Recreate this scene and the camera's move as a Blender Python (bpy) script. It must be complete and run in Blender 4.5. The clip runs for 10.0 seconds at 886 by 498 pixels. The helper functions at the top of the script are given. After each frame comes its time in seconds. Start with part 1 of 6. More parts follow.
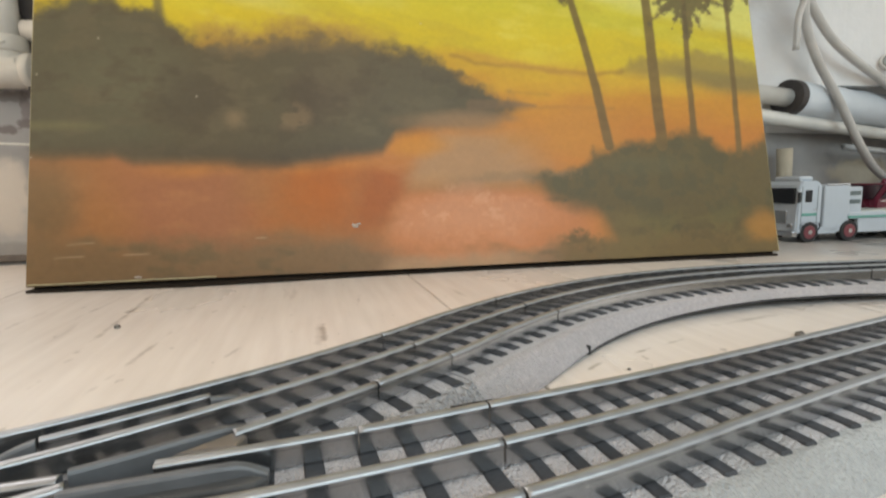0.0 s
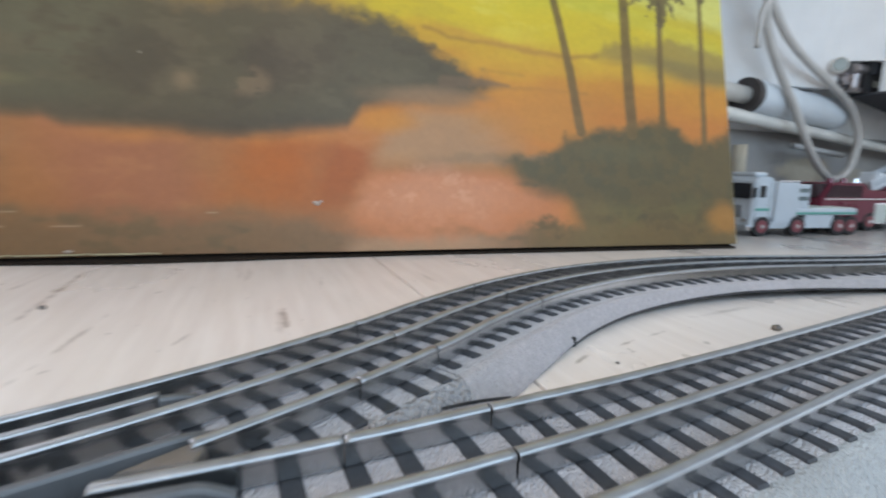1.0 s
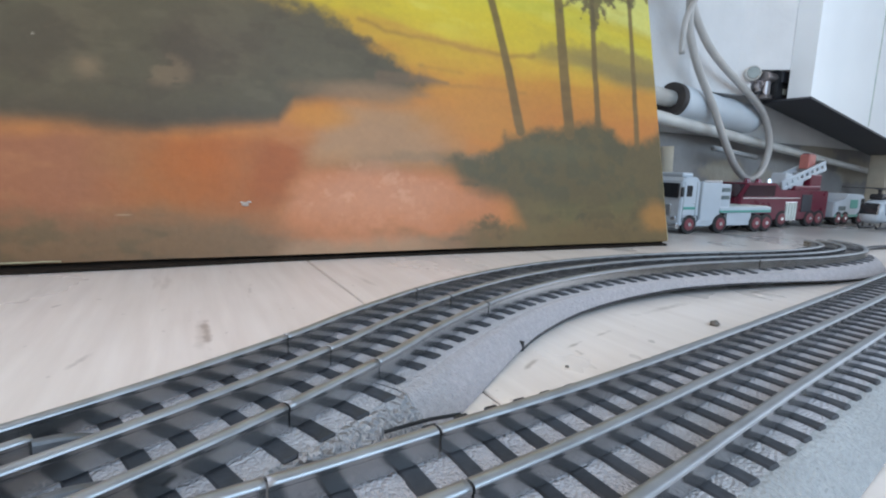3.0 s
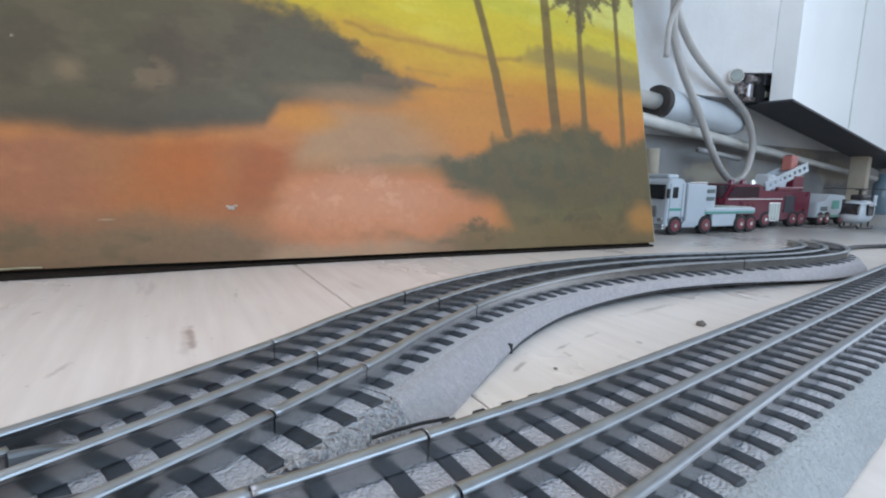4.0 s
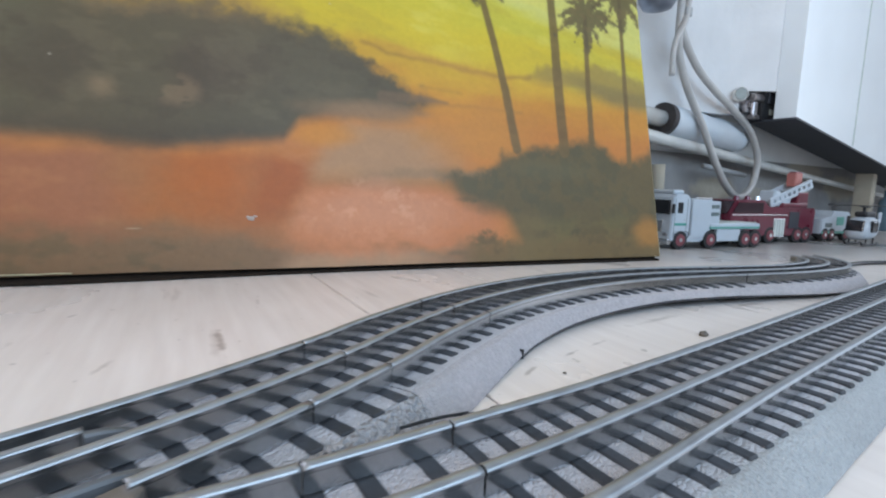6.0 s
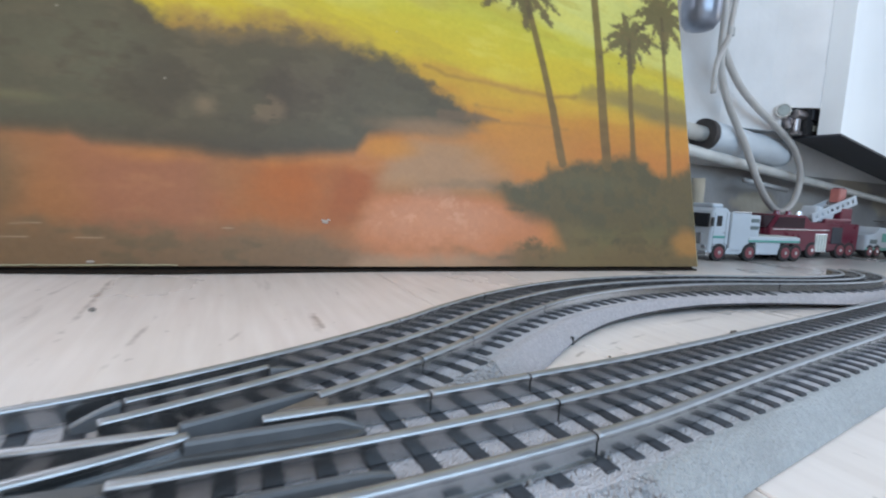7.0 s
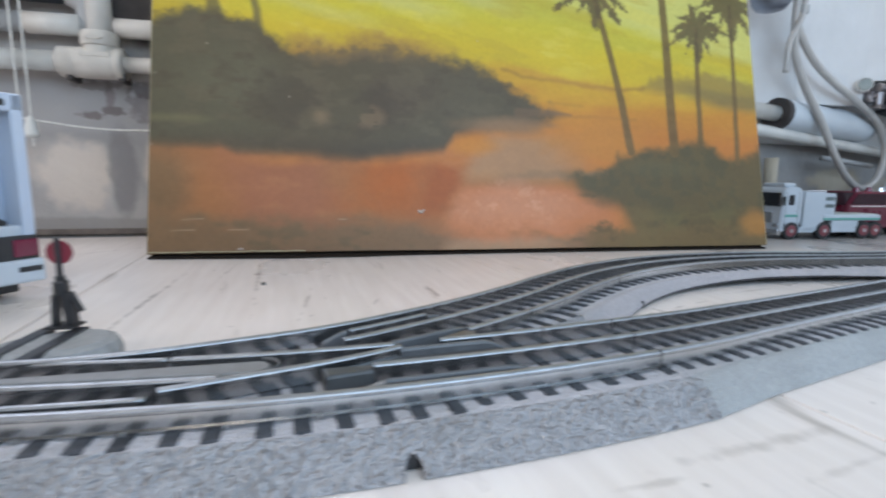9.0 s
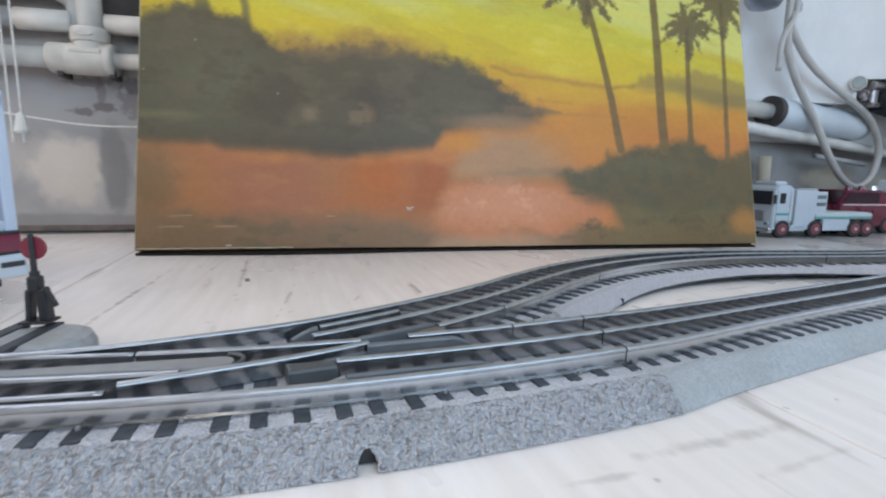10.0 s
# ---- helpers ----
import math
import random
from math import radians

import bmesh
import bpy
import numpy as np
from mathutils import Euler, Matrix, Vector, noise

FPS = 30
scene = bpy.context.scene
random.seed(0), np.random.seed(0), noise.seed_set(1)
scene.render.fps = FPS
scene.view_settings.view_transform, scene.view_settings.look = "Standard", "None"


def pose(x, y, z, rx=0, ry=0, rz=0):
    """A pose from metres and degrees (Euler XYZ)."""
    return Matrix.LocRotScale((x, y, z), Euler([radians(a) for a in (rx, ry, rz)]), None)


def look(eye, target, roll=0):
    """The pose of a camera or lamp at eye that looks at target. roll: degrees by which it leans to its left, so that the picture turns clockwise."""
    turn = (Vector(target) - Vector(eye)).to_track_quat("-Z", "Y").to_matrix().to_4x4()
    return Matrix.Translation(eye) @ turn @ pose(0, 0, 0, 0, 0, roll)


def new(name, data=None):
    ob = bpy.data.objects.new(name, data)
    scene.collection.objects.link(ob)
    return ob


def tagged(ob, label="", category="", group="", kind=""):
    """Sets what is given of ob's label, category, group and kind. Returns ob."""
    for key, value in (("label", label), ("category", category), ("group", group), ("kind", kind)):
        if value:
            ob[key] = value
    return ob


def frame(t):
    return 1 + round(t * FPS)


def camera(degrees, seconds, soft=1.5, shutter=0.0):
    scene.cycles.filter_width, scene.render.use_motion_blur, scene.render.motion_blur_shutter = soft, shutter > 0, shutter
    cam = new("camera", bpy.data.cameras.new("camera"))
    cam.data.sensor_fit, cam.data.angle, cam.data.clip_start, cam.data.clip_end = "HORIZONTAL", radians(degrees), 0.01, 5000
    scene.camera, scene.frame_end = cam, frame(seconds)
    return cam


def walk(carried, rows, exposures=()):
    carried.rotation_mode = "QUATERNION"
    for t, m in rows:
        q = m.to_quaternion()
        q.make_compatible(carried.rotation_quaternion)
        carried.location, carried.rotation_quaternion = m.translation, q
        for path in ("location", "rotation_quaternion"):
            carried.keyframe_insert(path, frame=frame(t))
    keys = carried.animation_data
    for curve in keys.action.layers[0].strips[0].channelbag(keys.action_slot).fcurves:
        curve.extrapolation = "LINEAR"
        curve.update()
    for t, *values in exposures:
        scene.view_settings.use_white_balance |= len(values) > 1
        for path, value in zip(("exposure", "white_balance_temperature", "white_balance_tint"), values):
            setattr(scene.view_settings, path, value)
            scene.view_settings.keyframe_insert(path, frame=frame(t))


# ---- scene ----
cam = camera(84.0, 10.0, soft=2.0, shutter=1.0)
ROWS = [
    (0.0, (-0.0371, -0.0940, 0.0721), (-0.0118, 0.0018, 0.0589), -1.38),
    (0.5, (-0.0383, -0.0912, 0.0710), (-0.0118, 0.0038, 0.0545), -0.48),
    (1.0, (-0.0430, -0.0749, 0.0692), (-0.0087, 0.0176, 0.0527), 1.20),
    (1.5, (-0.0388, -0.0650, 0.0684), (0.0039, 0.0239, 0.0519), 0.81),
    (2.0, (-0.0388, -0.0641, 0.0678), (0.0046, 0.0246, 0.0523), 0.95),
    (2.5, (-0.0391, -0.0636, 0.0673), (0.0053, 0.0246, 0.0516), 1.51),
    (3.0, (-0.0385, -0.0630, 0.0674), (0.0069, 0.0246, 0.0514), 1.41),
    (4.5, (-0.0377, -0.0627, 0.0676), (0.0101, 0.0239, 0.0527), 1.14),
    (5.0, (-0.0384, -0.0639, 0.0684), (0.0089, 0.0230, 0.0541), 1.13),
    (6.3, (-0.0540, -0.0775, 0.0681), (-0.0085, 0.0108, 0.0562), 2.31),
    (6.5, (-0.0603, -0.0835, 0.0675), (-0.0166, 0.0058, 0.0563), 2.51),
    (7.0, (-0.0789, -0.0993, 0.0691), (-0.0383, -0.0087, 0.0575), 2.75),
    (7.5, (-0.0923, -0.1121, 0.0698), (-0.0553, -0.0199, 0.0583), 3.28),
    (7.7, (-0.1123, -0.1243, 0.0718), (-0.0797, -0.0305, 0.0599), 2.19),
    (7.8, (-0.1145, -0.1324, 0.0716), (-0.0840, -0.0379, 0.0596), 2.38),
    (7.9, (-0.1236, -0.1373, 0.0716), (-0.0941, -0.0426, 0.0595), 2.04),
    (8.0, (-0.1311, -0.1441, 0.0716), (-0.1050, -0.0484, 0.0592), 2.42),
    (8.2, (-0.1348, -0.1518, 0.0743), (-0.1107, -0.0556, 0.0609), 1.65),
    (8.3, (-0.1350, -0.1512, 0.0756), (-0.1098, -0.0555, 0.0617), 2.13),
    (8.5, (-0.1339, -0.1516, 0.0738), (-0.1084, -0.0559, 0.0604), 1.22),
    (8.7, (-0.1313, -0.1499, 0.0763), (-0.1053, -0.0546, 0.0610), 0.67),
    (9.0, (-0.1196, -0.1489, 0.0741), (-0.0908, -0.0543, 0.0594), 0.69),
    (9.5, (-0.1111, -0.1478, 0.0738), (-0.0803, -0.0539, 0.0585), 0.42),
    (10.0, (-0.1088, -0.1530, 0.0740), (-0.0801, -0.0584, 0.0588), 0.85),
]
# the camera's white balance settles in the first second and a half
BALANCE = [(0.0, 0.0, 8150, 10), (0.5, 0.0, 7000, 10), (1.0, 0.0, 6600, 10), (1.6, 0.0, 6300, 10), (6.5, 0.02, 6240, 10), (8.0, -0.06, 6260, 10), (10.0, -0.07, 6280, 10)]
walk(cam, [(t, look(eye, aim, roll)) for t, eye, aim, roll in ROWS], BALANCE)

# ---- world, lamps ----
world = bpy.data.worlds.new("room_air")
scene.world = world
world.use_nodes = True
wn = world.node_tree
sky = wn.nodes.new("ShaderNodeTexSky")
sky.sky_type, sky.sun_disc = "NISHITA", False
sky.sun_elevation, sky.sun_rotation = radians(35), radians(120)
wn.links.new(sky.outputs[0], wn.nodes["Background"].inputs[0])
wn.nodes["Background"].inputs[1].default_value = 0.12


def area_lamp(name, m, sx, sy, watts, colour):
    d = bpy.data.lights.new(name, "AREA")
    d.shape, d.size, d.size_y, d.energy, d.color = "RECTANGLE", sx, sy, watts, colour
    ob = new(name, d)
    ob.matrix_world = m
    return ob


# daylight in the four window openings, and the bulb of the ceiling lamp
area_lamp("window_daylight", look((1.55, -0.30, 0.55), (0.1, 0.0, 0.05)), 0.7, 0.8, 2.4, (0.66, 0.80, 1.0))
area_lamp("window_daylight_back", look((0.20, -0.655, 0.50), (0.14, 0.0, 0.0)), 0.94, 0.55, 7.8, (0.57, 0.78, 1.0))
area_lamp("window_daylight_north", look((-0.50, 0.520, 0.53), (-0.45, -0.2, 0.30)), 0.50, 0.34, 3.0, (0.82, 0.86, 1.0))
area_lamp("window_daylight_west", look((-1.54, -0.10, 0.60), (0.2, 0.1, 0.05)), 0.66, 0.56, 7.5, (0.98, 0.92, 0.90))
bulb = bpy.data.lights.new("bulb_light", "POINT")
bulb.energy, bulb.color, bulb.shadow_soft_size = 4.0, (1.0, 0.84, 0.68), 0.05
bulb_ob = new("bulb_light", bulb)
bulb_ob.location = (-0.40, -0.40, 1.12)


# ---- materials ----


def material(name, colour, rough=0.6, metal=0.0, vary=0.12, scale=60.0, bump=0.15, bump_scale=400.0, stain=None, stain_scale=8.0, coat=0.0, depth=0.0004, obj_random=0.0):
    """Colour with variation at two scales, fine relief, and stains where given."""
    m = bpy.data.materials.new(name)
    m.use_nodes = True
    nt = m.node_tree
    bs = nt.nodes["Principled BSDF"]
    link = nt.links.new
    tc = nt.nodes.new("ShaderNodeTexCoord")
    vec = tc.outputs["Object"]
    n1 = nt.nodes.new("ShaderNodeTexNoise")
    n1.inputs["Scale"].default_value, n1.inputs["Detail"].default_value = scale, 6
    link(vec, n1.inputs["Vector"])
    n2 = nt.nodes.new("ShaderNodeTexNoise")
    n2.inputs["Scale"].default_value, n2.inputs["Detail"].default_value = stain_scale, 4
    link(vec, n2.inputs["Vector"])
    ramp = nt.nodes.new("ShaderNodeMapRange")
    ramp.inputs[1].default_value, ramp.inputs[2].default_value = 0.3, 0.7
    ramp.inputs[3].default_value, ramp.inputs[4].default_value = 1 - vary, 1 + vary
    link(n1.outputs[0], ramp.inputs[0])
    mul = nt.nodes.new("ShaderNodeMix")
    mul.data_type, mul.blend_type = "RGBA", "MULTIPLY"
    mul.inputs[0].default_value = 1.0
    mul.inputs[6].default_value = (*colour, 1)
    link(ramp.outputs[0], mul.inputs[7])
    out = mul.outputs[2]
    if stain:
        sr = nt.nodes.new("ShaderNodeMapRange")
        sr.inputs[1].default_value, sr.inputs[2].default_value = 0.48, 0.72
        sr.inputs[4].default_value = stain[3]
        link(n2.outputs[0], sr.inputs[0])
        mx = nt.nodes.new("ShaderNodeMix")
        mx.data_type = "RGBA"
        link(sr.outputs[0], mx.inputs[0])
        link(out, mx.inputs[6])
        mx.inputs[7].default_value = (*stain[:3], 1)
        out = mx.outputs[2]
    if obj_random:
        oi = nt.nodes.new("ShaderNodeObjectInfo")
        r3 = nt.nodes.new("ShaderNodeMapRange")
        r3.inputs[3].default_value, r3.inputs[4].default_value = 1 - obj_random, 1 + obj_random
        link(oi.outputs["Random"], r3.inputs[0])
        m3 = nt.nodes.new("ShaderNodeMix")
        m3.data_type, m3.blend_type = "RGBA", "MULTIPLY"
        m3.inputs[0].default_value = 1.0
        link(out, m3.inputs[6])
        link(r3.outputs[0], m3.inputs[7])
        out = m3.outputs[2]
    link(out, bs.inputs["Base Color"])
    rr = nt.nodes.new("ShaderNodeMapRange")
    rr.inputs[3].default_value, rr.inputs[4].default_value = max(0.03, rough - 0.1), min(1, rough + 0.1)
    link(n1.outputs[0], rr.inputs[0])
    link(rr.outputs[0], bs.inputs["Roughness"])
    bs.inputs["Metallic"].default_value = metal
    bs.inputs["Coat Weight"].default_value = coat
    if bump:
        n3 = nt.nodes.new("ShaderNodeTexNoise")
        n3.inputs["Scale"].default_value, n3.inputs["Detail"].default_value = bump_scale, 5
        link(vec, n3.inputs["Vector"])
        bp = nt.nodes.new("ShaderNodeBump")
        bp.inputs["Strength"].default_value, bp.inputs["Distance"].default_value = bump, depth
        link(n3.outputs[0], bp.inputs["Height"])
        link(bp.outputs[0], bs.inputs["Normal"])
    return m


def ballast_material(name, cell, relief, grit, speckle, vary, cells, colour=(0.43, 0.425, 0.432)):
    """Grey plastic moulded as packed pebbles."""
    m = material(name, colour, 0.88, vary=vary, scale=500, bump=0.0, stain=(0.29, 0.285, 0.275, 0.5), stain_scale=25)
    nt = m.node_tree
    tc = next(n for n in nt.nodes if n.type == "TEX_COORD")
    vo = nt.nodes.new("ShaderNodeTexVoronoi")
    vo.feature = "SMOOTH_F1"
    vo.inputs["Scale"].default_value, vo.inputs["Smoothness"].default_value = cell, 0.45
    n = nt.nodes.new("ShaderNodeTexNoise")
    n.inputs["Scale"].default_value, n.inputs["Detail"].default_value = cell * 0.85, 1.8
    mix = nt.nodes.new("ShaderNodeMath")
    mix.operation = "MULTIPLY_ADD"
    mix.inputs[1].default_value = -cells
    nt.links.new(tc.outputs["Object"], vo.inputs["Vector"])
    nt.links.new(tc.outputs["Object"], n.inputs["Vector"])
    nt.links.new(vo.outputs["Distance"], mix.inputs[0])
    soft = nt.nodes.new("ShaderNodeMath")
    soft.operation = "MULTIPLY"
    soft.inputs[1].default_value = grit
    nt.links.new(n.outputs[0], soft.inputs[0])
    nt.links.new(soft.outputs[0], mix.inputs[2])
    bp = nt.nodes.new("ShaderNodeBump")
    bp.inputs["Strength"].default_value, bp.inputs["Distance"].default_value = 1.0, relief
    nt.links.new(mix.outputs[0], bp.inputs["Height"])
    nt.links.new(bp.outputs[0], nt.nodes["Principled BSDF"].inputs["Normal"])
    # single grains differ in tone
    grain = nt.nodes.new("ShaderNodeTexVoronoi")
    grain.inputs["Scale"].default_value = cell * 1.1
    nt.links.new(tc.outputs["Object"], grain.inputs["Vector"])
    tone = nt.nodes.new("ShaderNodeMapRange")
    tone.inputs[3].default_value, tone.inputs[4].default_value = 1 - speckle, 1 + 0.6 * speckle
    split = nt.nodes.new("ShaderNodeSeparateColor")
    nt.links.new(grain.outputs["Color"], split.inputs[0])
    nt.links.new(split.outputs[0], tone.inputs[0])
    base = nt.nodes["Principled BSDF"].inputs["Base Color"]
    mul = nt.nodes.new("ShaderNodeMix")
    mul.data_type, mul.blend_type = "RGBA", "MULTIPLY"
    mul.inputs[0].default_value = 1.0
    nt.links.new(base.links[0].from_socket, mul.inputs[6])
    nt.links.new(tone.outputs[0], mul.inputs[7])
    nt.links.new(mul.outputs[2], base)
    return m


BALLAST = ballast_material("grey_moulded_ballast", 600, 0.0036, 1.9, 0.12, 0.06, 0.25, (0.445, 0.432, 0.438))
BALLAST_FINE = ballast_material("grey_fine_moulded_ballast", 1300, 0.0006, 0.6, 0.06, 0.08, 1.3, (0.50, 0.475, 0.485))
BALLAST_WARM = ballast_material("warm_grey_moulded_ballast", 1100, 0.0005, 0.7, 0.04, 0.10, 1.3, (0.425, 0.388, 0.388))
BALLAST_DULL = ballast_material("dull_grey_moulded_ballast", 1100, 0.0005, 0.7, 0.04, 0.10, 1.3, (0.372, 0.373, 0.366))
GREY_BASE = material("grey_plastic_base", (0.29, 0.29, 0.285), 0.7, vary=0.12, scale=300, bump=0.5, bump_scale=600, depth=0.0006)
TIE = material("dark_brown_tie_plastic", (0.033, 0.035, 0.041), 0.6, vary=0.3, scale=300, bump=0.5, bump_scale=700, obj_random=0.25)
BAR_GREY = material("smooth_grey_guide_plastic", (0.10, 0.102, 0.106), 0.42, vary=0.15, scale=150, bump=0.2)
FROG_BRASS = material("tarnished_frog_point", (0.17, 0.145, 0.125), 0.5, metal=0.4, vary=0.2, scale=200, bump=0.2)
FROG_GREY = material("grey_frog_plastic", (0.062, 0.063, 0.064), 0.45, vary=0.15, scale=150, bump=0.2)
RAIL_TOP = material("worn_rail_tread", (0.345, 0.355, 0.37), 0.38, metal=0.72, vary=0.15, scale=120, bump=0.06, bump_scale=300)
RAIL = material("nickel_rail", (0.445, 0.455, 0.465), 0.19, metal=0.97, vary=0.12, scale=90, bump=0.05, bump_scale=220)
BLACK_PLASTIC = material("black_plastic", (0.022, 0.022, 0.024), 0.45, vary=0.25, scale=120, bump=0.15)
GREY_PLASTIC = material("grey_point_plastic", (0.20, 0.195, 0.19), 0.5, vary=0.12, scale=200, bump=0.25, bump_scale=600)
RED_PAINT = material("red_disc_paint", (0.20, 0.022, 0.038), 0.4, vary=0.15, scale=90, bump=0.1)
WHITE_TOY = material("white_toy_plastic", (0.49, 0.535, 0.58), 0.32, vary=0.04, scale=40, bump=0.05, coat=0.2)
BLUE_WHITE = material("cool_white_toy_plastic", (0.47, 0.53, 0.63), 0.3, vary=0.04, scale=40, bump=0.05, coat=0.2)
GREEN_TOY = material("dark_green_toy_plastic", (0.02, 0.10, 0.065), 0.35, vary=0.1, scale=50, bump=0.05)
TEAL_STRIPE = material("teal_green_stripe", (0.10, 0.33, 0.27), 0.4, vary=0.08, scale=60, bump=0.0)
FADED_ORANGE = material("faded_orange_plastic", (0.42, 0.15, 0.13), 0.4, vary=0.1, scale=60, bump=0.05)
WINE_GLASS = material("dark_wine_toy_window", (0.030, 0.008, 0.016), 0.15, vary=0.1, scale=30, bump=0.0, coat=0.4)
RED_TOY = material("dark_red_toy_plastic", (0.13, 0.012, 0.030), 0.3, vary=0.12, scale=50, bump=0.05, coat=0.3)
DARK_GLASS = material("dark_toy_window", (0.012, 0.014, 0.018), 0.12, vary=0.1, scale=30, bump=0.0, coat=0.4)
SILVER_TOY = material("silvered_toy_plastic", (0.60, 0.67, 0.68), 0.16, metal=0.35, vary=0.08, scale=40, bump=0.04, coat=0.6)
GAUGE_FACE = material("dim_gauge_glass", (0.19, 0.195, 0.16), 0.35, vary=0.2, scale=60, bump=0.0, coat=0.4)
CHROME = material("chrome", (0.75, 0.76, 0.78), 0.12, metal=1.0, vary=0.05, scale=50, bump=0.02)
TYRE = material("black_tyre", (0.02, 0.02, 0.021), 0.7, vary=0.2, scale=150, bump=0.3)
RED_RIM = material("red_wheel_rim", (0.20, 0.05, 0.06), 0.35, vary=0.15, scale=100, bump=0.05)
TAIL_RED = material("tail_lamp_red", (0.14, 0.010, 0.035), 0.2, vary=0.1, scale=60, bump=0.0, coat=0.5)
PIPE_WHITE = material("white_painted_pipe", (0.66, 0.64, 0.60), 0.45, vary=0.1, scale=30, bump=0.25, bump_scale=120, stain=(0.42, 0.38, 0.33, 0.45), stain_scale=14)
TEE_CREAM = material("cream_cast_tee", (0.58, 0.55, 0.50), 0.5, vary=0.12, scale=40, bump=0.35, bump_scale=140, stain=(0.36, 0.32, 0.28, 0.5), stain_scale=18)
PIPE_GREY = material("grey_dusty_pipe", (0.40, 0.40, 0.40), 0.6, vary=0.15, scale=25, bump=0.25, bump_scale=120, stain=(0.25, 0.22, 0.19, 0.5), stain_scale=12)
INSULATION = material("white_pipe_insulation", (0.62, 0.66, 0.70), 0.65, vary=0.08, scale=20, bump=0.35, bump_scale=90, depth=0.001)
DARK_RUBBER = material("dark_flange", (0.05, 0.042, 0.04), 0.7, vary=0.3, scale=60, bump=0.4)
HOSE = material("translucent_ivory_hose", (0.47, 0.445, 0.42), 0.4, vary=0.1, scale=40, bump=0.1, coat=0.2)
WALL_PAINT = material("whitewashed_masonry", (0.91, 0.91, 0.905), 0.85, vary=0.10, scale=9, bump=0.6, bump_scale=70, depth=0.003, stain=(0.80, 0.79, 0.78, 0.45), stain_scale=5)
BOXING_PAINT = material("whitewashed_boxing", (0.76, 0.745, 0.74), 0.85, vary=0.10, scale=9, bump=0.5, bump_scale=70, depth=0.002, stain=(0.66, 0.64, 0.62, 0.45), stain_scale=6)
# dirty grey, darkened to paint in the shade on the lower wall
WALL_DIRTY_SHADED = material("shaded_dirty_masonry", (0.30, 0.288, 0.28), 0.9, vary=0.15, scale=12, bump=0.6, bump_scale=70, depth=0.003, stain=(0.36, 0.335, 0.30, 0.7), stain_scale=9)
WALL_GREY = material("dusty_masonry", (0.45, 0.425, 0.405), 0.9, vary=0.12, scale=10, bump=0.6, bump_scale=70, depth=0.003, stain=(0.25, 0.235, 0.23, 0.7), stain_scale=7)
VESSEL_STEEL = material("blue_grey_steel", (0.26, 0.28, 0.33), 0.32, metal=0.7, vary=0.15, scale=60, bump=0.1)
BRASS = material("tarnished_brass", (0.36, 0.33, 0.335), 0.3, metal=0.9, vary=0.25, scale=90, bump=0.2)


def blotch(m, spots, scale=45, ragged=0.9):
    """Lays soft patches of their own colour, stains and painted light, on a material: centre, half sizes, colour,
    strength.
    """
    nt = m.node_tree
    bs = nt.nodes["Principled BSDF"]
    tc = next(n for n in nt.nodes if n.type == "TEX_COORD")
    rough = nt.nodes.new("ShaderNodeTexNoise")
    rough.inputs["Scale"].default_value, rough.inputs["Detail"].default_value = scale, 5
    nt.links.new(tc.outputs["Object"], rough.inputs["Vector"])
    out = bs.inputs["Base Color"].links[0].from_socket
    for at, half, colour, k in spots:
        mp = nt.nodes.new("ShaderNodeMapping")
        mp.vector_type = "TEXTURE"
        mp.inputs["Location"].default_value, mp.inputs["Scale"].default_value = at, half
        nt.links.new(tc.outputs["Object"], mp.inputs[0])
        ln = nt.nodes.new("ShaderNodeVectorMath")
        ln.operation = "LENGTH"
        nt.links.new(mp.outputs[0], ln.inputs[0])
        ad = nt.nodes.new("ShaderNodeMath")
        ad.operation = "MULTIPLY_ADD"
        nt.links.new(rough.outputs[0], ad.inputs[0])
        ad.inputs[1].default_value = ragged
        nt.links.new(ln.outputs["Value"], ad.inputs[2])
        rg = nt.nodes.new("ShaderNodeMapRange")
        rg.interpolation_type = "SMOOTHSTEP"
        for i, v in enumerate((0.65 + 0.5 * ragged, 1.1 + 0.5 * ragged, k, 0.0)):
            rg.inputs[i + 1].default_value = v
        nt.links.new(ad.outputs[0], rg.inputs[0])
        mx = nt.nodes.new("ShaderNodeMix")
        mx.data_type = "RGBA"
        nt.links.new(rg.outputs[0], mx.inputs[0])
        nt.links.new(out, mx.inputs[6])
        mx.inputs[7].default_value = (*colour, 1)
        out = mx.outputs[2]
    nt.links.new(out, bs.inputs["Base Color"])


# wall tones: stains, with the lit patch and pipe shadows painted in as colour
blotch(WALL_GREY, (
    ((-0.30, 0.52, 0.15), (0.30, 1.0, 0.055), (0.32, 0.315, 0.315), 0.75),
    # pool of light on the wall, painted as two pale patches
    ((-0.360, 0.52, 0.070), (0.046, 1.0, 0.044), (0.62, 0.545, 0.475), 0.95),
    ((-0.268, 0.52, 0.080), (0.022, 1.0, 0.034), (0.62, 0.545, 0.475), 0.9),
    # pipe shadow painted between the pale patches
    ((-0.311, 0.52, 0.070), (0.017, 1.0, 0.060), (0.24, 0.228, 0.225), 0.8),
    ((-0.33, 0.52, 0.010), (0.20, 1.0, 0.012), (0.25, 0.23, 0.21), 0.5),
    # shadow of the riser, painted on the wall
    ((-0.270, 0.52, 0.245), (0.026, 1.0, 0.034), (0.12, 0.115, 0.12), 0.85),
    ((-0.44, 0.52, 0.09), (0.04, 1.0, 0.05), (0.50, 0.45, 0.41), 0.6)))
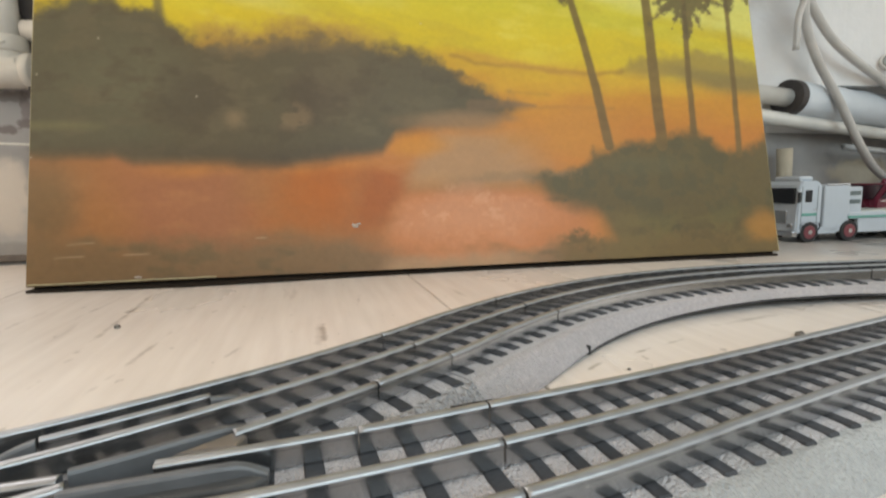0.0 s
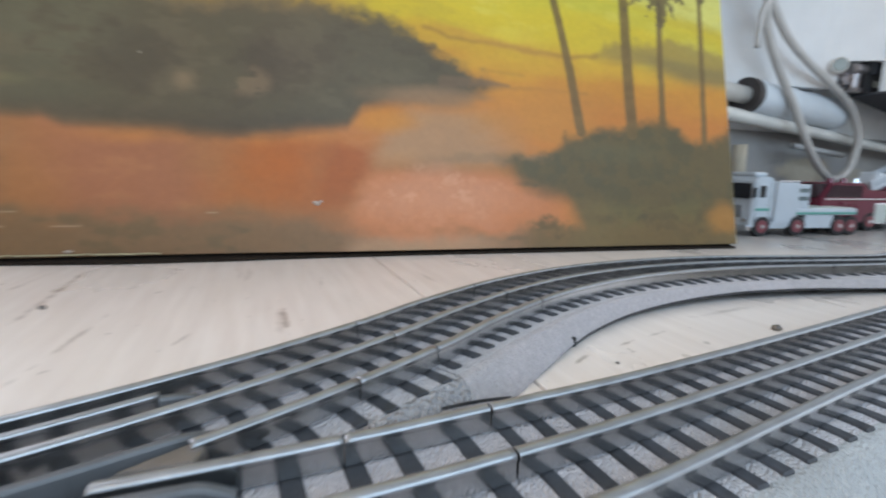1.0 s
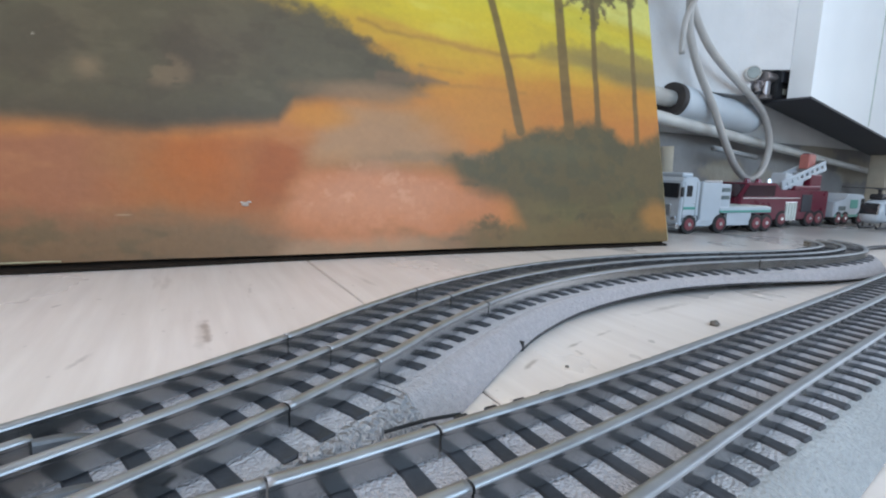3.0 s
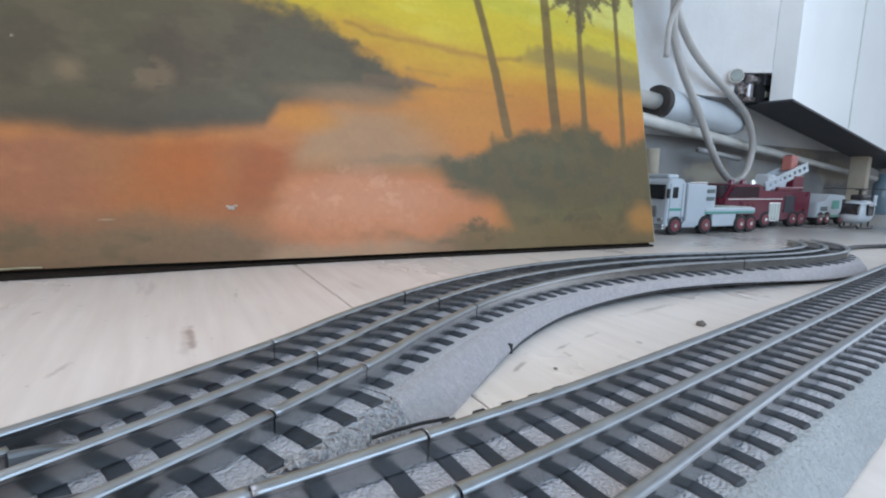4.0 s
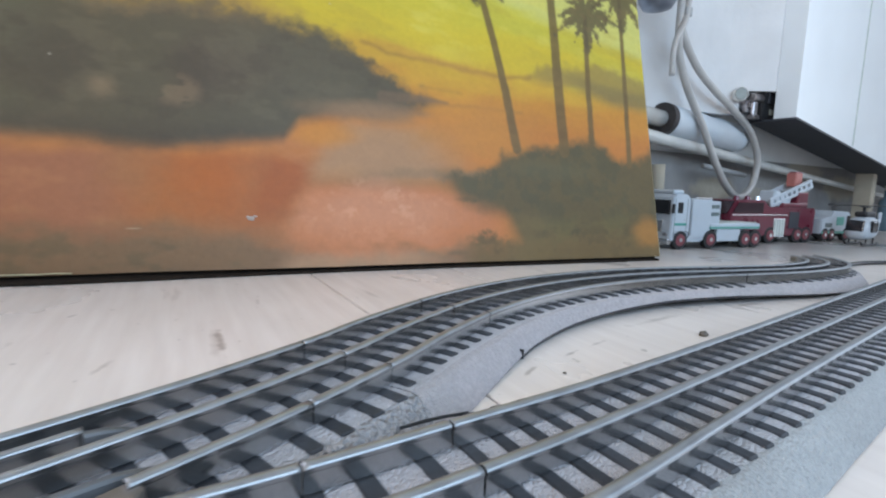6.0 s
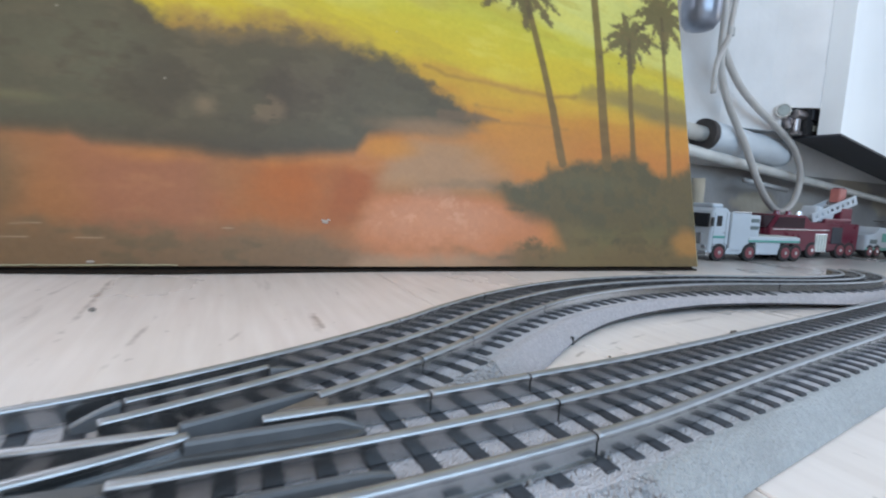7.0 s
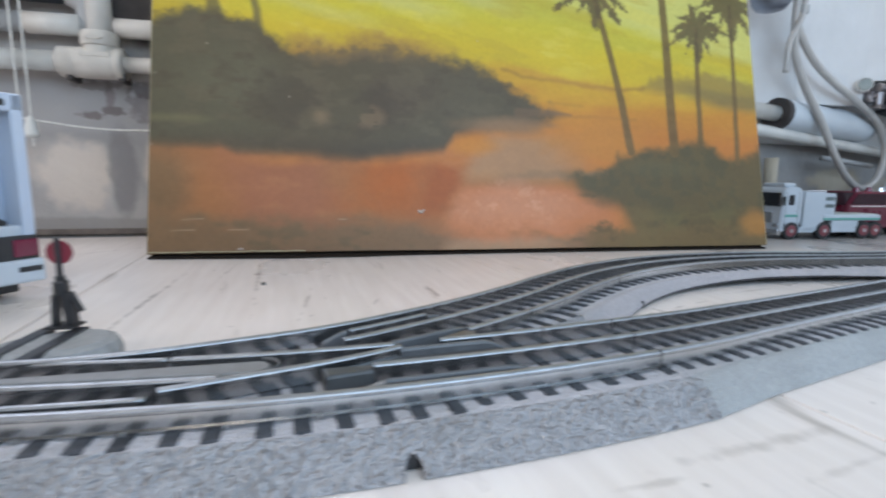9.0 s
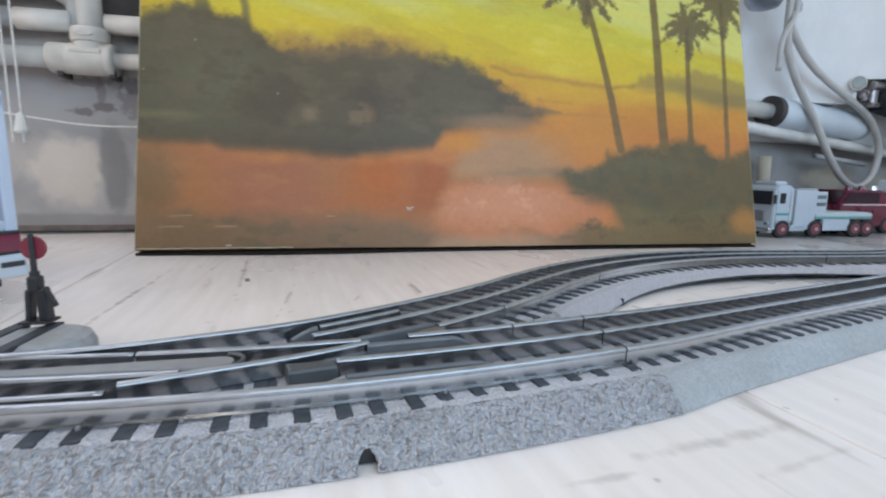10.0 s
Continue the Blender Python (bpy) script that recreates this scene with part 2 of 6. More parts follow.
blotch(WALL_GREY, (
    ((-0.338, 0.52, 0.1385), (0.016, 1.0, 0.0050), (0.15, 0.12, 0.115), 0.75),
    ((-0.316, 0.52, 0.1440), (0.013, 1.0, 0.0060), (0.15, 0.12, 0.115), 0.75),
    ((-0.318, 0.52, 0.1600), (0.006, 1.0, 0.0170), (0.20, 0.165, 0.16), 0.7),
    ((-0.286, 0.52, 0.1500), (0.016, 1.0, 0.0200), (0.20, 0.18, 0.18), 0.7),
    # shadow under the pipe stub, painted on
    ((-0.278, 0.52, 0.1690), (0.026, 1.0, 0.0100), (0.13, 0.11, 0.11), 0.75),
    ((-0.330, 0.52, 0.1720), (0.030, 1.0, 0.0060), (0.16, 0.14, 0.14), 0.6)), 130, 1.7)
blotch(WALL_DIRTY_SHADED, (
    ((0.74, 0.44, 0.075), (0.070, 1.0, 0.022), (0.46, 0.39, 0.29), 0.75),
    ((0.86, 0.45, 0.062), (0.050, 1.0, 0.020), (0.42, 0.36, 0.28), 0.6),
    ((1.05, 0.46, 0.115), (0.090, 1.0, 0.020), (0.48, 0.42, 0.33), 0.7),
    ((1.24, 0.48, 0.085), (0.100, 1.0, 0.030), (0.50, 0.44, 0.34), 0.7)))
ROOM_PAINT = material("pale_room_paint", (0.62, 0.61, 0.58), 0.85, vary=0.06, scale=4, bump=0.2, bump_scale=60)
CABINET_WHITE = material("white_enamel", (0.80, 0.83, 0.85), 0.35, vary=0.05, scale=6, bump=0.08, bump_scale=80, coat=0.2)
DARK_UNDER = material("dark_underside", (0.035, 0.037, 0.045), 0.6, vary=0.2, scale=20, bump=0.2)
CONCRETE = material("dark_concrete", (0.16, 0.155, 0.15), 0.9, vary=0.15, scale=10, bump=0.5)
CANVAS_EDGE = material("dark_stretcher_wood", (0.10, 0.075, 0.05), 0.8, vary=0.3, scale=60, bump=0.4)
FOOT_BROWN = material("foot_brown", (0.17, 0.14, 0.12), 0.9, vary=0.3, scale=60, bump=0.4)
# brown-black that stands for the shadow gap under the painting
GAP_SHADOW = material("dark_gap_shadow", (0.022, 0.016, 0.012), 0.95, vary=0.3, scale=200, bump=0.4)
GAP_SHADOW.node_tree.nodes["Principled BSDF"].inputs["Specular IOR Level"].default_value = 0.12
CREAM_EDGE = material("raw_canvas_edge", (0.42, 0.36, 0.22), 0.85, vary=0.2, scale=120, bump=0.5)
CORD = material("white_cotton_cord", (0.68, 0.67, 0.63), 0.8, vary=0.1, scale=200, bump=0.5)
PAPER = material("flaked_primer", (0.42, 0.34, 0.28), 0.7, vary=0.2, scale=300, bump=0.4)
STICKER = material("printed_sticker_grey", (0.12, 0.15, 0.15), 0.5, vary=0.2, scale=300, bump=0.0)
PLATE_PALE = material("pale_plate", (0.55, 0.60, 0.56), 0.4, vary=0.08, scale=100, bump=0.0)
CREAM_POST = material("cream_wood_post", (0.44, 0.385, 0.30), 0.7, vary=0.15, scale=30, bump=0.3, stain=(0.33, 0.27, 0.2, 0.5), stain_scale=12)
STEEL_DULL = material("dull_nail_steel", (0.20, 0.18, 0.16), 0.5, metal=0.8, vary=0.3, scale=300, bump=0.2)
SHADE_METAL = material("white_lamp_enamel", (0.7, 0.7, 0.68), 0.4, vary=0.05, scale=20, bump=0.05)
GLASS_JAR = material("blue_grey_jar", (0.16, 0.24, 0.30), 0.15, vary=0.1, scale=30, bump=0.0, coat=0.4)


def table_material():
    """Pale painted boards: long grain, grime patches, dark scuffs drawn along the grain, a duller warm ground."""
    m = bpy.data.materials.new("pale_worn_boards")
    m.use_nodes = True
    nt = m.node_tree
    bs = nt.nodes["Principled BSDF"]
    link = nt.links.new
    tc = nt.nodes.new("ShaderNodeTexCoord")

    def noise_at(sx, sy, scale, detail=5):
        mp = nt.nodes.new("ShaderNodeMapping")
        mp.inputs["Scale"].default_value = (sx, sy, 1)
        link(tc.outputs["Object"], mp.inputs[0])
        n = nt.nodes.new("ShaderNodeTexNoise")
        n.inputs["Scale"].default_value, n.inputs["Detail"].default_value = scale, detail
        link(mp.outputs[0], n.inputs["Vector"])
        return n.outputs[0]

    def ranged(v, a, b, c, d):
        r = nt.nodes.new("ShaderNodeMapRange")
        for i, val in enumerate((a, b, c, d)):
            r.inputs[i + 1].default_value = val
        link(v, r.inputs[0])
        return r.outputs[0]

    def mix(fac, a, b):
        x = nt.nodes.new("ShaderNodeMix")
        x.data_type = "RGBA"
        link(fac, x.inputs[0])
        for s, v in ((6, a), (7, b)):
            if isinstance(v, tuple):
                x.inputs[s].default_value = (*v, 1)
            else:
                link(v, x.inputs[s])
        return x.outputs[2]

    grain = noise_at(1, 0.08, 160)
    cloud = noise_at(1, 0.6, 9)
    scuff = noise_at(1, 0.16, 42, 3)
    specks = noise_at(1, 0.7, 130, 2)
    c = mix(ranged(grain, 0.3, 0.7, 0, 1), (0.73, 0.65, 0.595), (0.82, 0.745, 0.69))
    c = mix(ranged(cloud, 0.45, 0.75, 0, 0.45), c, (0.60, 0.525, 0.45))
    c = mix(ranged(scuff, 0.665, 0.74, 0, 0.55), c, (0.27, 0.215, 0.165))
    c = mix(ranged(specks, 0.71, 0.76, 0, 0.45), c, (0.24, 0.20, 0.16))
    # single dark scrapes: centre, half length, half width, heading, strength
    for cx, cy, hl, hw, ang, k in ((-0.2030, 0.165, 0.075, 0.0019, 87, 0.7), (-0.1463, 0.240, 0.085, 0.0019, 92, 0.6), (-0.0348, 0.149, 0.020, 0.0016, 91, 0.55), (-0.037, 0.150, 0.024, 0.0026, 88, 0.25),
                                   (-0.1139, 0.145, 0.028, 0.0014, 83, 0.4), (-0.1155, 0.346, 0.050, 0.0022, 98, 0.4), (-0.0114, 0.217, 0.012, 0.0014, 82, 0.4), (-0.075, 0.133, 0.006, 0.0016, 71, 0.5),
                                   (0.002, -0.0515, 0.028, 0.0026, 3, 0.32), (-0.037, -0.058, 0.013, 0.0014, -1, 0.28), (0.020, -0.066, 0.020, 0.0016, 6, 0.22), (-0.168, 0.260, 0.030, 0.0016, 84, 0.35), (0.0945, 0.0783, 0.008, 0.0010, 20, 0.6), (0.0656, 0.0689, 0.007, 0.0010, 30, 0.6), (0.114, 0.0835, 0.010, 0.0012, 15, 0.45), (-0.291, 0.380, 0.032, 0.0013, 38, 0.7),
                                   (0.175, 0.101, 0.022, 0.0022, 6, 0.4), (0.265, 0.104, 0.016, 0.0020, 4, 0.4)):
        mp = nt.nodes.new("ShaderNodeMapping")
        mp.vector_type = "TEXTURE"
        mp.inputs["Location"].default_value, mp.inputs["Rotation"].default_value, mp.inputs["Scale"].default_value = (cx, cy, 0), (0, 0, radians(ang)), (hl, hw, 1)
        link(tc.outputs["Object"], mp.inputs[0])
        ln = nt.nodes.new("ShaderNodeVectorMath")
        ln.operation = "LENGTH"
        link(mp.outputs[0], ln.inputs[0])
        rag = nt.nodes.new("ShaderNodeMath")
        rag.operation = "MULTIPLY_ADD"
        link(specks, rag.inputs[0])
        rag.inputs[1].default_value = 3.2
        link(ln.outputs["Value"], rag.inputs[2])
        c = mix(ranged(rag.outputs[0], 1.6, 2.7, k, 0), c, (0.20, 0.15, 0.11))
    # dimmer light painted grey on the boards along the wall's foot, under the pipes
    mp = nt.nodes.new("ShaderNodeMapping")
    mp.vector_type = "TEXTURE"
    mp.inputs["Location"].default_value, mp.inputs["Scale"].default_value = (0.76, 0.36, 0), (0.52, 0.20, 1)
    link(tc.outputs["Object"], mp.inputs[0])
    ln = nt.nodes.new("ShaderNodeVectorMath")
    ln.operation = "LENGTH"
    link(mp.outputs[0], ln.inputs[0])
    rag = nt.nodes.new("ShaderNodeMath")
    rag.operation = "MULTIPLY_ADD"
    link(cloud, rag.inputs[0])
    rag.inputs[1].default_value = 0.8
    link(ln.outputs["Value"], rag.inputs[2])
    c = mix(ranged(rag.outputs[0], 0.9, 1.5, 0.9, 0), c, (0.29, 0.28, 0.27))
    link(c, bs.inputs["Base Color"])
    link(ranged(cloud, 0.3, 0.7, 0.22, 0.44), bs.inputs["Roughness"])
    bp = nt.nodes.new("ShaderNodeBump")
    bp.inputs["Strength"].default_value, bp.inputs["Distance"].default_value = 0.12, 0.0004
    link(grain, bp.inputs["Height"])
    link(bp.outputs[0], bs.inputs["Normal"])
    return m


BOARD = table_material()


def paint_material():
    """Oil paint on canvas: the picture's colours, a woven relief and a dull varnish."""
    m = bpy.data.materials.new("oil_on_canvas")
    m.use_nodes = True
    nt = m.node_tree
    bs = nt.nodes["Principled BSDF"]
    link = nt.links.new
    at = nt.nodes.new("ShaderNodeAttribute")
    at.attribute_name = "paint"
    link(at.outputs["Color"], bs.inputs["Base Color"])
    tc = nt.nodes.new("ShaderNodeTexCoord")
    n = nt.nodes.new("ShaderNodeTexNoise")
    n.inputs["Scale"].default_value, n.inputs["Detail"].default_value = 240, 6
    link(tc.outputs["Object"], n.inputs["Vector"])
    w = nt.nodes.new("ShaderNodeTexWave")
    w.inputs["Scale"].default_value = 420
    link(tc.outputs["Object"], w.inputs["Vector"])
    ad = nt.nodes.new("ShaderNodeMath")
    ad.operation = "MULTIPLY_ADD"
    link(w.outputs[1], ad.inputs[0])
    ad.inputs[1].default_value = 0.15
    link(n.outputs[0], ad.inputs[2])
    bp = nt.nodes.new("ShaderNodeBump")
    bp.inputs["Strength"].default_value, bp.inputs["Distance"].default_value = 0.35, 0.0005
    link(ad.outputs[0], bp.inputs["Height"])
    link(bp.outputs[0], bs.inputs["Normal"])
    bs.inputs["Roughness"].default_value = 0.5
    bs.inputs["Specular IOR Level"].default_value = 0.4
    return m


OIL = paint_material()


# ---- mesh helpers ----


def solid(name, bm, mat_, parent=None, label="", smooth=False):
    me = bpy.data.meshes.new(name)
    bmesh.ops.recalc_face_normals(bm, faces=bm.faces)
    bm.to_mesh(me)
    bm.free()
    me.materials.append(mat_)
    if smooth:
        me.polygons.foreach_set("use_smooth", [True] * len(me.polygons))
    ob = new(name, me)
    if parent:
        ob.parent = parent
    if label:
        tagged(ob, label)
    return ob


def part(name, bm, mat_, parent, label="", smooth=False):
    return solid(name, bm, mat_, parent, label, smooth)


def thing(name, m, label, category, group=""):
    ob = new(name)
    ob.empty_display_size = 0.01
    ob.matrix_world = m
    return tagged(ob, label, category, group)


def box(bm, size, at, bevel=0.0, turn=None, segs=2):
    r = bmesh.ops.create_cube(bm, size=1.0)
    vs = r["verts"]
    bmesh.ops.scale(bm, vec=size, verts=vs)
    if bevel:
        es = list({e for v in vs for e in v.link_edges})
        b = bmesh.ops.bevel(bm, geom=es, offset=bevel, segments=segs, affect="EDGES", profile=0.5)
        vs = list({v for f in b["faces"] for v in f.verts} | {v for v in vs if v.is_valid})
    if turn is not None:
        bmesh.ops.rotate(bm, cent=(0, 0, 0), matrix=turn, verts=vs)
    bmesh.ops.translate(bm, vec=at, verts=vs)
    return vs


def boxed(size, at, bevel=0.0, turn=None):
    bm = bmesh.new()
    box(bm, size, at, bevel, turn)
    return bm


def cyl(bm, r, depth, m, seg=24, r2=None, bevel=0.0):
    q = bmesh.ops.create_cone(bm, cap_ends=True, segments=seg, radius1=r, radius2=r if r2 is None else r2, depth=depth)
    vs = q["verts"]
    if bevel:
        es = [e for e in {e for v in vs for e in v.link_edges} if len(e.link_faces) == 2 and any(len(f.verts) > 4 for f in e.link_faces)]
        b = bmesh.ops.bevel(bm, geom=es, offset=bevel, segments=2, affect="EDGES", profile=0.5)
        vs = list({v for f in b["faces"] for v in f.verts} | {v for v in vs if v.is_valid})
    bmesh.ops.transform(bm, matrix=m, verts=vs)
    return vs


def prism(bm, outline, y0, y1):
    """A solid with the outline (x, z) between two y."""
    a = [bm.verts.new((x, y0, z)) for x, z in outline]
    b = [bm.verts.new((x, y1, z)) for x, z in outline]
    bm.faces.new(a)
    bm.faces.new(b[::-1])
    for i in range(len(a)):
        j = (i + 1) % len(a)
        bm.faces.new((a[j], a[i], b[i], b[j]))


def sweep(bm, profile, path, closed=True, cap=True, width=None):
    """Carries a profile of (across, up) along a plan path of (x, y, z); width: a factor across for each place on it."""
    path = [Vector(p) for p in path]
    rings = []
    for i, p in enumerate(path):
        d = path[min(i + 1, len(path) - 1)] - path[max(i - 1, 0)]
        d.z = 0
        d.normalize()
        side = Vector((-d.y, d.x, 0))
        k_ = width(p) if width else 1.0
        rings.append([bm.verts.new(p + side * a * k_ + Vector((0, 0, h))) for a, h in profile])
    n = len(profile)
    for a, b in zip(rings, rings[1:]):
        for k in range(n if closed else n - 1):
            bm.faces.new((a[k], a[(k + 1) % n], b[(k + 1) % n], b[k]))
    if cap and closed:
        bm.faces.new(rings[0][::-1])
        bm.faces.new(rings[-1])


def tube(bm, path, r, seg=12, cap=True):
    """A round tube through points in space."""
    path = [Vector(p) for p in path]
    rings, up = [], None
    for i, p in enumerate(path):
        d = (path[min(i + 1, len(path) - 1)] - path[max(i - 1, 0)]).normalized()
        if up is None:
            up = d.orthogonal().normalized()
        up = (up - d * up.dot(d)).normalized()
        s = d.cross(up)
        rr = r(i / (len(path) - 1)) if callable(r) else r
        rings.append([bm.verts.new(p + rr * (math.cos(a) * up + math.sin(a) * s)) for a in (2 * math.pi * k / seg for k in range(seg))])
    for a, b in zip(rings, rings[1:]):
        for k in range(seg):
            bm.faces.new((a[k], a[(k + 1) % seg], b[(k + 1) % seg], b[k]))
    if cap:
        bm.faces.new(rings[0][::-1])
        bm.faces.new(rings[-1])


def smooth_path(points, step):
    """A Catmull-Rom line through plan points, sampled evenly."""
    p = [Vector(q) for q in points]
    p = [2 * p[0] - p[1], *p, 2 * p[-1] - p[-2]]
    fine = []
    for a, b, c, d in zip(p, p[1:], p[2:], p[3:]):
        for k in range(24):
            t = k / 24
            fine.append(0.5 * (2 * b + (c - a) * t + (2 * a - 5 * b + 4 * c - d) * t * t + (3 * b - a - 3 * c + d) * t ** 3))
    fine.append(p[-2].copy())
    out, run = [fine[0]], 0.0
    for a, b in zip(fine, fine[1:]):
        run += (b - a).length
        if run >= step:
            out.append(b)
            run = 0.0
    return out


def offset(path, d):
    out = []
    for i, p in enumerate(path):
        t = (path[min(i + 1, len(path) - 1)] - path[max(i - 1, 0)])
        t.z = 0
        t.normalize()
        out.append(p + Vector((-t.y, t.x, 0)) * (d(p) if callable(d) else d))
    return out


def between(path, x0, x1):
    """The stretch of a path from west to east between two x, with its exact ends."""
    out = []
    for a, b in zip(path, path[1:]):
        if not out and x0 <= a.x <= x1:
            out.append(a)
        for x in (x0, x1):
            if a.x < x < b.x:
                out.append(a.lerp(b, (x - a.x) / (b.x - a.x)))
        if x0 <= b.x <= x1:
            out.append(b)
    return out


def heading(deg):
    return Matrix.Rotation(radians(deg), 3, "Z")


# ---- room ----


def wall_piece(name, a, b, z0, z1, thick, mat_, label):
    """A wall whose room face runs from a to b in plan, thickness away to the left of that line."""
    a, b = Vector((*a, 0)), Vector((*b, 0))
    d = (b - a).normalized()
    n = Vector((-d.y, d.x, 0)) * thick
    bm = bmesh.new()
    lo = [bm.verts.new(p + Vector((0, 0, z0))) for p in (a, b, b + n, a + n)]
    hi = [bm.verts.new(p + Vector((0, 0, z1))) for p in (a, b, b + n, a + n)]
    bm.faces.new(lo)
    bm.faces.new(hi[::-1])
    for i in range(4):
        j = (i + 1) % 4
        bm.faces.new((lo[j], lo[i], hi[i], hi[j]))
    return tagged(solid(name, bm, mat_), label, "wall", kind="structure")


FLOOR_Z, CEIL_Z = -0.85, 1.45
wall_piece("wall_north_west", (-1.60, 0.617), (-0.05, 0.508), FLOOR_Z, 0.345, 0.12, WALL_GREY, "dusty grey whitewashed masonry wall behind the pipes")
wall_piece("wall_north_west_head", (-1.60, 0.617), (-0.05, 0.508), 0.72, CEIL_Z, 0.12, WALL_GREY, "dusty grey wall above the window")
wall_piece("wall_north_west_pier", (-1.60, 0.617), (-0.78, 0.5593), 0.345, 0.72, 0.12, WALL_GREY, "dusty grey wall beside the window")
wall_piece("wall_north_west_jamb", (-0.22, 0.51995), (-0.05, 0.508), 0.345, 0.72, 0.12, WALL_GREY, "dusty grey wall beside the window")
wall_piece("wall_north_middle", (-0.05, 0.508), (0.24, 0.420), FLOOR_Z, CEIL_Z, 0.12, WALL_PAINT, "whitewashed wall behind the painting")
wall_piece("wall_north_east", (0.24, 0.420), (1.62, 0.5165), FLOOR_Z, CEIL_Z, 0.12, WALL_PAINT, "whitewashed masonry wall behind the toy trucks")
# west wall with its window
wall_piece("wall_west_sill", (-1.60, -0.72), (-1.60, 0.617), FLOOR_Z, 0.30, 0.12, ROOM_PAINT, "plain pale wall below the window")
wall_piece("wall_west_head", (-1.60, -0.72), (-1.60, 0.617), 0.90, CEIL_Z, 0.12, ROOM_PAINT, "plain pale wall above the window")
wall_piece("wall_west_end", (-1.60, -0.72), (-1.60, -0.45), 0.30, 0.90, 0.12, ROOM_PAINT, "plain pale wall beside the window")
wall_piece("wall_west_pier", (-1.60, 0.25), (-1.60, 0.617), 0.30, 0.90, 0.12, ROOM_PAINT, "plain pale wall beside the window")
# east wall with its window
wall_piece("wall_east_sill", (1.62, 0.5165), (1.62, -0.72), FLOOR_Z, 0.13, 0.12, ROOM_PAINT, "plain pale wall below the window")
wall_piece("wall_east_head", (1.62, 0.5165), (1.62, -0.72), 1.00, CEIL_Z, 0.12, ROOM_PAINT, "plain pale wall above the window")
wall_piece("wall_east_pier", (1.62, 0.5165), (1.62, 0.07), 0.13, 1.00, 0.12, ROOM_PAINT, "plain pale wall beside the window")
wall_piece("wall_east_end", (1.62, -0.67), (1.62, -0.72), 0.13, 1.00, 0.12, ROOM_PAINT, "plain pale wall beside the window")
# south wall with its window
wall_piece("wall_south_sill", (1.62, -0.72), (-1.60, -0.72), FLOOR_Z, 0.20, 0.12, ROOM_PAINT, "plain pale wall below the window")
wall_piece("wall_south_head", (1.62, -0.72), (-1.60, -0.72), 0.80, CEIL_Z, 0.12, ROOM_PAINT, "plain pale wall above the window")
wall_piece("wall_south_pier", (1.62, -0.72), (0.70, -0.72), 0.20, 0.80, 0.12, ROOM_PAINT, "plain pale wall beside the window")
wall_piece("wall_south_end", (-0.30, -0.72), (-1.60, -0.72), 0.20, 0.80, 0.12, ROOM_PAINT, "plain pale wall beside the window")
tagged(solid("floor", boxed((3.6, 1.8, 0.05), (0.05, -0.08, FLOOR_Z - 0.025)), CONCRETE), "dark concrete floor", "floor", kind="structure")
tagged(solid("ceiling", boxed((3.6, 1.8, 0.05), (0.05, -0.08, CEIL_Z + 0.025)), ROOM_PAINT), "pale painted ceiling", "ceiling", kind="structure")
# lower wall band, its grey deepened for the shade under pipes and cabinet
wall_piece("wall_shaded_band_east", (0.245, 0.4165), (1.60, 0.5112), 0.0, 0.128, 0.003, WALL_DIRTY_SHADED, "dirty grey lower part of the wall behind the toys, its shade painted in")
# dark brown strip along the foot of the west wall
bm = bmesh.new()
for a, b in (((-1.59, 0.613), (-0.06, 0.5055)),):
    box(bm, (1.534, 0.005, 0.007), ((a[0] + b[0]) / 2, (a[1] + b[1]) / 2, 0.0037), 0.001, heading(-4.02))
tagged(solid("baseboard", bm, FOOT_BROWN), "dark brown strip along the foot of the wall", "baseboard", kind="structure")

# ---- layout table: boards laid side by side on a frame ----
table = thing("layout_table", pose(0, 0, 0), "pale painted board table, worn and scuffed, carrying the toy railway", "table")
EDGES = (-1.36, -1.08, -0.80, -0.522, -0.243, 0.0405, 0.322, 0.602, 0.884, 1.166, 1.45)
for x0, x1 in zip(EDGES, EDGES[1:]):
    bm = bmesh.new()
    top = 0.50 if x1 < -0.2 else (0.40 if x1 < 0.1 else (0.385 if x1 < 0.5 else 0.40))
    vs = box(bm, (x1 - x0 - 0.0009, 1.2, 0.018), (0, 0, 0), 0.0005, segs=1)
    bmesh.ops.translate(bm, vec=((x0 + x1) / 2, top - 0.6, -0.009), verts=bm.verts)
    for v in bm.verts:
        v.co.x -= 0.018 * v.co.y
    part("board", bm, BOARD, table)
for x in (-1.2, 1.3):
    for y in (-0.60, 0.3):
        part("leg", boxed((0.07, 0.07, -FLOOR_Z - 0.10), (x, y, FLOOR_Z / 2 - 0.05 + 0.0), 0.004), CREAM_POST, table)
for y in (-0.60, 0.3):
    part("rail_beam", boxed((2.6, 0.045, 0.09), (0.05, y, -0.0635), 0.003), CREAM_POST, table)

# nail heads and knots that stand out of the boards
for i, (x, y, s) in enumerate(((0.1718, 0.0720, 0.0021), (-0.1405, 0.1965, 0.0016), (0.0762, 0.0617, 0.0007))):
    bm = bmesh.new()
    bmesh.ops.create_icosphere(bm, subdivisions=2, radius=s)
    for v in bm.verts:
        v.co *= 1 + 0.35 * noise.noise(v.co * 900 + Vector((i * 7, 0, 0)))
        v.co.z = v.co.z * 0.7 + s * 0.5
    ob = solid("wood_chip", bm, STEEL_DULL, smooth=True)
    ob.matrix_world = pose(x, y, 0)
    tagged(ob, "small dark crumb lying on the boards", "debris", "crumbs on the boards")


# ---- toy railway track ----
GAUGE = 0.0173          # centre rail to running rail
RAIL_Z, TIE_Z = 0.0170, 0.0107


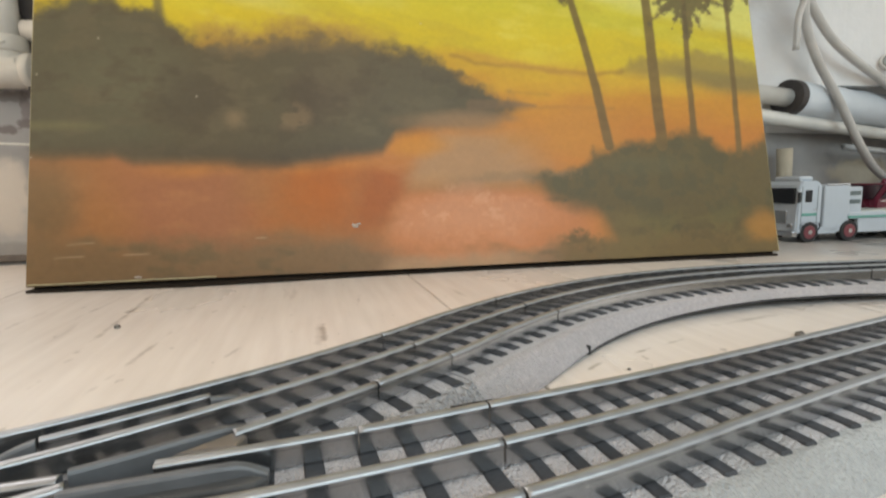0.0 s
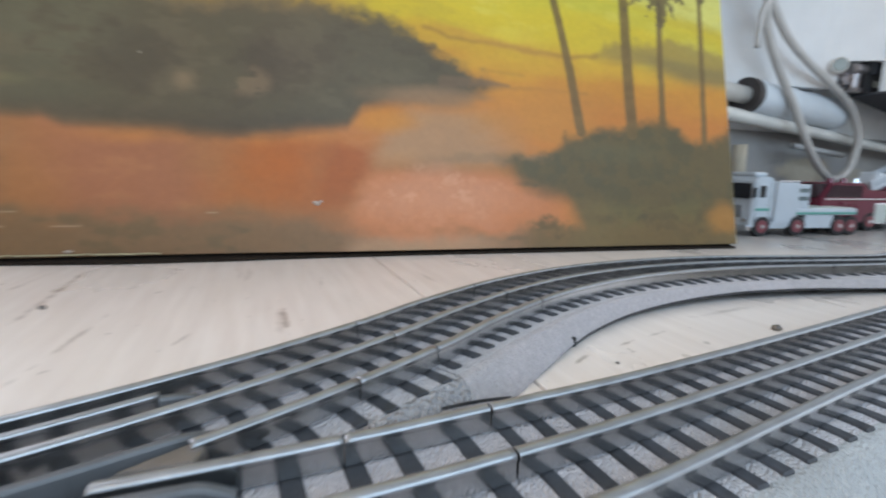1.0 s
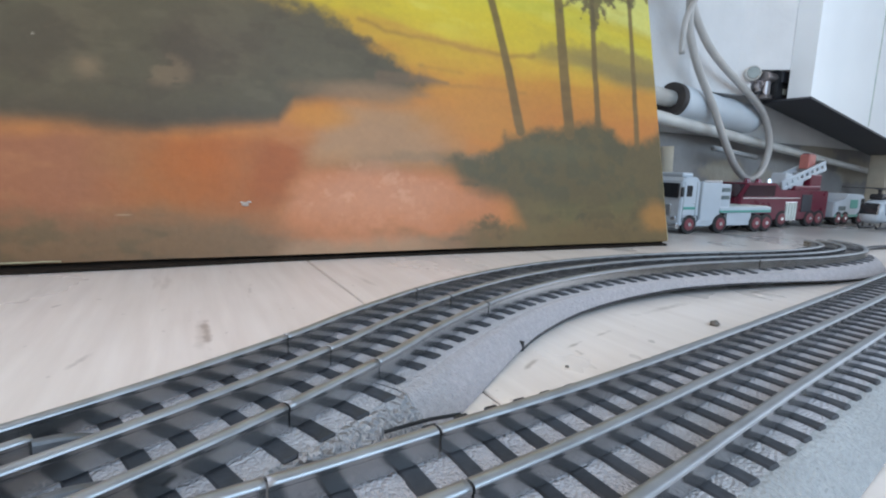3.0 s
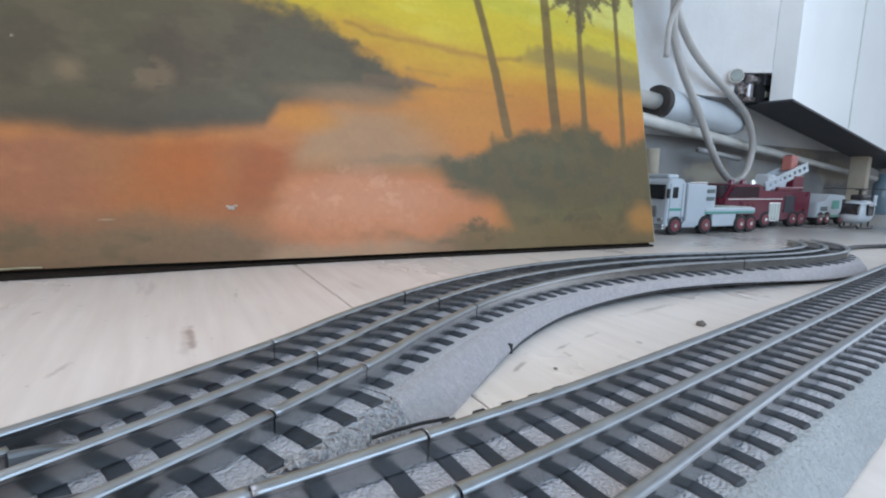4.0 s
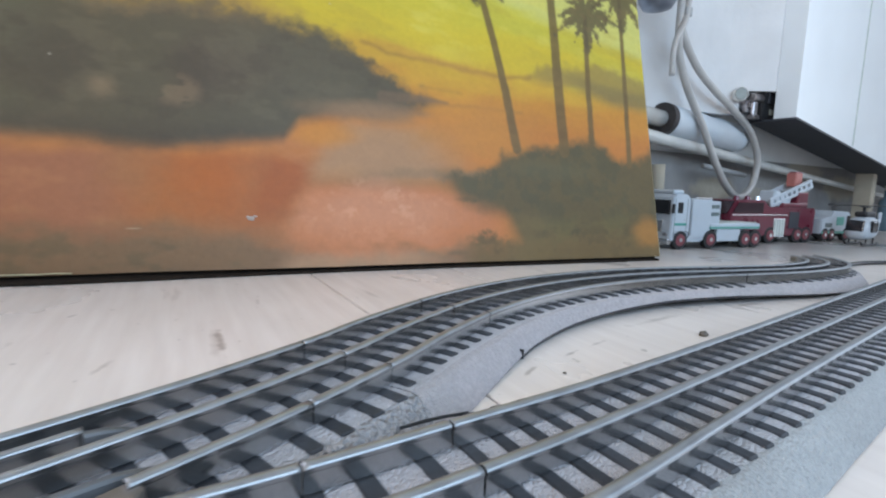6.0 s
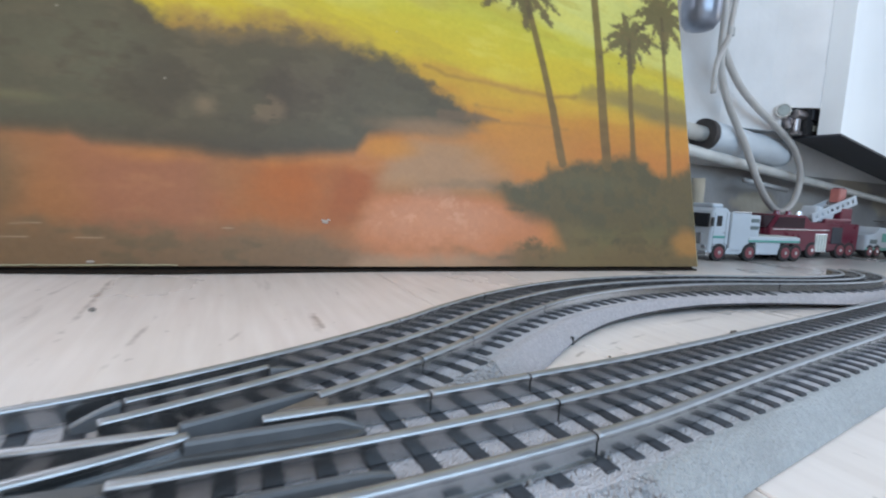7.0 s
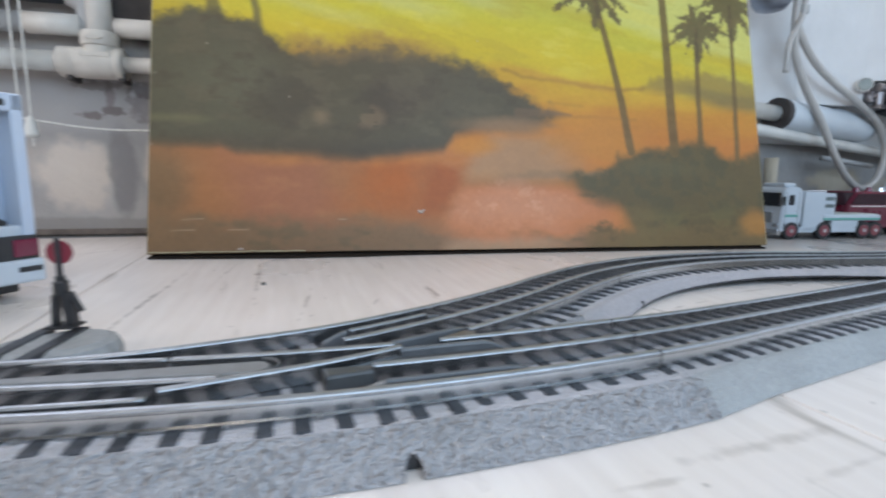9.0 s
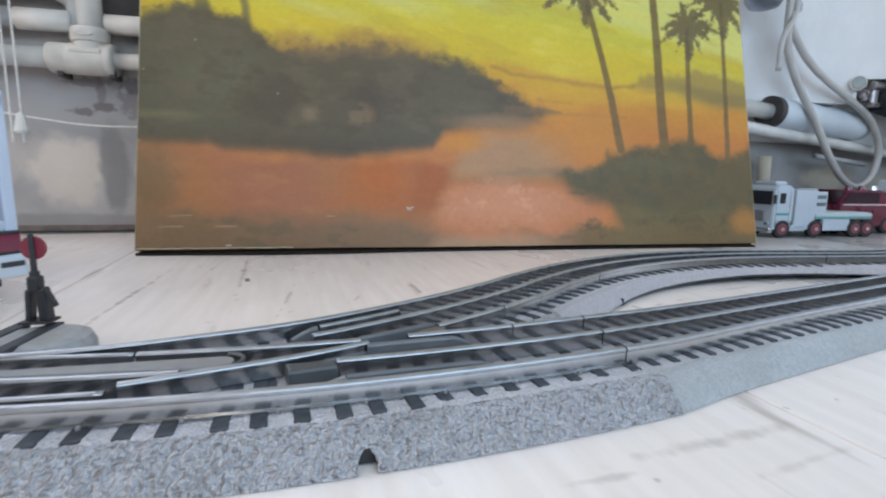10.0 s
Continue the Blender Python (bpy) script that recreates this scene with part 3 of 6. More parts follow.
def main_line():
    """Centre line of the main track: a wide bend to the west, straight to the east."""
    east, west = [], []
    p, step = Vector((0, 0, 0)), 0.0015
    s = 0.0
    while s < 1.0:
        a = radians(6 + min(3.1, 60 * s))
        east.append(p.copy())
        p = p + step * Vector((math.cos(a), math.sin(a), 0))
        s += step
    p, s = Vector((0, 0, 0)), 0.0
    while s < 0.42:
        a = radians(6 - 66.7 * min(s, 0.09) - 95 * max(0.0, min(s, 0.24) - 0.09))
        west.append(p.copy())
        p = p - step * Vector((math.cos(a), math.sin(a), 0))
        s += step
    return west[:0:-1] + east


MAIN = main_line()
BRANCH = smooth_path([(x, y, 0) for x, y in (
    (-0.330, 0.040), (-0.270, 0.0215), (-0.215, 0.0095), (-0.178, 0.0075), (-0.1416, 0.0128), (-0.099, 0.0232), (-0.047, 0.0463), (-0.0027, 0.0722),
    (0.024, 0.091), (0.065, 0.1148), (0.107, 0.1308), (0.151, 0.1392), (0.199, 0.1405), (0.242, 0.1355), (0.287, 0.1265), (0.339, 0.1185), (0.390, 0.1215), (0.422, 0.1400), (0.430, 0.1690), (0.411, 0.196), (0.372, 0.206))], 0.0015)

BED = ((-0.0368, 0.0), (-0.0362, 0.0016), (-0.0338, 0.0042), (-0.0312, 0.0068), (-0.0286, 0.0092), (-0.0270, 0.0100), (-0.0240, 0.0104), (-0.0195, 0.0104), (-0.0150, 0.0104), (-0.0100, 0.0104), (-0.0050, 0.0104), (0.0, 0.0104))
BED = BED + tuple((-a, h) for a, h in BED[-2::-1])
RAIL_PROFILE = ((-0.00125, 0.0), (-0.00125, 0.0002), (-0.00125, 0.0005), (-0.0012, 0.0040), (-0.00145, 0.0043), (-0.0015, 0.0050), (-0.00125, 0.00550), (-0.00065, 0.00574), (0.0, 0.0058), (0.00065, 0.00574), (0.00125, 0.00550), (0.0015, 0.0050), (0.00145, 0.0043), (0.0012, 0.0040), (0.00125, 0.0005), (0.00125, 0.0002), (0.00125, 0.0))
LOW_PROFILE = tuple((a * 0.8, h * 0.86) for a, h in RAIL_PROFILE)


def roadbed(path, parent, drop=0.0, rough=0.0004, mat_=None, pebble=0.0, fine=2, lift=None, notch=None, width=None):
    """Moulded ballast shoulder with a pebbled relief."""
    prof = []
    for (a, h), (c, k) in zip(BED, BED[1:]):
        for j in range(fine):
            t = j / fine
            prof.append((a + (c - a) * t, h + (k - h) * t))
    prof.append(BED[-1])
    bm = bmesh.new()
    sweep(bm, [(a, h - drop) for a, h in prof], path, closed=False, width=width)
    n_cols = len(prof) - 1
    for i, f in enumerate(bm.faces):
        f.material_index = int(abs(prof[i % n_cols][0]) < 0.0265)
    if lift:
        # the shoulder towards the room hangs clear of the boards
        bm.verts.ensure_lookup_table()
        n = len(prof)
        for i, p in enumerate(path):
            up = lift(p)
            for k, (a, h) in enumerate(prof):
                if a < -0.0269:
                    v = bm.verts[i * n + k]
                    v.co.z = up + h * (0.0100 - up) / 0.0100
                    d = path[min(i + 1, len(path) - 1)] - path[max(i - 1, 0)]
                    v.co += Vector((-d.y, d.x, 0)).normalized() * (-a - 0.0269) * (1 - skirt(p)) * (width(p) if width else 1.0)
    if notch:
        gone = [f for f in bm.faces if abs(f.calc_center_median().x - notch[0]) < 0.0024 and f.calc_center_median().y < notch[1] and f.calc_center_median().z < 0.0052 - 420 * (f.calc_center_median().x - notch[0]) ** 2]
        bmesh.ops.delete(bm, geom=gone, context="FACES")
    for v in bm.verts:
        if v.co.z > 0.0008:
            q = v.co * 620
            v.co.z += rough * (noise.noise(q) + 0.5 * noise.noise(q * 2.1))
            v.co.x += rough * 0.6 * noise.noise(q + Vector((31, 0, 0)))
            v.co.y += rough * 0.6 * noise.noise(q + Vector((0, 57, 0)))
            if pebble and v.co.y < -0.012:
                # moulded stones stand out of the near shoulder
                d = pebble * (0.62 - noise.voronoi(v.co * 600 + 0.5 * noise.noise_vector(v.co * 500))[0][0])
                v.co.z += 0.6 * d
                v.co.y -= 0.7 * d
        v.co.z = max(v.co.z, 0.0003)
    ob = part("roadbed", bm, mat_ or BALLAST, parent, "light grey moulded ballast roadbed", smooth=True)
    ob.data.materials.append(BALLAST_FINE)
    return ob


def rail(path, parent, profile=RAIL_PROFILE, z=RAIL_Z - 0.0058, name="rail", mat_=None):
    bm = bmesh.new()
    sweep(bm, profile, [(p.x, p.y, z) for p in path])
    ob = part(name, bm, mat_ or RAIL, parent)
    # only the crown of the head is round
    n = len(profile)
    smooth = [5 <= i % n <= 10 for i in range(len(ob.data.polygons))]
    ob.data.polygons.foreach_set("use_smooth", smooth)
    if mat_ is None:
        ob.data.materials.append(RAIL_TOP)
        ob.data.polygons.foreach_set("material_index", [int(s) for s in smooth])
    return ob


def tie_mesh(width, length):
    bm = bmesh.new()
    box(bm, (width, length, 0.0026), (0, 0, 0), 0.0004, segs=1)
    me = bpy.data.meshes.new("tie")
    bm.to_mesh(me)
    bm.free()
    me.materials.append(TIE)
    return me


TIE_MESH = tie_mesh(0.0044, 0.0532)
TIE_MESH_MID = tie_mesh(0.0044, 0.0508)
TIE_MESH_CURVE = tie_mesh(0.0043, 0.0470)
TIE_MESH_WIDE = tie_mesh(0.0037, 0.0502)
TIE_MESH_SHORT = tie_mesh(0.0040, 0.0370)


def ties(path, pitch, parent, me, first=0.004, ends=None, skew=0.0):
    """Ties across a path; ends: how far they reach to the near and to the far side at a place, or as the mesh is."""
    run, want = 0.0, first
    for a, b in zip(path, path[1:]):
        run += (b - a).length
        if run >= want:
            d = b - a
            ob = new("tie", me)
            ob.parent = parent
            ob.matrix_world = Matrix.Translation((b.x, b.y, TIE_Z - 0.0011)) @ Matrix.Rotation(math.atan2(d.y, d.x) + radians(skew), 4, "Z")
            if ends:
                near, far = ends(b)
                ob.matrix_world = ob.matrix_world @ Matrix.Translation((0, (far - near) / 2, 0)) @ Matrix.Diagonal((1, (far + near) / 0.0502, 1, 1))
            want += pitch


def ties_at(path, near, parent, me, reach, skew, drop=0.0, shift=0.0):
    """Single ties by the lengths along the path at which their near ends lie; skew: degrees off square, by x."""
    for s in near:
        i = next((k for k, r in enumerate(lengths(path)) if r >= s), None)
        if i is None or i == 0:
            continue
        a = skew(path[i].x)
        i = min(max(1, i - round(reach * math.tan(radians(a)) / 0.0015)), len(path) - 1)
        d = path[i] - path[i - 1]
        ob = new("tie", me)
        ob.parent = parent
        ob.matrix_world = Matrix.Translation((path[i].x, path[i].y, TIE_Z - 0.0011 - drop)) @ Matrix.Rotation(math.atan2(d.y, d.x) + radians(a), 4, "Z") @ Matrix.Translation((0, shift, 0))


def lengths(path):
    return np.cumsum([0.0] + [(b - a).length for a, b in zip(path, path[1:])]).tolist()


def cut(path, s0, s1):
    """The stretch of a path between two lengths, with its exact ends."""
    out, run = ([path[0]] if s0 <= 0 else []), 0.0
    for a, b in zip(path, path[1:]):
        d = (b - a).length
        for s in (s0, s1):
            if run < s <= run + d:
                out.append(a.lerp(b, (s - run) / d))
        if s0 < run + d < s1:
            out.append(b)
        run += d
    return out


def narrow(p):
    """The straight sections are a lighter make of track: narrower than the turnout beyond their first tie."""
    s = max(0.0, p.x)
    return float(np.interp(s, [0.0, 0.015, 0.05, 0.09, 0.14], [1.0, 0.985, 0.90, 0.85, 0.83]))


def narrow_bed(p):
    return float(np.interp(max(0.0, p.x), [0.0, 0.03, 0.10, 0.16], [0.995, 0.925, 0.885, 0.86]))


def tie_ends(p):
    return 0.0225, float(np.interp(p.x, [0.02, 0.055, 0.085, 0.115, 0.20], [0.0287, 0.0258, 0.0240, 0.0217, 0.0205]))


def slim(p):
    return float(np.interp(p.x, [0.12, 0.24, 0.34], [1.0, 0.92, 0.76]))


def slim_bed(p):
    return float(np.interp(p.x, [0.06, 0.16, 0.26, 0.36], [1.0, 0.96, 0.88, 0.74]))


def skirt(p):
    """The branch's shoulder towards the room grows steeper to the east."""
    return float(np.interp(p.x, [0.02, 0.07, 0.114, 0.16, 0.30, 0.40], [0.95, 0.55, 0.30, 0.25, 0.35, 0.8]))


def stagger(k):
    """The three rails of the straight do not end abreast: the far one ends farther east."""
    return 0.0030 * k


def plain_track(path, label, pitch, me, lift=None, rim=0.0, joint=False, first=0.004):
    t = thing("track_section", pose(0, 0, 0), label, "toy track", "toy railway track sections")
    bed = path if lift else offset(path, lambda p: float(np.interp(p.x, [0.0, 0.04], [0.0, 0.0014])))
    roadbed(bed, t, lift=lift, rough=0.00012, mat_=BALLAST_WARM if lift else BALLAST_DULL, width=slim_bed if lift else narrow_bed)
    inner = cut(path, 0.00035, sum((b - a).length for a, b in zip(path, path[1:])) - 0.00035)
    for k in (-1, 0, 1):
        line = WEST_END + inner if joint else inner
        line = offset(line, lambda p, k=k: k * GAUGE * (slim(p) if lift else narrow(p)))
        rail(between(line, stagger(k) + 0.0003, 9.0) if joint else line, t)
    if lift:
        ties(path, pitch, t, me, first=first, skew=-8.0 if first > 0.005 else 0.0)
    else:
        ties(path, pitch, t, me, first=0.0062, ends=tie_ends, skew=-5.0)
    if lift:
        # black strip in place of the shade under the raised shoulder
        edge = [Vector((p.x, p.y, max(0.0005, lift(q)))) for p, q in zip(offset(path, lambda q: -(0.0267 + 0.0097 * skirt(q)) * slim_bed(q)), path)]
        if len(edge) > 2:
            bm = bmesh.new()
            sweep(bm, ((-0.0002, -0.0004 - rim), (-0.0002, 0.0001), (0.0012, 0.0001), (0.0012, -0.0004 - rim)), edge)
            part("gap_shade", bm, BLACK_PLASTIC, t, "thin black strip for the shade under the raised shoulder")
    return t


ZERO = next(i for i, p in enumerate(MAIN) if abs(p.x) < 1e-9)
EAST = MAIN[ZERO:]
WEST_END = [p for p in MAIN[:ZERO] if p.x > -0.008]
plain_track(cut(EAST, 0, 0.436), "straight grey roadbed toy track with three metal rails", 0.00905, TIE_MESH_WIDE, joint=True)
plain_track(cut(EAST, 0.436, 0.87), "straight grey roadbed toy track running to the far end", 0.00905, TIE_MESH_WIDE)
SPLIT = next(i for i, p in enumerate(BRANCH) if p.x > -0.0060)
FAR = BRANCH[SPLIT:]


def hang(p):
    return float(np.interp(p.x, [0.012, 0.062, 0.12, 0.16, 0.20, 0.26, 0.36], [0.0, 0.0022, 0.0034, 0.0046, 0.0056, 0.0056, 0.0026]))


short = plain_track(cut(FAR, 0, 0.071), "short curved grey roadbed toy track joined to the turnout", 0.0098, TIE_MESH_CURVE, hang, first=0.0056)
plain_track(cut(FAR, 0.071, 0.300), "curved grey roadbed toy track sweeping in front of the painting", 0.0098, TIE_MESH_CURVE, hang, 0.0010, first=0.0052)
plain_track(cut(FAR, 0.300, 0.472), "curved grey roadbed toy track bending away near the toy trucks", 0.0100, TIE_MESH_SHORT, hang, 0.0004)

# black block set in for the dark notch where the two curved sections meet
pin = offset(cut(FAR, 0, 0.0712), lambda q: -(0.0265 + 0.0097 * skirt(q)) * slim_bed(q))[-1]
part("joint_notch", boxed((0.0011, 0.0020, 0.0038), (pin.x, pin.y, 0.0026), 0.0003, heading(30)), BLACK_PLASTIC, short, "black block for the dark notch at the joint")

# the turnout
WEST = MAIN[:ZERO + 1]
W_IN = [p for p in WEST if p.x > -0.232]
B_IN = [p for p in BRANCH[:SPLIT + 1] if p.x > -0.232]
turnout = thing("turnout", pose(0, 0, 0), "grey roadbed toy turnout with black frog and worn metal rails", "toy track")
near_notch = []
for a, b in zip(W_IN, W_IN[1:]):
    n = 6 if -0.099 < a.x < -0.084 else 4
    near_notch += [a.lerp(b, k / n) for k in range(n)]
near_notch += [W_IN[-1], EAST[1], EAST[2]]
roadbed(near_notch, turnout, fine=6, notch=(-0.0932, -0.033), rough=0.0002, pebble=0.0010)
roadbed([p for p in B_IN if p.x > -0.19], turnout, drop=0.0002, rough=0.0001)
# the near ends of the turnout's ties, back from the joint
NEAR = (0.0046, 0.0168, 0.0283, 0.0393, 0.0498, 0.0596, 0.0693, 0.0790, 0.0888, 0.0986, 0.1084, 0.1186, 0.1288, 0.1385, 0.1483, 0.1585, 0.1680, 0.1770, 0.1865, 0.1962, 0.2060, 0.2160)
run = lengths(W_IN)[-1]


def splay(x):
    return float(np.interp(x, [-0.18, -0.13, -0.06, 0.0], [6.0, 5.0, 2.0, -3.0]))


ties_at(W_IN, [run - s for s in NEAR if s < 0.075], turnout, TIE_MESH_MID, 0.024, splay, shift=0.0020)
ties_at(W_IN, [run - s for s in NEAR if s > 0.075], turnout, TIE_MESH, 0.026, splay, shift=0.0009)
run = lengths(B_IN)[-1]
ties_at(B_IN, [run - 0.0073 - 0.0102 * k for k in range(14)], turnout, TIE_MESH, 0.027, lambda x: -7.0, 0.0003)
W_LONG = W_IN + [p for p in EAST[1:] if p.x < 0.008]
rail(between(offset(W_LONG, -GAUGE), -9.0, stagger(-1) - 0.0003), turnout)
bf = offset(B_IN, GAUGE)
rail(bf, turnout)
mf, dn = offset(W_LONG, GAUGE), offset(B_IN, -GAUGE)
rail(between(mf, -0.1575, -0.0880), turnout)
rail(between(mf, -0.0712, -0.0300), turnout)
rail(between(mf, -0.0296, stagger(1) - 0.0003), turnout)
rail(between(dn, -0.1560, -0.0860), turnout)
rail(between(dn, -0.0575, -0.0226), turnout)
rail(between(dn, -0.0222, 0.1), turnout)
rail(between(W_IN, -0.240, -0.1420), turnout)
rail(between(W_LONG, -0.0977, stagger(0) - 0.0003), turnout)
rail(between(B_IN, -0.1040, 0.1), turnout)
# thin turned-out foot of the running rail towards the room
rail(between(offset(W_LONG, -GAUGE - 0.0017), -0.226, stagger(-1) - 0.0003), turnout, ((-0.0005, 0.0), (-0.0005, 0.0005), (0.0005, 0.0008), (0.0005, 0.0)), TIE_Z + 0.0003, "rail_foot", RAIL)
# moving points, left of the hinge gaps
point_a = smooth_path([(-0.2080, 0.0262, 0), (-0.183, 0.0222, 0), (-0.1588, 0.0184, 0)], 0.002)
point_b = smooth_path([(-0.2020, -0.0062, 0), (-0.180, -0.0088, 0), (-0.1580, -0.0108, 0)], 0.002)
rail(point_a, turnout, LOW_PROFILE, name="point_rail")
rail(point_b, turnout, LOW_PROFILE, name="point_rail")
# guard rails
rail(between(offset(B_IN, 0.0106), -0.1010, -0.0672), turnout, LOW_PROFILE, name="guard_rail")


def slab(outline, z0, z1, name, mat_, parent, bevel=0.0006):
    bm = bmesh.new()
    lo = [bm.verts.new((x, y, z0)) for x, y in outline]
    hi = [bm.verts.new((x, y, z1)) for x, y in outline]
    bm.faces.new(lo[::-1])
    f = bm.faces.new(hi)
    for i in range(len(lo)):
        j = (i + 1) % len(lo)
        bm.faces.new((lo[i], lo[j], hi[j], hi[i]))
    bmesh.ops.recalc_face_normals(bm, faces=bm.faces)
    bmesh.ops.bevel(bm, geom=list(f.edges), offset=bevel, segments=2, affect="EDGES", profile=0.5)
    return part(name, bm, mat_, parent)


def lozenge(a, b, wa, wb, n=8):
    """A long outline with round ends from a to b, half as wide as wa and wb."""
    a, b = Vector(a), Vector(b)
    d = (b - a).normalized()
    s = Vector((-d.y, d.x))
    out = []
    for c, w, sg in ((b, wb, 1), (a, wa, -1)):
        for k in range(n + 1):
            t = math.pi * (k / n - 0.5)
            out.append(c + sg * (d * math.cos(t) + s * math.sin(t)) * w)
    return [(p.x, p.y) for p in out]


slab(lozenge((-0.2050, 0.0125), (-0.1325, 0.0052), 0.0020, 0.0046), TIE_Z - 0.001, RAIL_Z - 0.0012, "throw_plate", GREY_PLASTIC, turnout)
bm = bmesh.new()
tube(bm, [(x, y, RAIL_Z - 0.0012) for x, y in lozenge((-0.2050, 0.0125), (-0.1310, 0.0052), 0.0024, 0.0056, 14)[:15]], 0.0007, 8)
part("plate_rim", bm, FROG_GREY, turnout, "raised rim round the throw plate")
slab(lozenge((-0.1500, -0.0028), (-0.1330, -0.0010), 0.0016, 0.0022), TIE_Z - 0.001, RAIL_Z - 0.0012, "centre_ramp", GREY_PLASTIC, turnout)
slab([(-0.1118, 0.0004), (-0.0885, 0.0086), (-0.0810, 0.0108), (-0.0600, 0.0104), (-0.0552, 0.0095), (-0.0488, 0.0060), (-0.0515, 0.0040), (-0.0700, 0.0046), (-0.0870, 0.0056), (-0.1108, -0.0018)], TIE_Z - 0.001, RAIL_Z - 0.0034, "frog", FROG_GREY, turnout)
slab([(-0.1120, -0.0078), (-0.0975, -0.0062), (-0.0978, -0.0014), (-0.1132, -0.0002)], TIE_Z - 0.001, RAIL_Z - 0.0016, "frog_block", FROG_GREY, turnout, 0.0010)
slab([(-0.0690, 0.0171), (-0.0560, 0.0166), (-0.0545, 0.0212), (-0.0575, 0.0236)], TIE_Z - 0.001, RAIL_Z - 0.0012, "frog_point", FROG_BRASS, turnout)


def guide(points, half, name, mat_, parent, label=""):
    """A rounded plastic bar along the rails; each point gives x, y and the height of its crown over the ties."""
    line = smooth_path([(x, y, h) for x, y, h in points], 0.0012)
    bm = bmesh.new()
    rings = []
    for i, p in enumerate(line):
        d = line[min(i + 1, len(line) - 1)] - line[max(i - 1, 0)]
        side = Vector((-d.y, d.x, 0)).normalized()
        h = max(0.0006, p.z)
        rings.append([bm.verts.new(Vector((p.x, p.y, TIE_Z - 0.001)) + side * half * c + Vector((0, 0, k))) for c, k in (
            (-1.0, 0.0), (-1.0, 0.001 + 0.84 * h), (-0.72, 0.001 + 0.96 * h), (0.0, 0.001 + h), (0.72, 0.001 + 0.96 * h), (1.0, 0.001 + 0.84 * h), (1.0, 0.0))])
    for a, b in zip(rings, rings[1:]):
        for k in range(len(a)):
            bm.faces.new((a[k], b[k], b[(k + 1) % len(a)], a[(k + 1) % len(a)]))
    bm.faces.new(rings[0])
    bm.faces.new(rings[-1][::-1])
    bmesh.ops.recalc_face_normals(bm, faces=bm.faces)
    return part(name, bm, mat_, parent, label)


guide([(-0.0880, 0.0160, 0.0057), (-0.0780, 0.0193, 0.0057), (-0.0666, 0.0237, 0.0056), (-0.0580, 0.0274, 0.0050), (-0.0500, 0.0308, 0.0022)], 0.0012, "wing_rail", BAR_GREY, turnout, "grey plastic wing bar beside the frog")
guide([(-0.0865, 0.0080, 0.0057), (-0.0730, 0.0082, 0.0058), (-0.0590, 0.0084, 0.0058), (-0.0540, 0.0088, 0.0052), (-0.0482, 0.0086, 0.0024)], 0.0013, "wing_rail", BAR_GREY, turnout, "grey plastic wing bar beside the frog")
guide([(-0.1112, 0.0305, 0.0018), (-0.1060, 0.0326, 0.0040), (-0.1012, 0.0345, 0.0052)], 0.0012, "guard_ramp", BAR_GREY, turnout, "sloping plastic end of the guard rail")
guide([(-0.0670, 0.0470, 0.0050), (-0.0612, 0.0487, 0.0040), (-0.0550, 0.0500, 0.0014)], 0.0013, "guard_ramp", BAR_GREY, turnout, "sloping plastic end of the guard rail")
guide([(-0.0955, -0.0146, 0.0050), (-0.0750, -0.0146, 0.0052), (-0.0560, -0.0142, 0.0050), (-0.0485, -0.0135, 0.0034)], 0.0009, "guard_rail", BAR_GREY, turnout, "grey plastic guard rail")
guide([(-0.1045, -0.0136, 0.0016), (-0.1000, -0.0144, 0.0034), (-0.0957, -0.0147, 0.0048)], 0.0012, "guard_ramp", GREY_PLASTIC, turnout, "pale sloping end of the guard rail")
# black slit where the turnout's toe meets the branch, and a small round boss
slab([(-0.0028, 0.0316), (0.0035, 0.0322), (0.0093, 0.0324), (0.0165, 0.0317), (0.0166, 0.0321), (0.0093, 0.0329), (0.0035, 0.0327), (-0.0028, 0.0320)], 0.0095, 0.0103, "slit", BLACK_PLASTIC, turnout, 0.0001)
bm = bmesh.new()
cyl(bm, 0.0024, 0.0012, pose(-0.0195, 0.0290, 0.0103), 20, bevel=0.0003)
part("boss", bm, BALLAST, turnout)
# small spikes that hold the rails
bm = bmesh.new()
for k in (-GAUGE - 0.0024, GAUGE + 0.0024):
    for p in offset(W_IN, k)[4::15]:
        box(bm, (0.0010, 0.0010, 0.0012), (p.x, p.y, TIE_Z + 0.0005), 0.0002, segs=1)
tagged(part("spikes", bm, GREY_PLASTIC, turnout), kind="stuff")
# the wire notch in the shoulder
bm = bmesh.new()
box(bm, (0.0090, 0.0065, 0.0048), (-0.0932, -0.0338, 0.0030), 0.0003)
part("wire_notch", bm, BLACK_PLASTIC, turnout, "black hollow behind the wire notch")

lead = thing("track_section", pose(0, 0, 0), "grey roadbed toy track leading into the turnout", "toy track", "toy railway track sections")
W_OUT = [p for p in WEST if p.x < -0.2315]
W_FINE = [a.lerp(b, k / 4) for a, b in zip(W_OUT, W_OUT[1:]) for k in range(4)] + [W_OUT[-1]]
roadbed(W_FINE, lead, fine=6, rough=0.0002, pebble=0.0010)
for k in (-1, 0, 1):
    rail(offset(W_OUT, k * GAUGE), lead)
ties(W_OUT, 0.0108, lead, TIE_MESH)

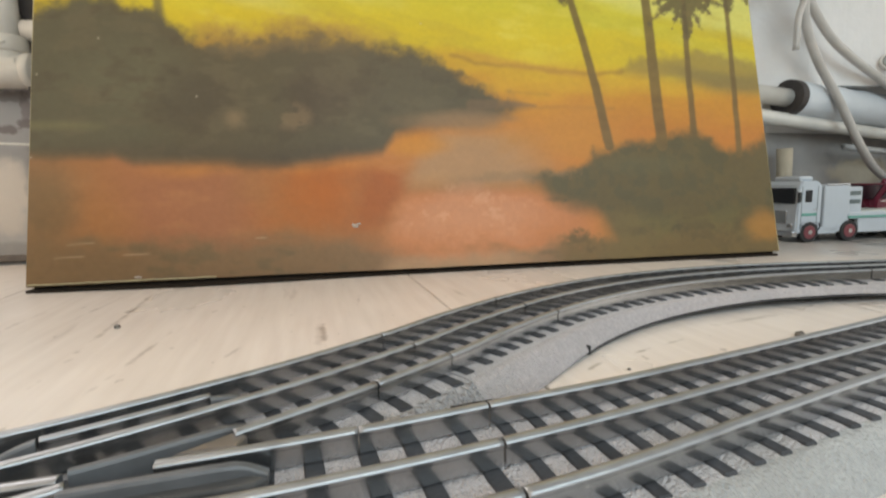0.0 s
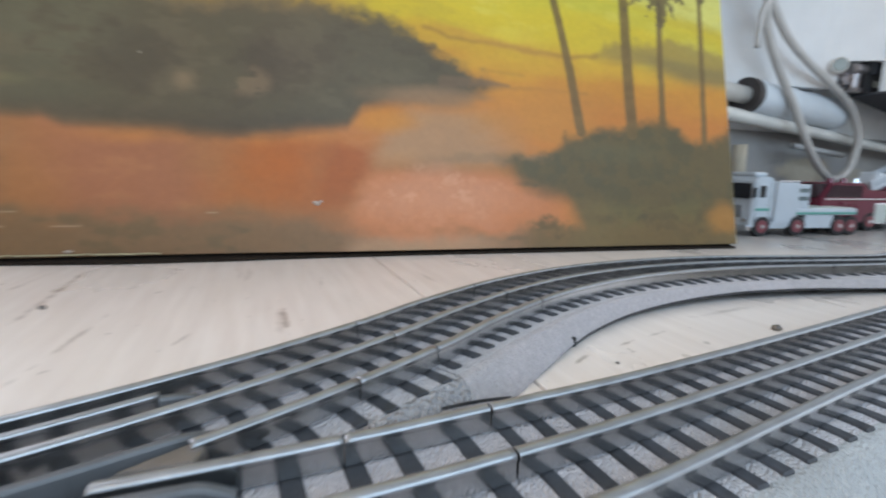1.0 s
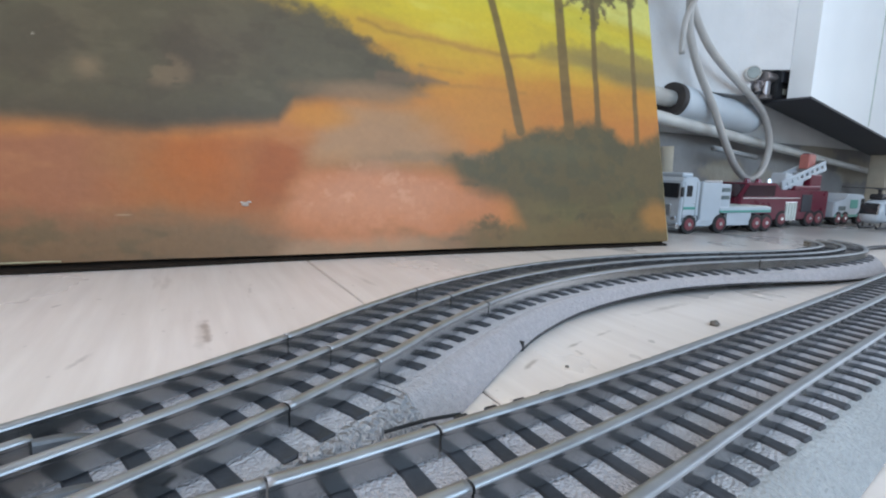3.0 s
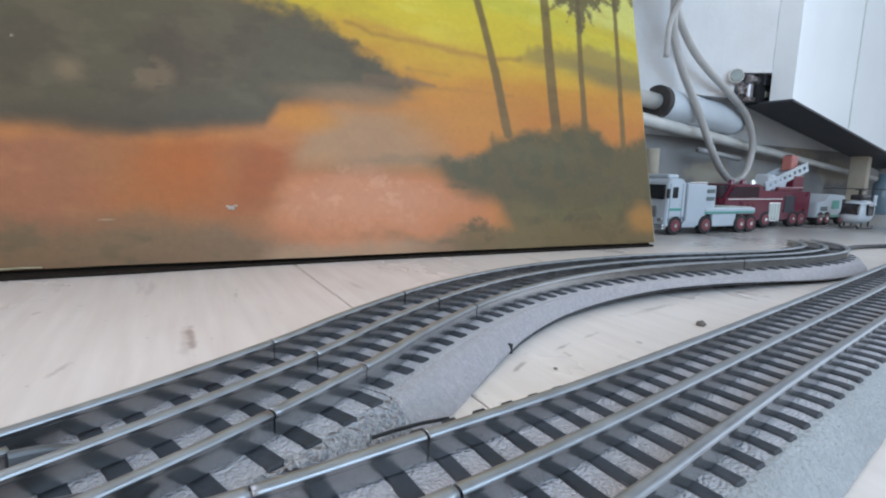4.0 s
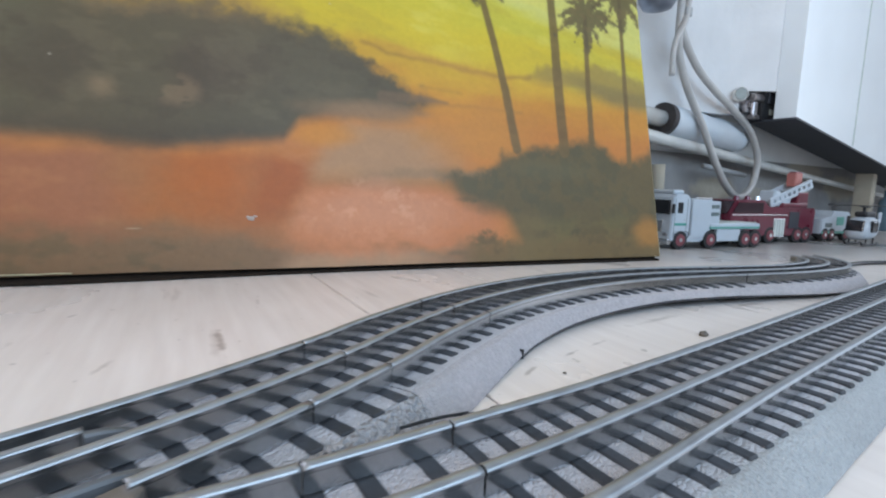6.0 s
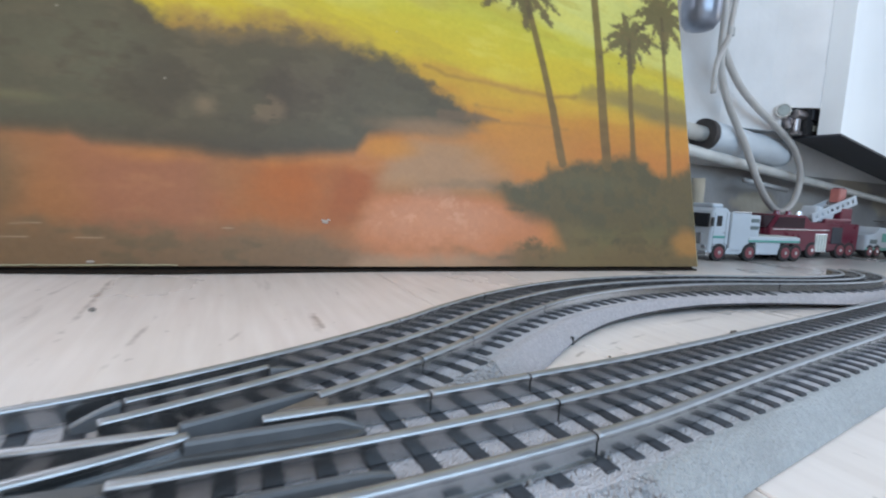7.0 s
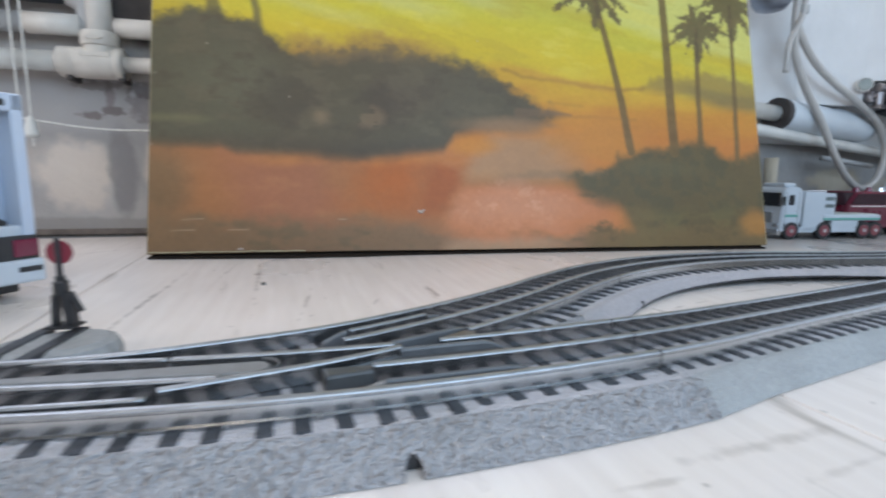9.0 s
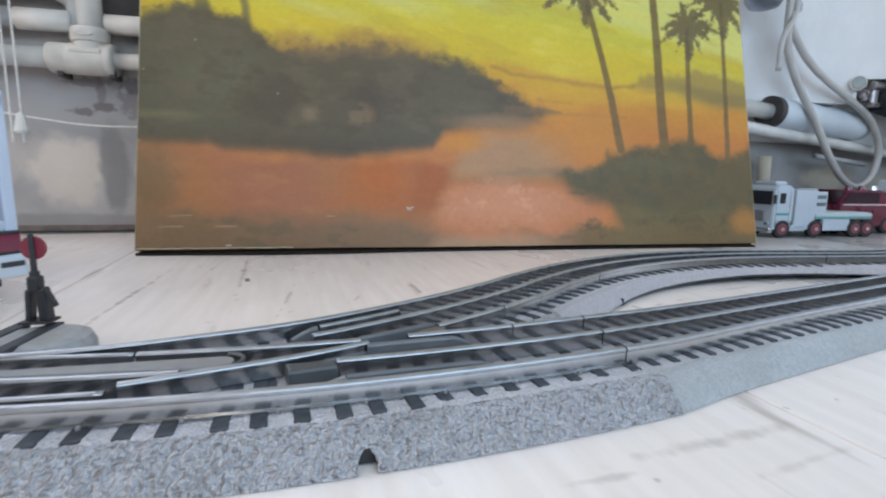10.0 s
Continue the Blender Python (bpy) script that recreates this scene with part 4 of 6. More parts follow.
# ---- the switch stand with its red disc ----
stand = thing("switch_stand", pose(-0.2118, 0.0850, 0, 0, 0, -8), "black toy switch stand with a round red target", "switch stand")
slab(lozenge((-0.004, -0.016), (0.007, -0.011), 0.016, 0.018), 0.0, 0.0084, "base", GREY_BASE, stand, 0.0045)
for x in (-0.0075, 0.0055):
    part("head_tie", boxed((0.0052, 0.050, 0.0022), (x - 0.001, -0.021, 0.0080), 0.0004), TIE, stand)
part("foot", boxed((0.0115, 0.009, 0.0012), (0.0, 0.0, 0.0109), 0.0004), BLACK_PLASTIC, stand)
for x, tilt in ((-0.0029, 5), (0.0029, -5)):
    part("leg", boxed((0.0022 if x < 0 else 0.0040, 0.0046, 0.0135), (x * 0.9, 0, 0.0178), 0.0007, Matrix.Rotation(radians(tilt * 0.8), 3, "Y")), BLACK_PLASTIC, stand)
part("housing", boxed((0.0046, 0.0050, 0.0070), (0, 0, 0.0265), 0.0010), BLACK_PLASTIC, stand)
part("lever", boxed((0.0017, 0.0022, 0.0092), (0.0062, -0.002, 0.0215), 0.0005, Matrix.Rotation(radians(-24), 3, "Y")), BLACK_PLASTIC, stand)
bm = bmesh.new()
cyl(bm, 0.0012, 0.0190, pose(0, 0, 0.0380), 12, r2=0.0010)
cyl(bm, 0.0018, 0.0020, pose(0, 0, 0.0308), 12)
part("mast", bm, BLACK_PLASTIC, stand, smooth=False)
bm = bmesh.new()
cyl(bm, 0.0049, 0.0010, pose(0, 0.0011, 0.0414, 90, 0, 0), 32, bevel=0.0002)
part("target", bm, RED_PAINT, stand, "round red target disc")


# ---- the painting ----


def lattice(u, v, seed):
    """Smooth value noise on arrays."""
    rs = np.random.RandomState(seed)
    g = rs.rand(64, 64)
    iu, iv = np.floor(u).astype(int), np.floor(v).astype(int)
    fu, fv = u - iu, v - iv
    fu, fv = fu * fu * (3 - 2 * fu), fv * fv * (3 - 2 * fv)
    a, b = g[iu % 64, iv % 64], g[(iu + 1) % 64, iv % 64]
    c, d = g[iu % 64, (iv + 1) % 64], g[(iu + 1) % 64, (iv + 1) % 64]
    return (a * (1 - fu) + b * fu) * (1 - fv) + (c * (1 - fu) + d * fu) * fv


def clouds(u, v, scale, seed, octaves=5, stretch=1.0):
    out, amp, tot = 0, 1.0, 0.0
    for k in range(octaves):
        out = out + amp * lattice(u * scale * stretch * 2 ** k + 7 * k, v * scale * 2 ** k + 3 * k, seed + k)
        tot += amp
        amp *= 0.55
    return out / tot


def step(x, a, b):
    t = np.clip((x - a) / (b - a), 0, 1)
    return t * t * (3 - 2 * t)


PW, PH = 0.6158, 0.36


def stroke_gap(u, v, pts, w0, w1):
    """How far inside a tapering stroke through the points each place lies (negative outside)."""
    best = np.full(u.shape, -1.0)
    n = len(pts) - 1
    for i, ((ax, ay), (bx, by)) in enumerate(zip(pts, pts[1:])):
        dx, dy = bx - ax, by - ay
        t = np.clip(((u - ax) * dx + (v - ay) * dy) / (dx * dx + dy * dy), 0, 1)
        w = w0 + (w1 - w0) * (i + t) / n
        best = np.maximum(best, 0.5 * w - np.hypot(u - ax - t * dx, v - ay - t * dy))
    return best


def picture(u, v):
    """The landscape: yellow sky, dark wooded bank, orange water, palms on a mound. Linear colours."""
    def rgb(r, g, b):
        return np.array([(c / 255 / 12.92 if c < 10 else ((c / 255 + 0.055) / 1.055) ** 2.4) for c in (r, g, b)])

    col = np.zeros(u.shape + (3,))

    def lay(colour, m):
        nonlocal col
        m = np.clip(m, 0, 1)[..., None]
        col = col * (1 - m) + colour * m

    def spot(cu, cv, ru, rv, ragged=0.5):
        """A soft ragged patch."""
        d = np.hypot((u - cu) / ru, (v - cv) / rv) + ragged * 2.2 * wob + ragged * 0.9 * daub
        return step(1.45 - d, 0.0, 1.1)

    wob = clouds(u, v, 30, 1) - 0.5
    wob2 = clouds(u, v, 90, 11) - 0.5
    fine = clouds(u, v, 300, 21, 3) - 0.5
    brush = clouds(u, v, 40, 31, 4, 0.25) - 0.5
    daub = clouds(u, v, 120, 41, 3, 0.4) - 0.5
    slant = clouds(u, v + 0.24 * u, 55, 51, 4, 0.22) - 0.5
    # sky, from orange at the horizon to lemon and a pale haze
    t = v + 0.030 * brush + 0.012 * wob + 0.05 * (u - 0.45)
    col[:] = rgb(198, 122, 46)
    lay(rgb(204, 136, 44), step(t, 0.110, 0.140))
    lay(rgb(208, 158, 44), step(t, 0.140, 0.165))
    lay(rgb(214, 184, 42), step(t, 0.160, 0.190))
    lay(rgb(208, 190, 52), step(t, 0.195, 0.225))
    lay(rgb(202, 192, 70), step(t, 0.222, 0.250))
    lay(rgb(206, 200, 104), step(t + 0.02 * wob, 0.250, 0.30))
    # slanting veils of cloud, greenish between; the pale above also paints a varnish sheen
    veil = v - (0.262 - 0.27 * (u - 0.36)) + 0.02 * brush + 0.012 * wob
    lay(rgb(216, 208, 112), 0.75 * step(veil, -0.004, 0.012) * step(u, 0.26, 0.36))
    lay(rgb(190, 178, 58), 0.45 * step(0.014 - np.abs(veil + 0.014), 0.0, 0.012) * step(u, 0.25, 0.33))
    for u0, v0, w, k in ((0.20, 0.247, 0.010, 0.6), (0.27, 0.262, 0.012, 0.55), (0.13, 0.235, 0.008, 0.45)):
        off = np.abs(v - v0 + 0.20 * (u - u0) - 0.014 * brush - 0.014 * wob)
        lay(rgb(206, 198, 112), k * step(w - off, -0.004, 0.010) * step(0.10 - np.abs(u - u0), 0, 0.07))
    high = step(v, 0.165, 0.20)
    lay(rgb(184, 158, 48), 0.40 * step(slant + 0.4 * daub, 0.04, 0.26) * high)
    lay(rgb(222, 204, 84), 0.40 * step(-slant + 0.4 * daub, 0.04, 0.26) * high)
    lay(rgb(172, 142, 52), 0.35 * spot(0.015, 0.228, 0.04, 0.03))
    # far hills behind the palms, and thin streaks of cloud
    hilltop = np.interp(u, [0.470, 0.489, 0.531, 0.561, 0.595, 0.616], [0.168, 0.182, 0.186, 0.192, 0.185, 0.176]) + 0.012 * wob2 + 0.006 * daub
    hilllow = np.interp(u, [0.470, 0.529, 0.571, 0.616], [0.168, 0.160, 0.152, 0.149]) + 0.010 * brush
    haze = step(hilltop - v, -0.004, 0.008) * step(v - hilllow, -0.008, 0.008) * step(u, 0.468, 0.480)
    lay(rgb(150, 124, 62), 0.80 * haze)
    lay(rgb(122, 106, 62), 0.55 * haze * step(0.012 - np.abs(v - hilllow - 0.008), 0.0, 0.010) * step(u, 0.50, 0.56))
    for pts, w, k in ((((0.325, 0.182), (0.347, 0.175), (0.389, 0.1725), (0.452, 0.1655), (0.480, 0.169)), 0.0030, 0.75), (((0.355, 0.1345), (0.418, 0.136), (0.468, 0.134)), 0.0026, 0.6), (((0.372, 0.150), (0.41, 0.147)), 0.002, 0.4)):
        lay(rgb(152, 108, 48), 0.8 * k * step(stroke_gap(u, v + 0.003 * brush + 0.003 * wob2, pts, w, w), -0.0026, 0.0020))
    lay(rgb(196, 140, 56), 0.45 * step(0.006 - np.abs(v - 0.1785 + 0.16 * (u - 0.36) + 0.005 * brush), 0, 0.005) * step(u, 0.32, 0.36) * step(0.46 - u, 0, 0.03))
    # water: rose to the west, strong orange beside the sun's path
    water = step(0.108 - v + 0.010 * wob, -0.004, 0.006) * step(0.44 - u, 0, 0.1)
    lay(rgb(170, 110, 60), water)
    lay(rgb(166, 104, 66), water * step(0.075 - np.abs(u - 0.115) + 0.06 * wob, 0, 0.06) * 0.85)
    lay(rgb(158, 112, 70), water * step(0.050 - u + 0.05 * wob, 0, 0.05) * 0.65)
    lay(rgb(182, 99, 33), water * step(0.082 - np.abs(u - 0.220) + 0.06 * wob, 0, 0.085) * step(v + 0.015 * wob, 0.022, 0.046))
    lay(rgb(168, 86, 28), 0.7 * water * step(0.030 - np.abs(u - 0.250 - 0.3 * (v - 0.04)) + 0.03 * wob, 0, 0.026) * step(v + 0.015 * wob, 0.018, 0.05))
    lay(rgb(196, 124, 56), 0.7 * water * step(v + 0.012 * wob - 0.004, 0.072, 0.086) * step(u, 0.05, 0.12))
    lay(rgb(184, 122, 72), 0.22 * water * step(brush + 0.5 * daub, 0.06, 0.2) * step(u, 0.05, 0.1))
    # pale mist and the sun's path on the water, cut off by a slanting edge
    diag = u - (0.2500 + 0.49 * (v - 0.009)) + 0.016 * wob + 0.008 * daub
    right = step(diag, -0.008, 0.014)
    lay(rgb(180, 134, 84), 0.9 * right * step(v, 0.055, 0.08) * step(0.124 - v, 0, 0.02) * step(0.42 - u, 0, 0.06))
    lay(rgb(174, 132, 92), 0.45 * right * spot(0.340, 0.086, 0.085, 0.018, 0.8))
    lay(rgb(204, 132, 44), 0.8 * spot(0.290, 0.103, 0.026, 0.010, 0.3))
    lay(rgb(200, 132, 50), 0.8 * spot(0.425, 0.112, 0.055, 0.030))
    lay(rgb(200, 124, 70), right * step(0.066 - v + 0.010 * wob, 0, 0.012) * step(0.470 - u, 0, 0.05))
    lay(rgb(216, 150, 106), 0.6 * right * spot(0.335, 0.042, 0.060, 0.022))
    lay(rgb(232, 180, 138), 0.28 * right * spot(0.330, 0.046, 0.055, 0.022) * step(0.5 * fine + 0.8 * wob2 + 0.8 * daub, 0.0, 0.3))
    lay(rgb(214, 160, 112), 0.45 * right * step(brush, 0.05, 0.2) * step(0.06 - v, 0, 0.02) * step(0.42 - u, 0, 0.04))
    lay(rgb(156, 120, 80), 0.85 * step(0.0070 - np.abs(v - 0.0735 - 0.006 * wob) + 0.010 * wob2, 0, 0.007) * step(u, 0.30, 0.35) * step(0.46 - u, 0, 0.03))
    # wooded bank: a tall mass falling away to a point
    top = np.interp(u, [0, 0.028, 0.067, 0.087, 0.103, 0.120, 0.140, 0.160, 0.198, 0.230, 0.266, 0.290, 0.3055, 0.324, 0.346, 0.3685, 0.390], [0.217, 0.228, 0.222, 0.217, 0.207, 0.193, 0.190, 0.194, 0.200, 0.196, 0.190, 0.187, 0.182, 0.1705, 0.157, 0.143, 0.137])
    top = top + 0.018 * wob2 + 0.012 * wob + 0.007 * fine + 0.008 * daub
    low = np.interp(u, [0, 0.057, 0.072, 0.105, 0.150, 0.190, 0.228, 0.262, 0.274, 0.297, 0.333, 0.363, 0.380], [0.0985, 0.0975, 0.0905, 0.0885, 0.0885, 0.0870, 0.0925, 0.0950, 0.110, 0.1165, 0.120, 0.124, 0.130])
    low = low + 0.005 * wob + 0.006 * brush + 0.003 * daub
    lay(rgb(162, 120, 62), 0.75 * step(top + 0.010 - v, -0.014, 0.008) * step(v - low, 0, 0.03) * step(u, 0.105, 0.13) * step(0.30 - u, 0, 0.06))
    for cx, w0, w1 in ((0.050, 0.016, 0.0075), (0.0870, 0.0090, 0.0062)):
        lay(rgb(112, 100, 58), 0.85 * step(stroke_gap(u + 0.003 * wob2, v, ((cx + 0.004, 0.19), (cx + 0.002, 0.225), (cx - 0.004, 0.25), (cx - 0.007, 0.33)), w0, w1), -0.002, 0.003))
    bank = step(top - v, -0.008, 0.012) * step(v - low, -0.006, 0.009) * step(0.392 - u, 0, 0.02)
    lay(rgb(92, 81, 55), bank)
    lay(rgb(95, 88, 62), bank * step(0.125 - u + 0.10 * wob, 0, 0.09) * 0.85)
    lay(rgb(108, 101, 72), bank * 0.55 * spot(0.075, 0.160, 0.045, 0.030, 0.3))
    lay(rgb(100, 88, 62), bank * spot(0.262, 0.160, 0.060, 0.030) * 0.6)
    lay(rgb(84, 68, 48), bank * spot(0.225, 0.150, 0.030, 0.028) * 0.65)
    lay(rgb(78, 65, 47), bank * spot(0.125, 0.140, 0.030, 0.030) * 0.5)
    lay(rgb(108, 94, 66), bank * step(wob + 0.8 * daub, 0.04, 0.3) * 0.42)
    lay(rgb(76, 62, 43), bank * step(-wob + 0.8 * daub, 0.05, 0.35) * 0.45)
    lay(rgb(78, 64, 45), bank * step(0.114 - v + 0.014 * wob, 0, 0.02) * step(0.27 - u, 0, 0.03) * 0.55)
    lay(rgb(134, 108, 68), bank * step(0.012 - np.abs(v - top + 0.007) + 0.01 * wob2, 0, 0.012) * step(u, 0.12, 0.15) * step(0.26 - u, 0, 0.04) * 0.6)
    spots = np.maximum(spot(0.146, 0.127, 0.011, 0.010, 0.7), 0.8 * spot(0.191, 0.127, 0.013, 0.009, 0.7))
    lay(rgb(146, 118, 82), bank * spots * 0.55 * step(daub + 0.6 * wob2, -0.12, 0.12))
    lay(rgb(120, 110, 72), bank * step(0.006 - np.abs(v - 0.121 + 0.006 * brush), 0, 0.006) * step(0.062 - u, 0, 0.03) * 0.65)
    lay(rgb(148, 114, 76), 0.8 * spot(0.322, 0.124, 0.045, 0.009, 0.4))
    lay(rgb(120, 94, 64), 0.7 * step(stroke_gap(u, v + 0.004 * brush, ((0.34, 0.138), (0.375, 0.139), (0.396, 0.1375)), 0.010, 0.002), -0.002, 0.002))
    # reeds and mud along the lower edge
    shore = np.interp(u, [0, 0.049, 0.080, 0.131, 0.184, 0.238, 0.30, 0.40], [0.032, 0.034, 0.030, 0.026, 0.033, 0.026, 0.010, 0.012]) + 0.024 * wob + 0.014 * daub
    lay(rgb(130, 100, 64), 0.9 * step(shore - v, -0.010, 0.010))
    lay(rgb(106, 88, 56), 0.6 * step(shore - 0.004 - v, -0.006, 0.012) * step(daub + 1.2 * wob, -0.08, 0.2))
    lay(rgb(148, 110, 70), 0.55 * step(0.045 - u + 0.05 * wob, 0, 0.05) * step(0.094 - v, 0, 0.02))
    lay(rgb(118, 94, 58), 0.6 * spot(0.012, 0.060, 0.022, 0.030))
    lay(rgb(192, 150, 106), 0.55 * step(0.016 - v + 0.012 * wob, 0, 0.010) * step(diag, 0, 0.02) * step(0.40 - u, 0, 0.05))
    # palm mound with two low tongues reaching over the water
    mtop = np.interp(u, [0.365, 0.385, 0.415, 0.434, 0.446, 0.480, 0.504, 0.530, 0.547, 0.563, 0.575, 0.600, 0.616], [0.073, 0.080, 0.076, 0.080, 0.096, 0.101, 0.104, 0.114, 0.116, 0.105, 0.095, 0.097, 0.105])
    mtop = mtop + 0.010 * wob2 + 0.004 * fine + 0.005 * daub
    mlow = np.interp(u, [0.365, 0.396, 0.405, 0.421, 0.445, 0.455, 0.47, 0.616], [0.074, 0.063, 0.054, 0.047, 0.042, 0.030, 0.000, -0.03]) + 0.008 * brush + 0.005 * wob2
    mound = step(mtop - v, -0.007, 0.009) * step(v - mlow, -0.012, 0.012) * step(u, 0.375, 0.405)
    tongue = step(0.0060 - np.abs(v - 0.055 - 0.004 * brush) + 0.006 * wob2, 0, 0.005) * step(u, 0.392, 0.410) * step(0.50 - u, 0, 0.03)
    mound = np.maximum(mound, tongue * 0.9)
    lay(rgb(97, 83, 46), mound * 0.97)
    lay(rgb(84, 77, 46), mound * step(wob2 + wob, 0.0, 0.25) * 0.6)
    lay(rgb(104, 94, 58), mound * spot(0.50, 0.082, 0.050, 0.010) * 0.45)
    lay(rgb(114, 98, 52), mound * step(0.050 - v + 0.02 * brush, 0, 0.03) * step(u, 0.44, 0.48) * step(daub + wob, -0.12, 0.2) * 0.75)
    reeds = step(0.022 + 0.020 * wob2 + 0.014 * daub + 0.010 * fine - v, -0.005, 0.008) * step(u, 0.395, 0.42)
    lay(rgb(116, 92, 50), reeds * 0.9)
    lay(rgb(98, 80, 44), reeds * step(daub + wob2, 0.0, 0.25) * 0.6)
    lay(rgb(118, 96, 52), 0.6 * step(0.052 - v + 0.02 * wob, 0, 0.02) * step(u, 0.440, 0.46) * step(0.50 - u + 0.04 * wob, 0, 0.04))
    lay(rgb(176, 120, 50), 0.8 * spot(0.606, 0.022, 0.020, 0.013))
    # palms: leaning trunks with drooping ragged heads
    rs = np.random.RandomState(8)
    for pts, w0, w1, head, size in (
            (((0.4285, 0.270), (0.4342, 0.247), (0.4472, 0.1895), (0.4545, 0.1473), (0.4612, 0.100)), 0.0056, 0.0092, (0.4285, 0.272), 0.038),
            (((0.505, 0.345), (0.5081, 0.281), (0.5101, 0.220), (0.5108, 0.1615), (0.512, 0.100)), 0.0074, 0.0116, (0.505, 0.350), 0.036),
            (((0.5480, 0.238), (0.5466, 0.211), (0.5451, 0.163), (0.5444, 0.112)), 0.0046, 0.0068, (0.5485, 0.238), 0.036),
            (((0.5925, 0.268), (0.5913, 0.234), (0.5904, 0.165), (0.5873, 0.090)), 0.0040, 0.0062, (0.5930, 0.270), 0.041)):
        gap = stroke_gap(u + 0.0015 * wob2, v, pts, w0, w1)
        lay(rgb(110, 86, 44) * (0.85 + 0.4 * np.clip(daub + 0.5, 0, 1))[..., None], 0.90 * step(gap, -0.0012, 0.0014))
        near = (np.abs(u - head[0]) < size * 1.4) & (np.abs(v - head[1]) < size * 1.6)
        uu, vv = u[near], v[near]
        inside = np.full(uu.shape, -1.0)
        for k in range(10):
            a = math.pi * (-0.36 + 1.72 * (k + 0.5 * rs.rand()) / 9.5)
            r = size * (0.80 + 0.40 * rs.rand())
            ex, ey = math.cos(a), math.sin(a)
            mid = (head[0] + 0.5 * r * ex, head[1] + 0.48 * r * ey + 0.06 * r)
            end = (head[0] + r * ex, head[1] + 0.80 * r * ey - 0.22 * r * abs(ex))
            inside = np.maximum(inside, stroke_gap(uu, vv, (head, mid, end), size * 0.46, size * 0.05))
        # hanging dry skirt under the crown
        inside = np.maximum(inside, stroke_gap(uu, vv, (head, (head[0] + 0.001, head[1] - size * 0.95)), size * 0.70, size * 0.22))
        m = np.zeros(u.shape)
        m[near] = step(inside + 0.009 * wob2[near] + 0.007 * fine[near], -0.0022, 0.0026)
        lay(rgb(100, 84, 50), 0.92 * m)
        lay(rgb(124, 102, 58), 0.45 * m * step(daub + fine, 0.02, 0.2))
    # worn streaks and grime of the old varnish
    col *= (1 + 0.10 * brush + 0.08 * wob + 0.10 * daub + 0.12 * fine)[..., None]
    for cx, cv, ln in ((0.036, 0.0304, 0.011), (0.028, 0.0206, 0.012), (0.074, 0.0209, 0.011), (0.165, 0.030, 0.006)):
        lay(rgb(190, 160, 120), 0.6 * step(0.0007 - np.abs(v - cv - 0.03 * (u - cx)), 0, 0.0006) * step(ln - np.abs(u - cx), 0, 0.004))
    # single pale flecks where the paint has gone
    for cx, cv in ((0.0035, 0.162), (0.001, 0.097), (0.046, 0.192), (0.118, 0.145), (0.30, 0.21)):
        lay(rgb(204, 190, 160), 0.7 * step(0.0011 - np.hypot(u - cx, v - cv), 0, 0.001))
    # yellowed varnish dulls the reds a little
    col = col * np.array([0.865, 0.885, 1.0])
    return np.clip(col, 0.002, 1)


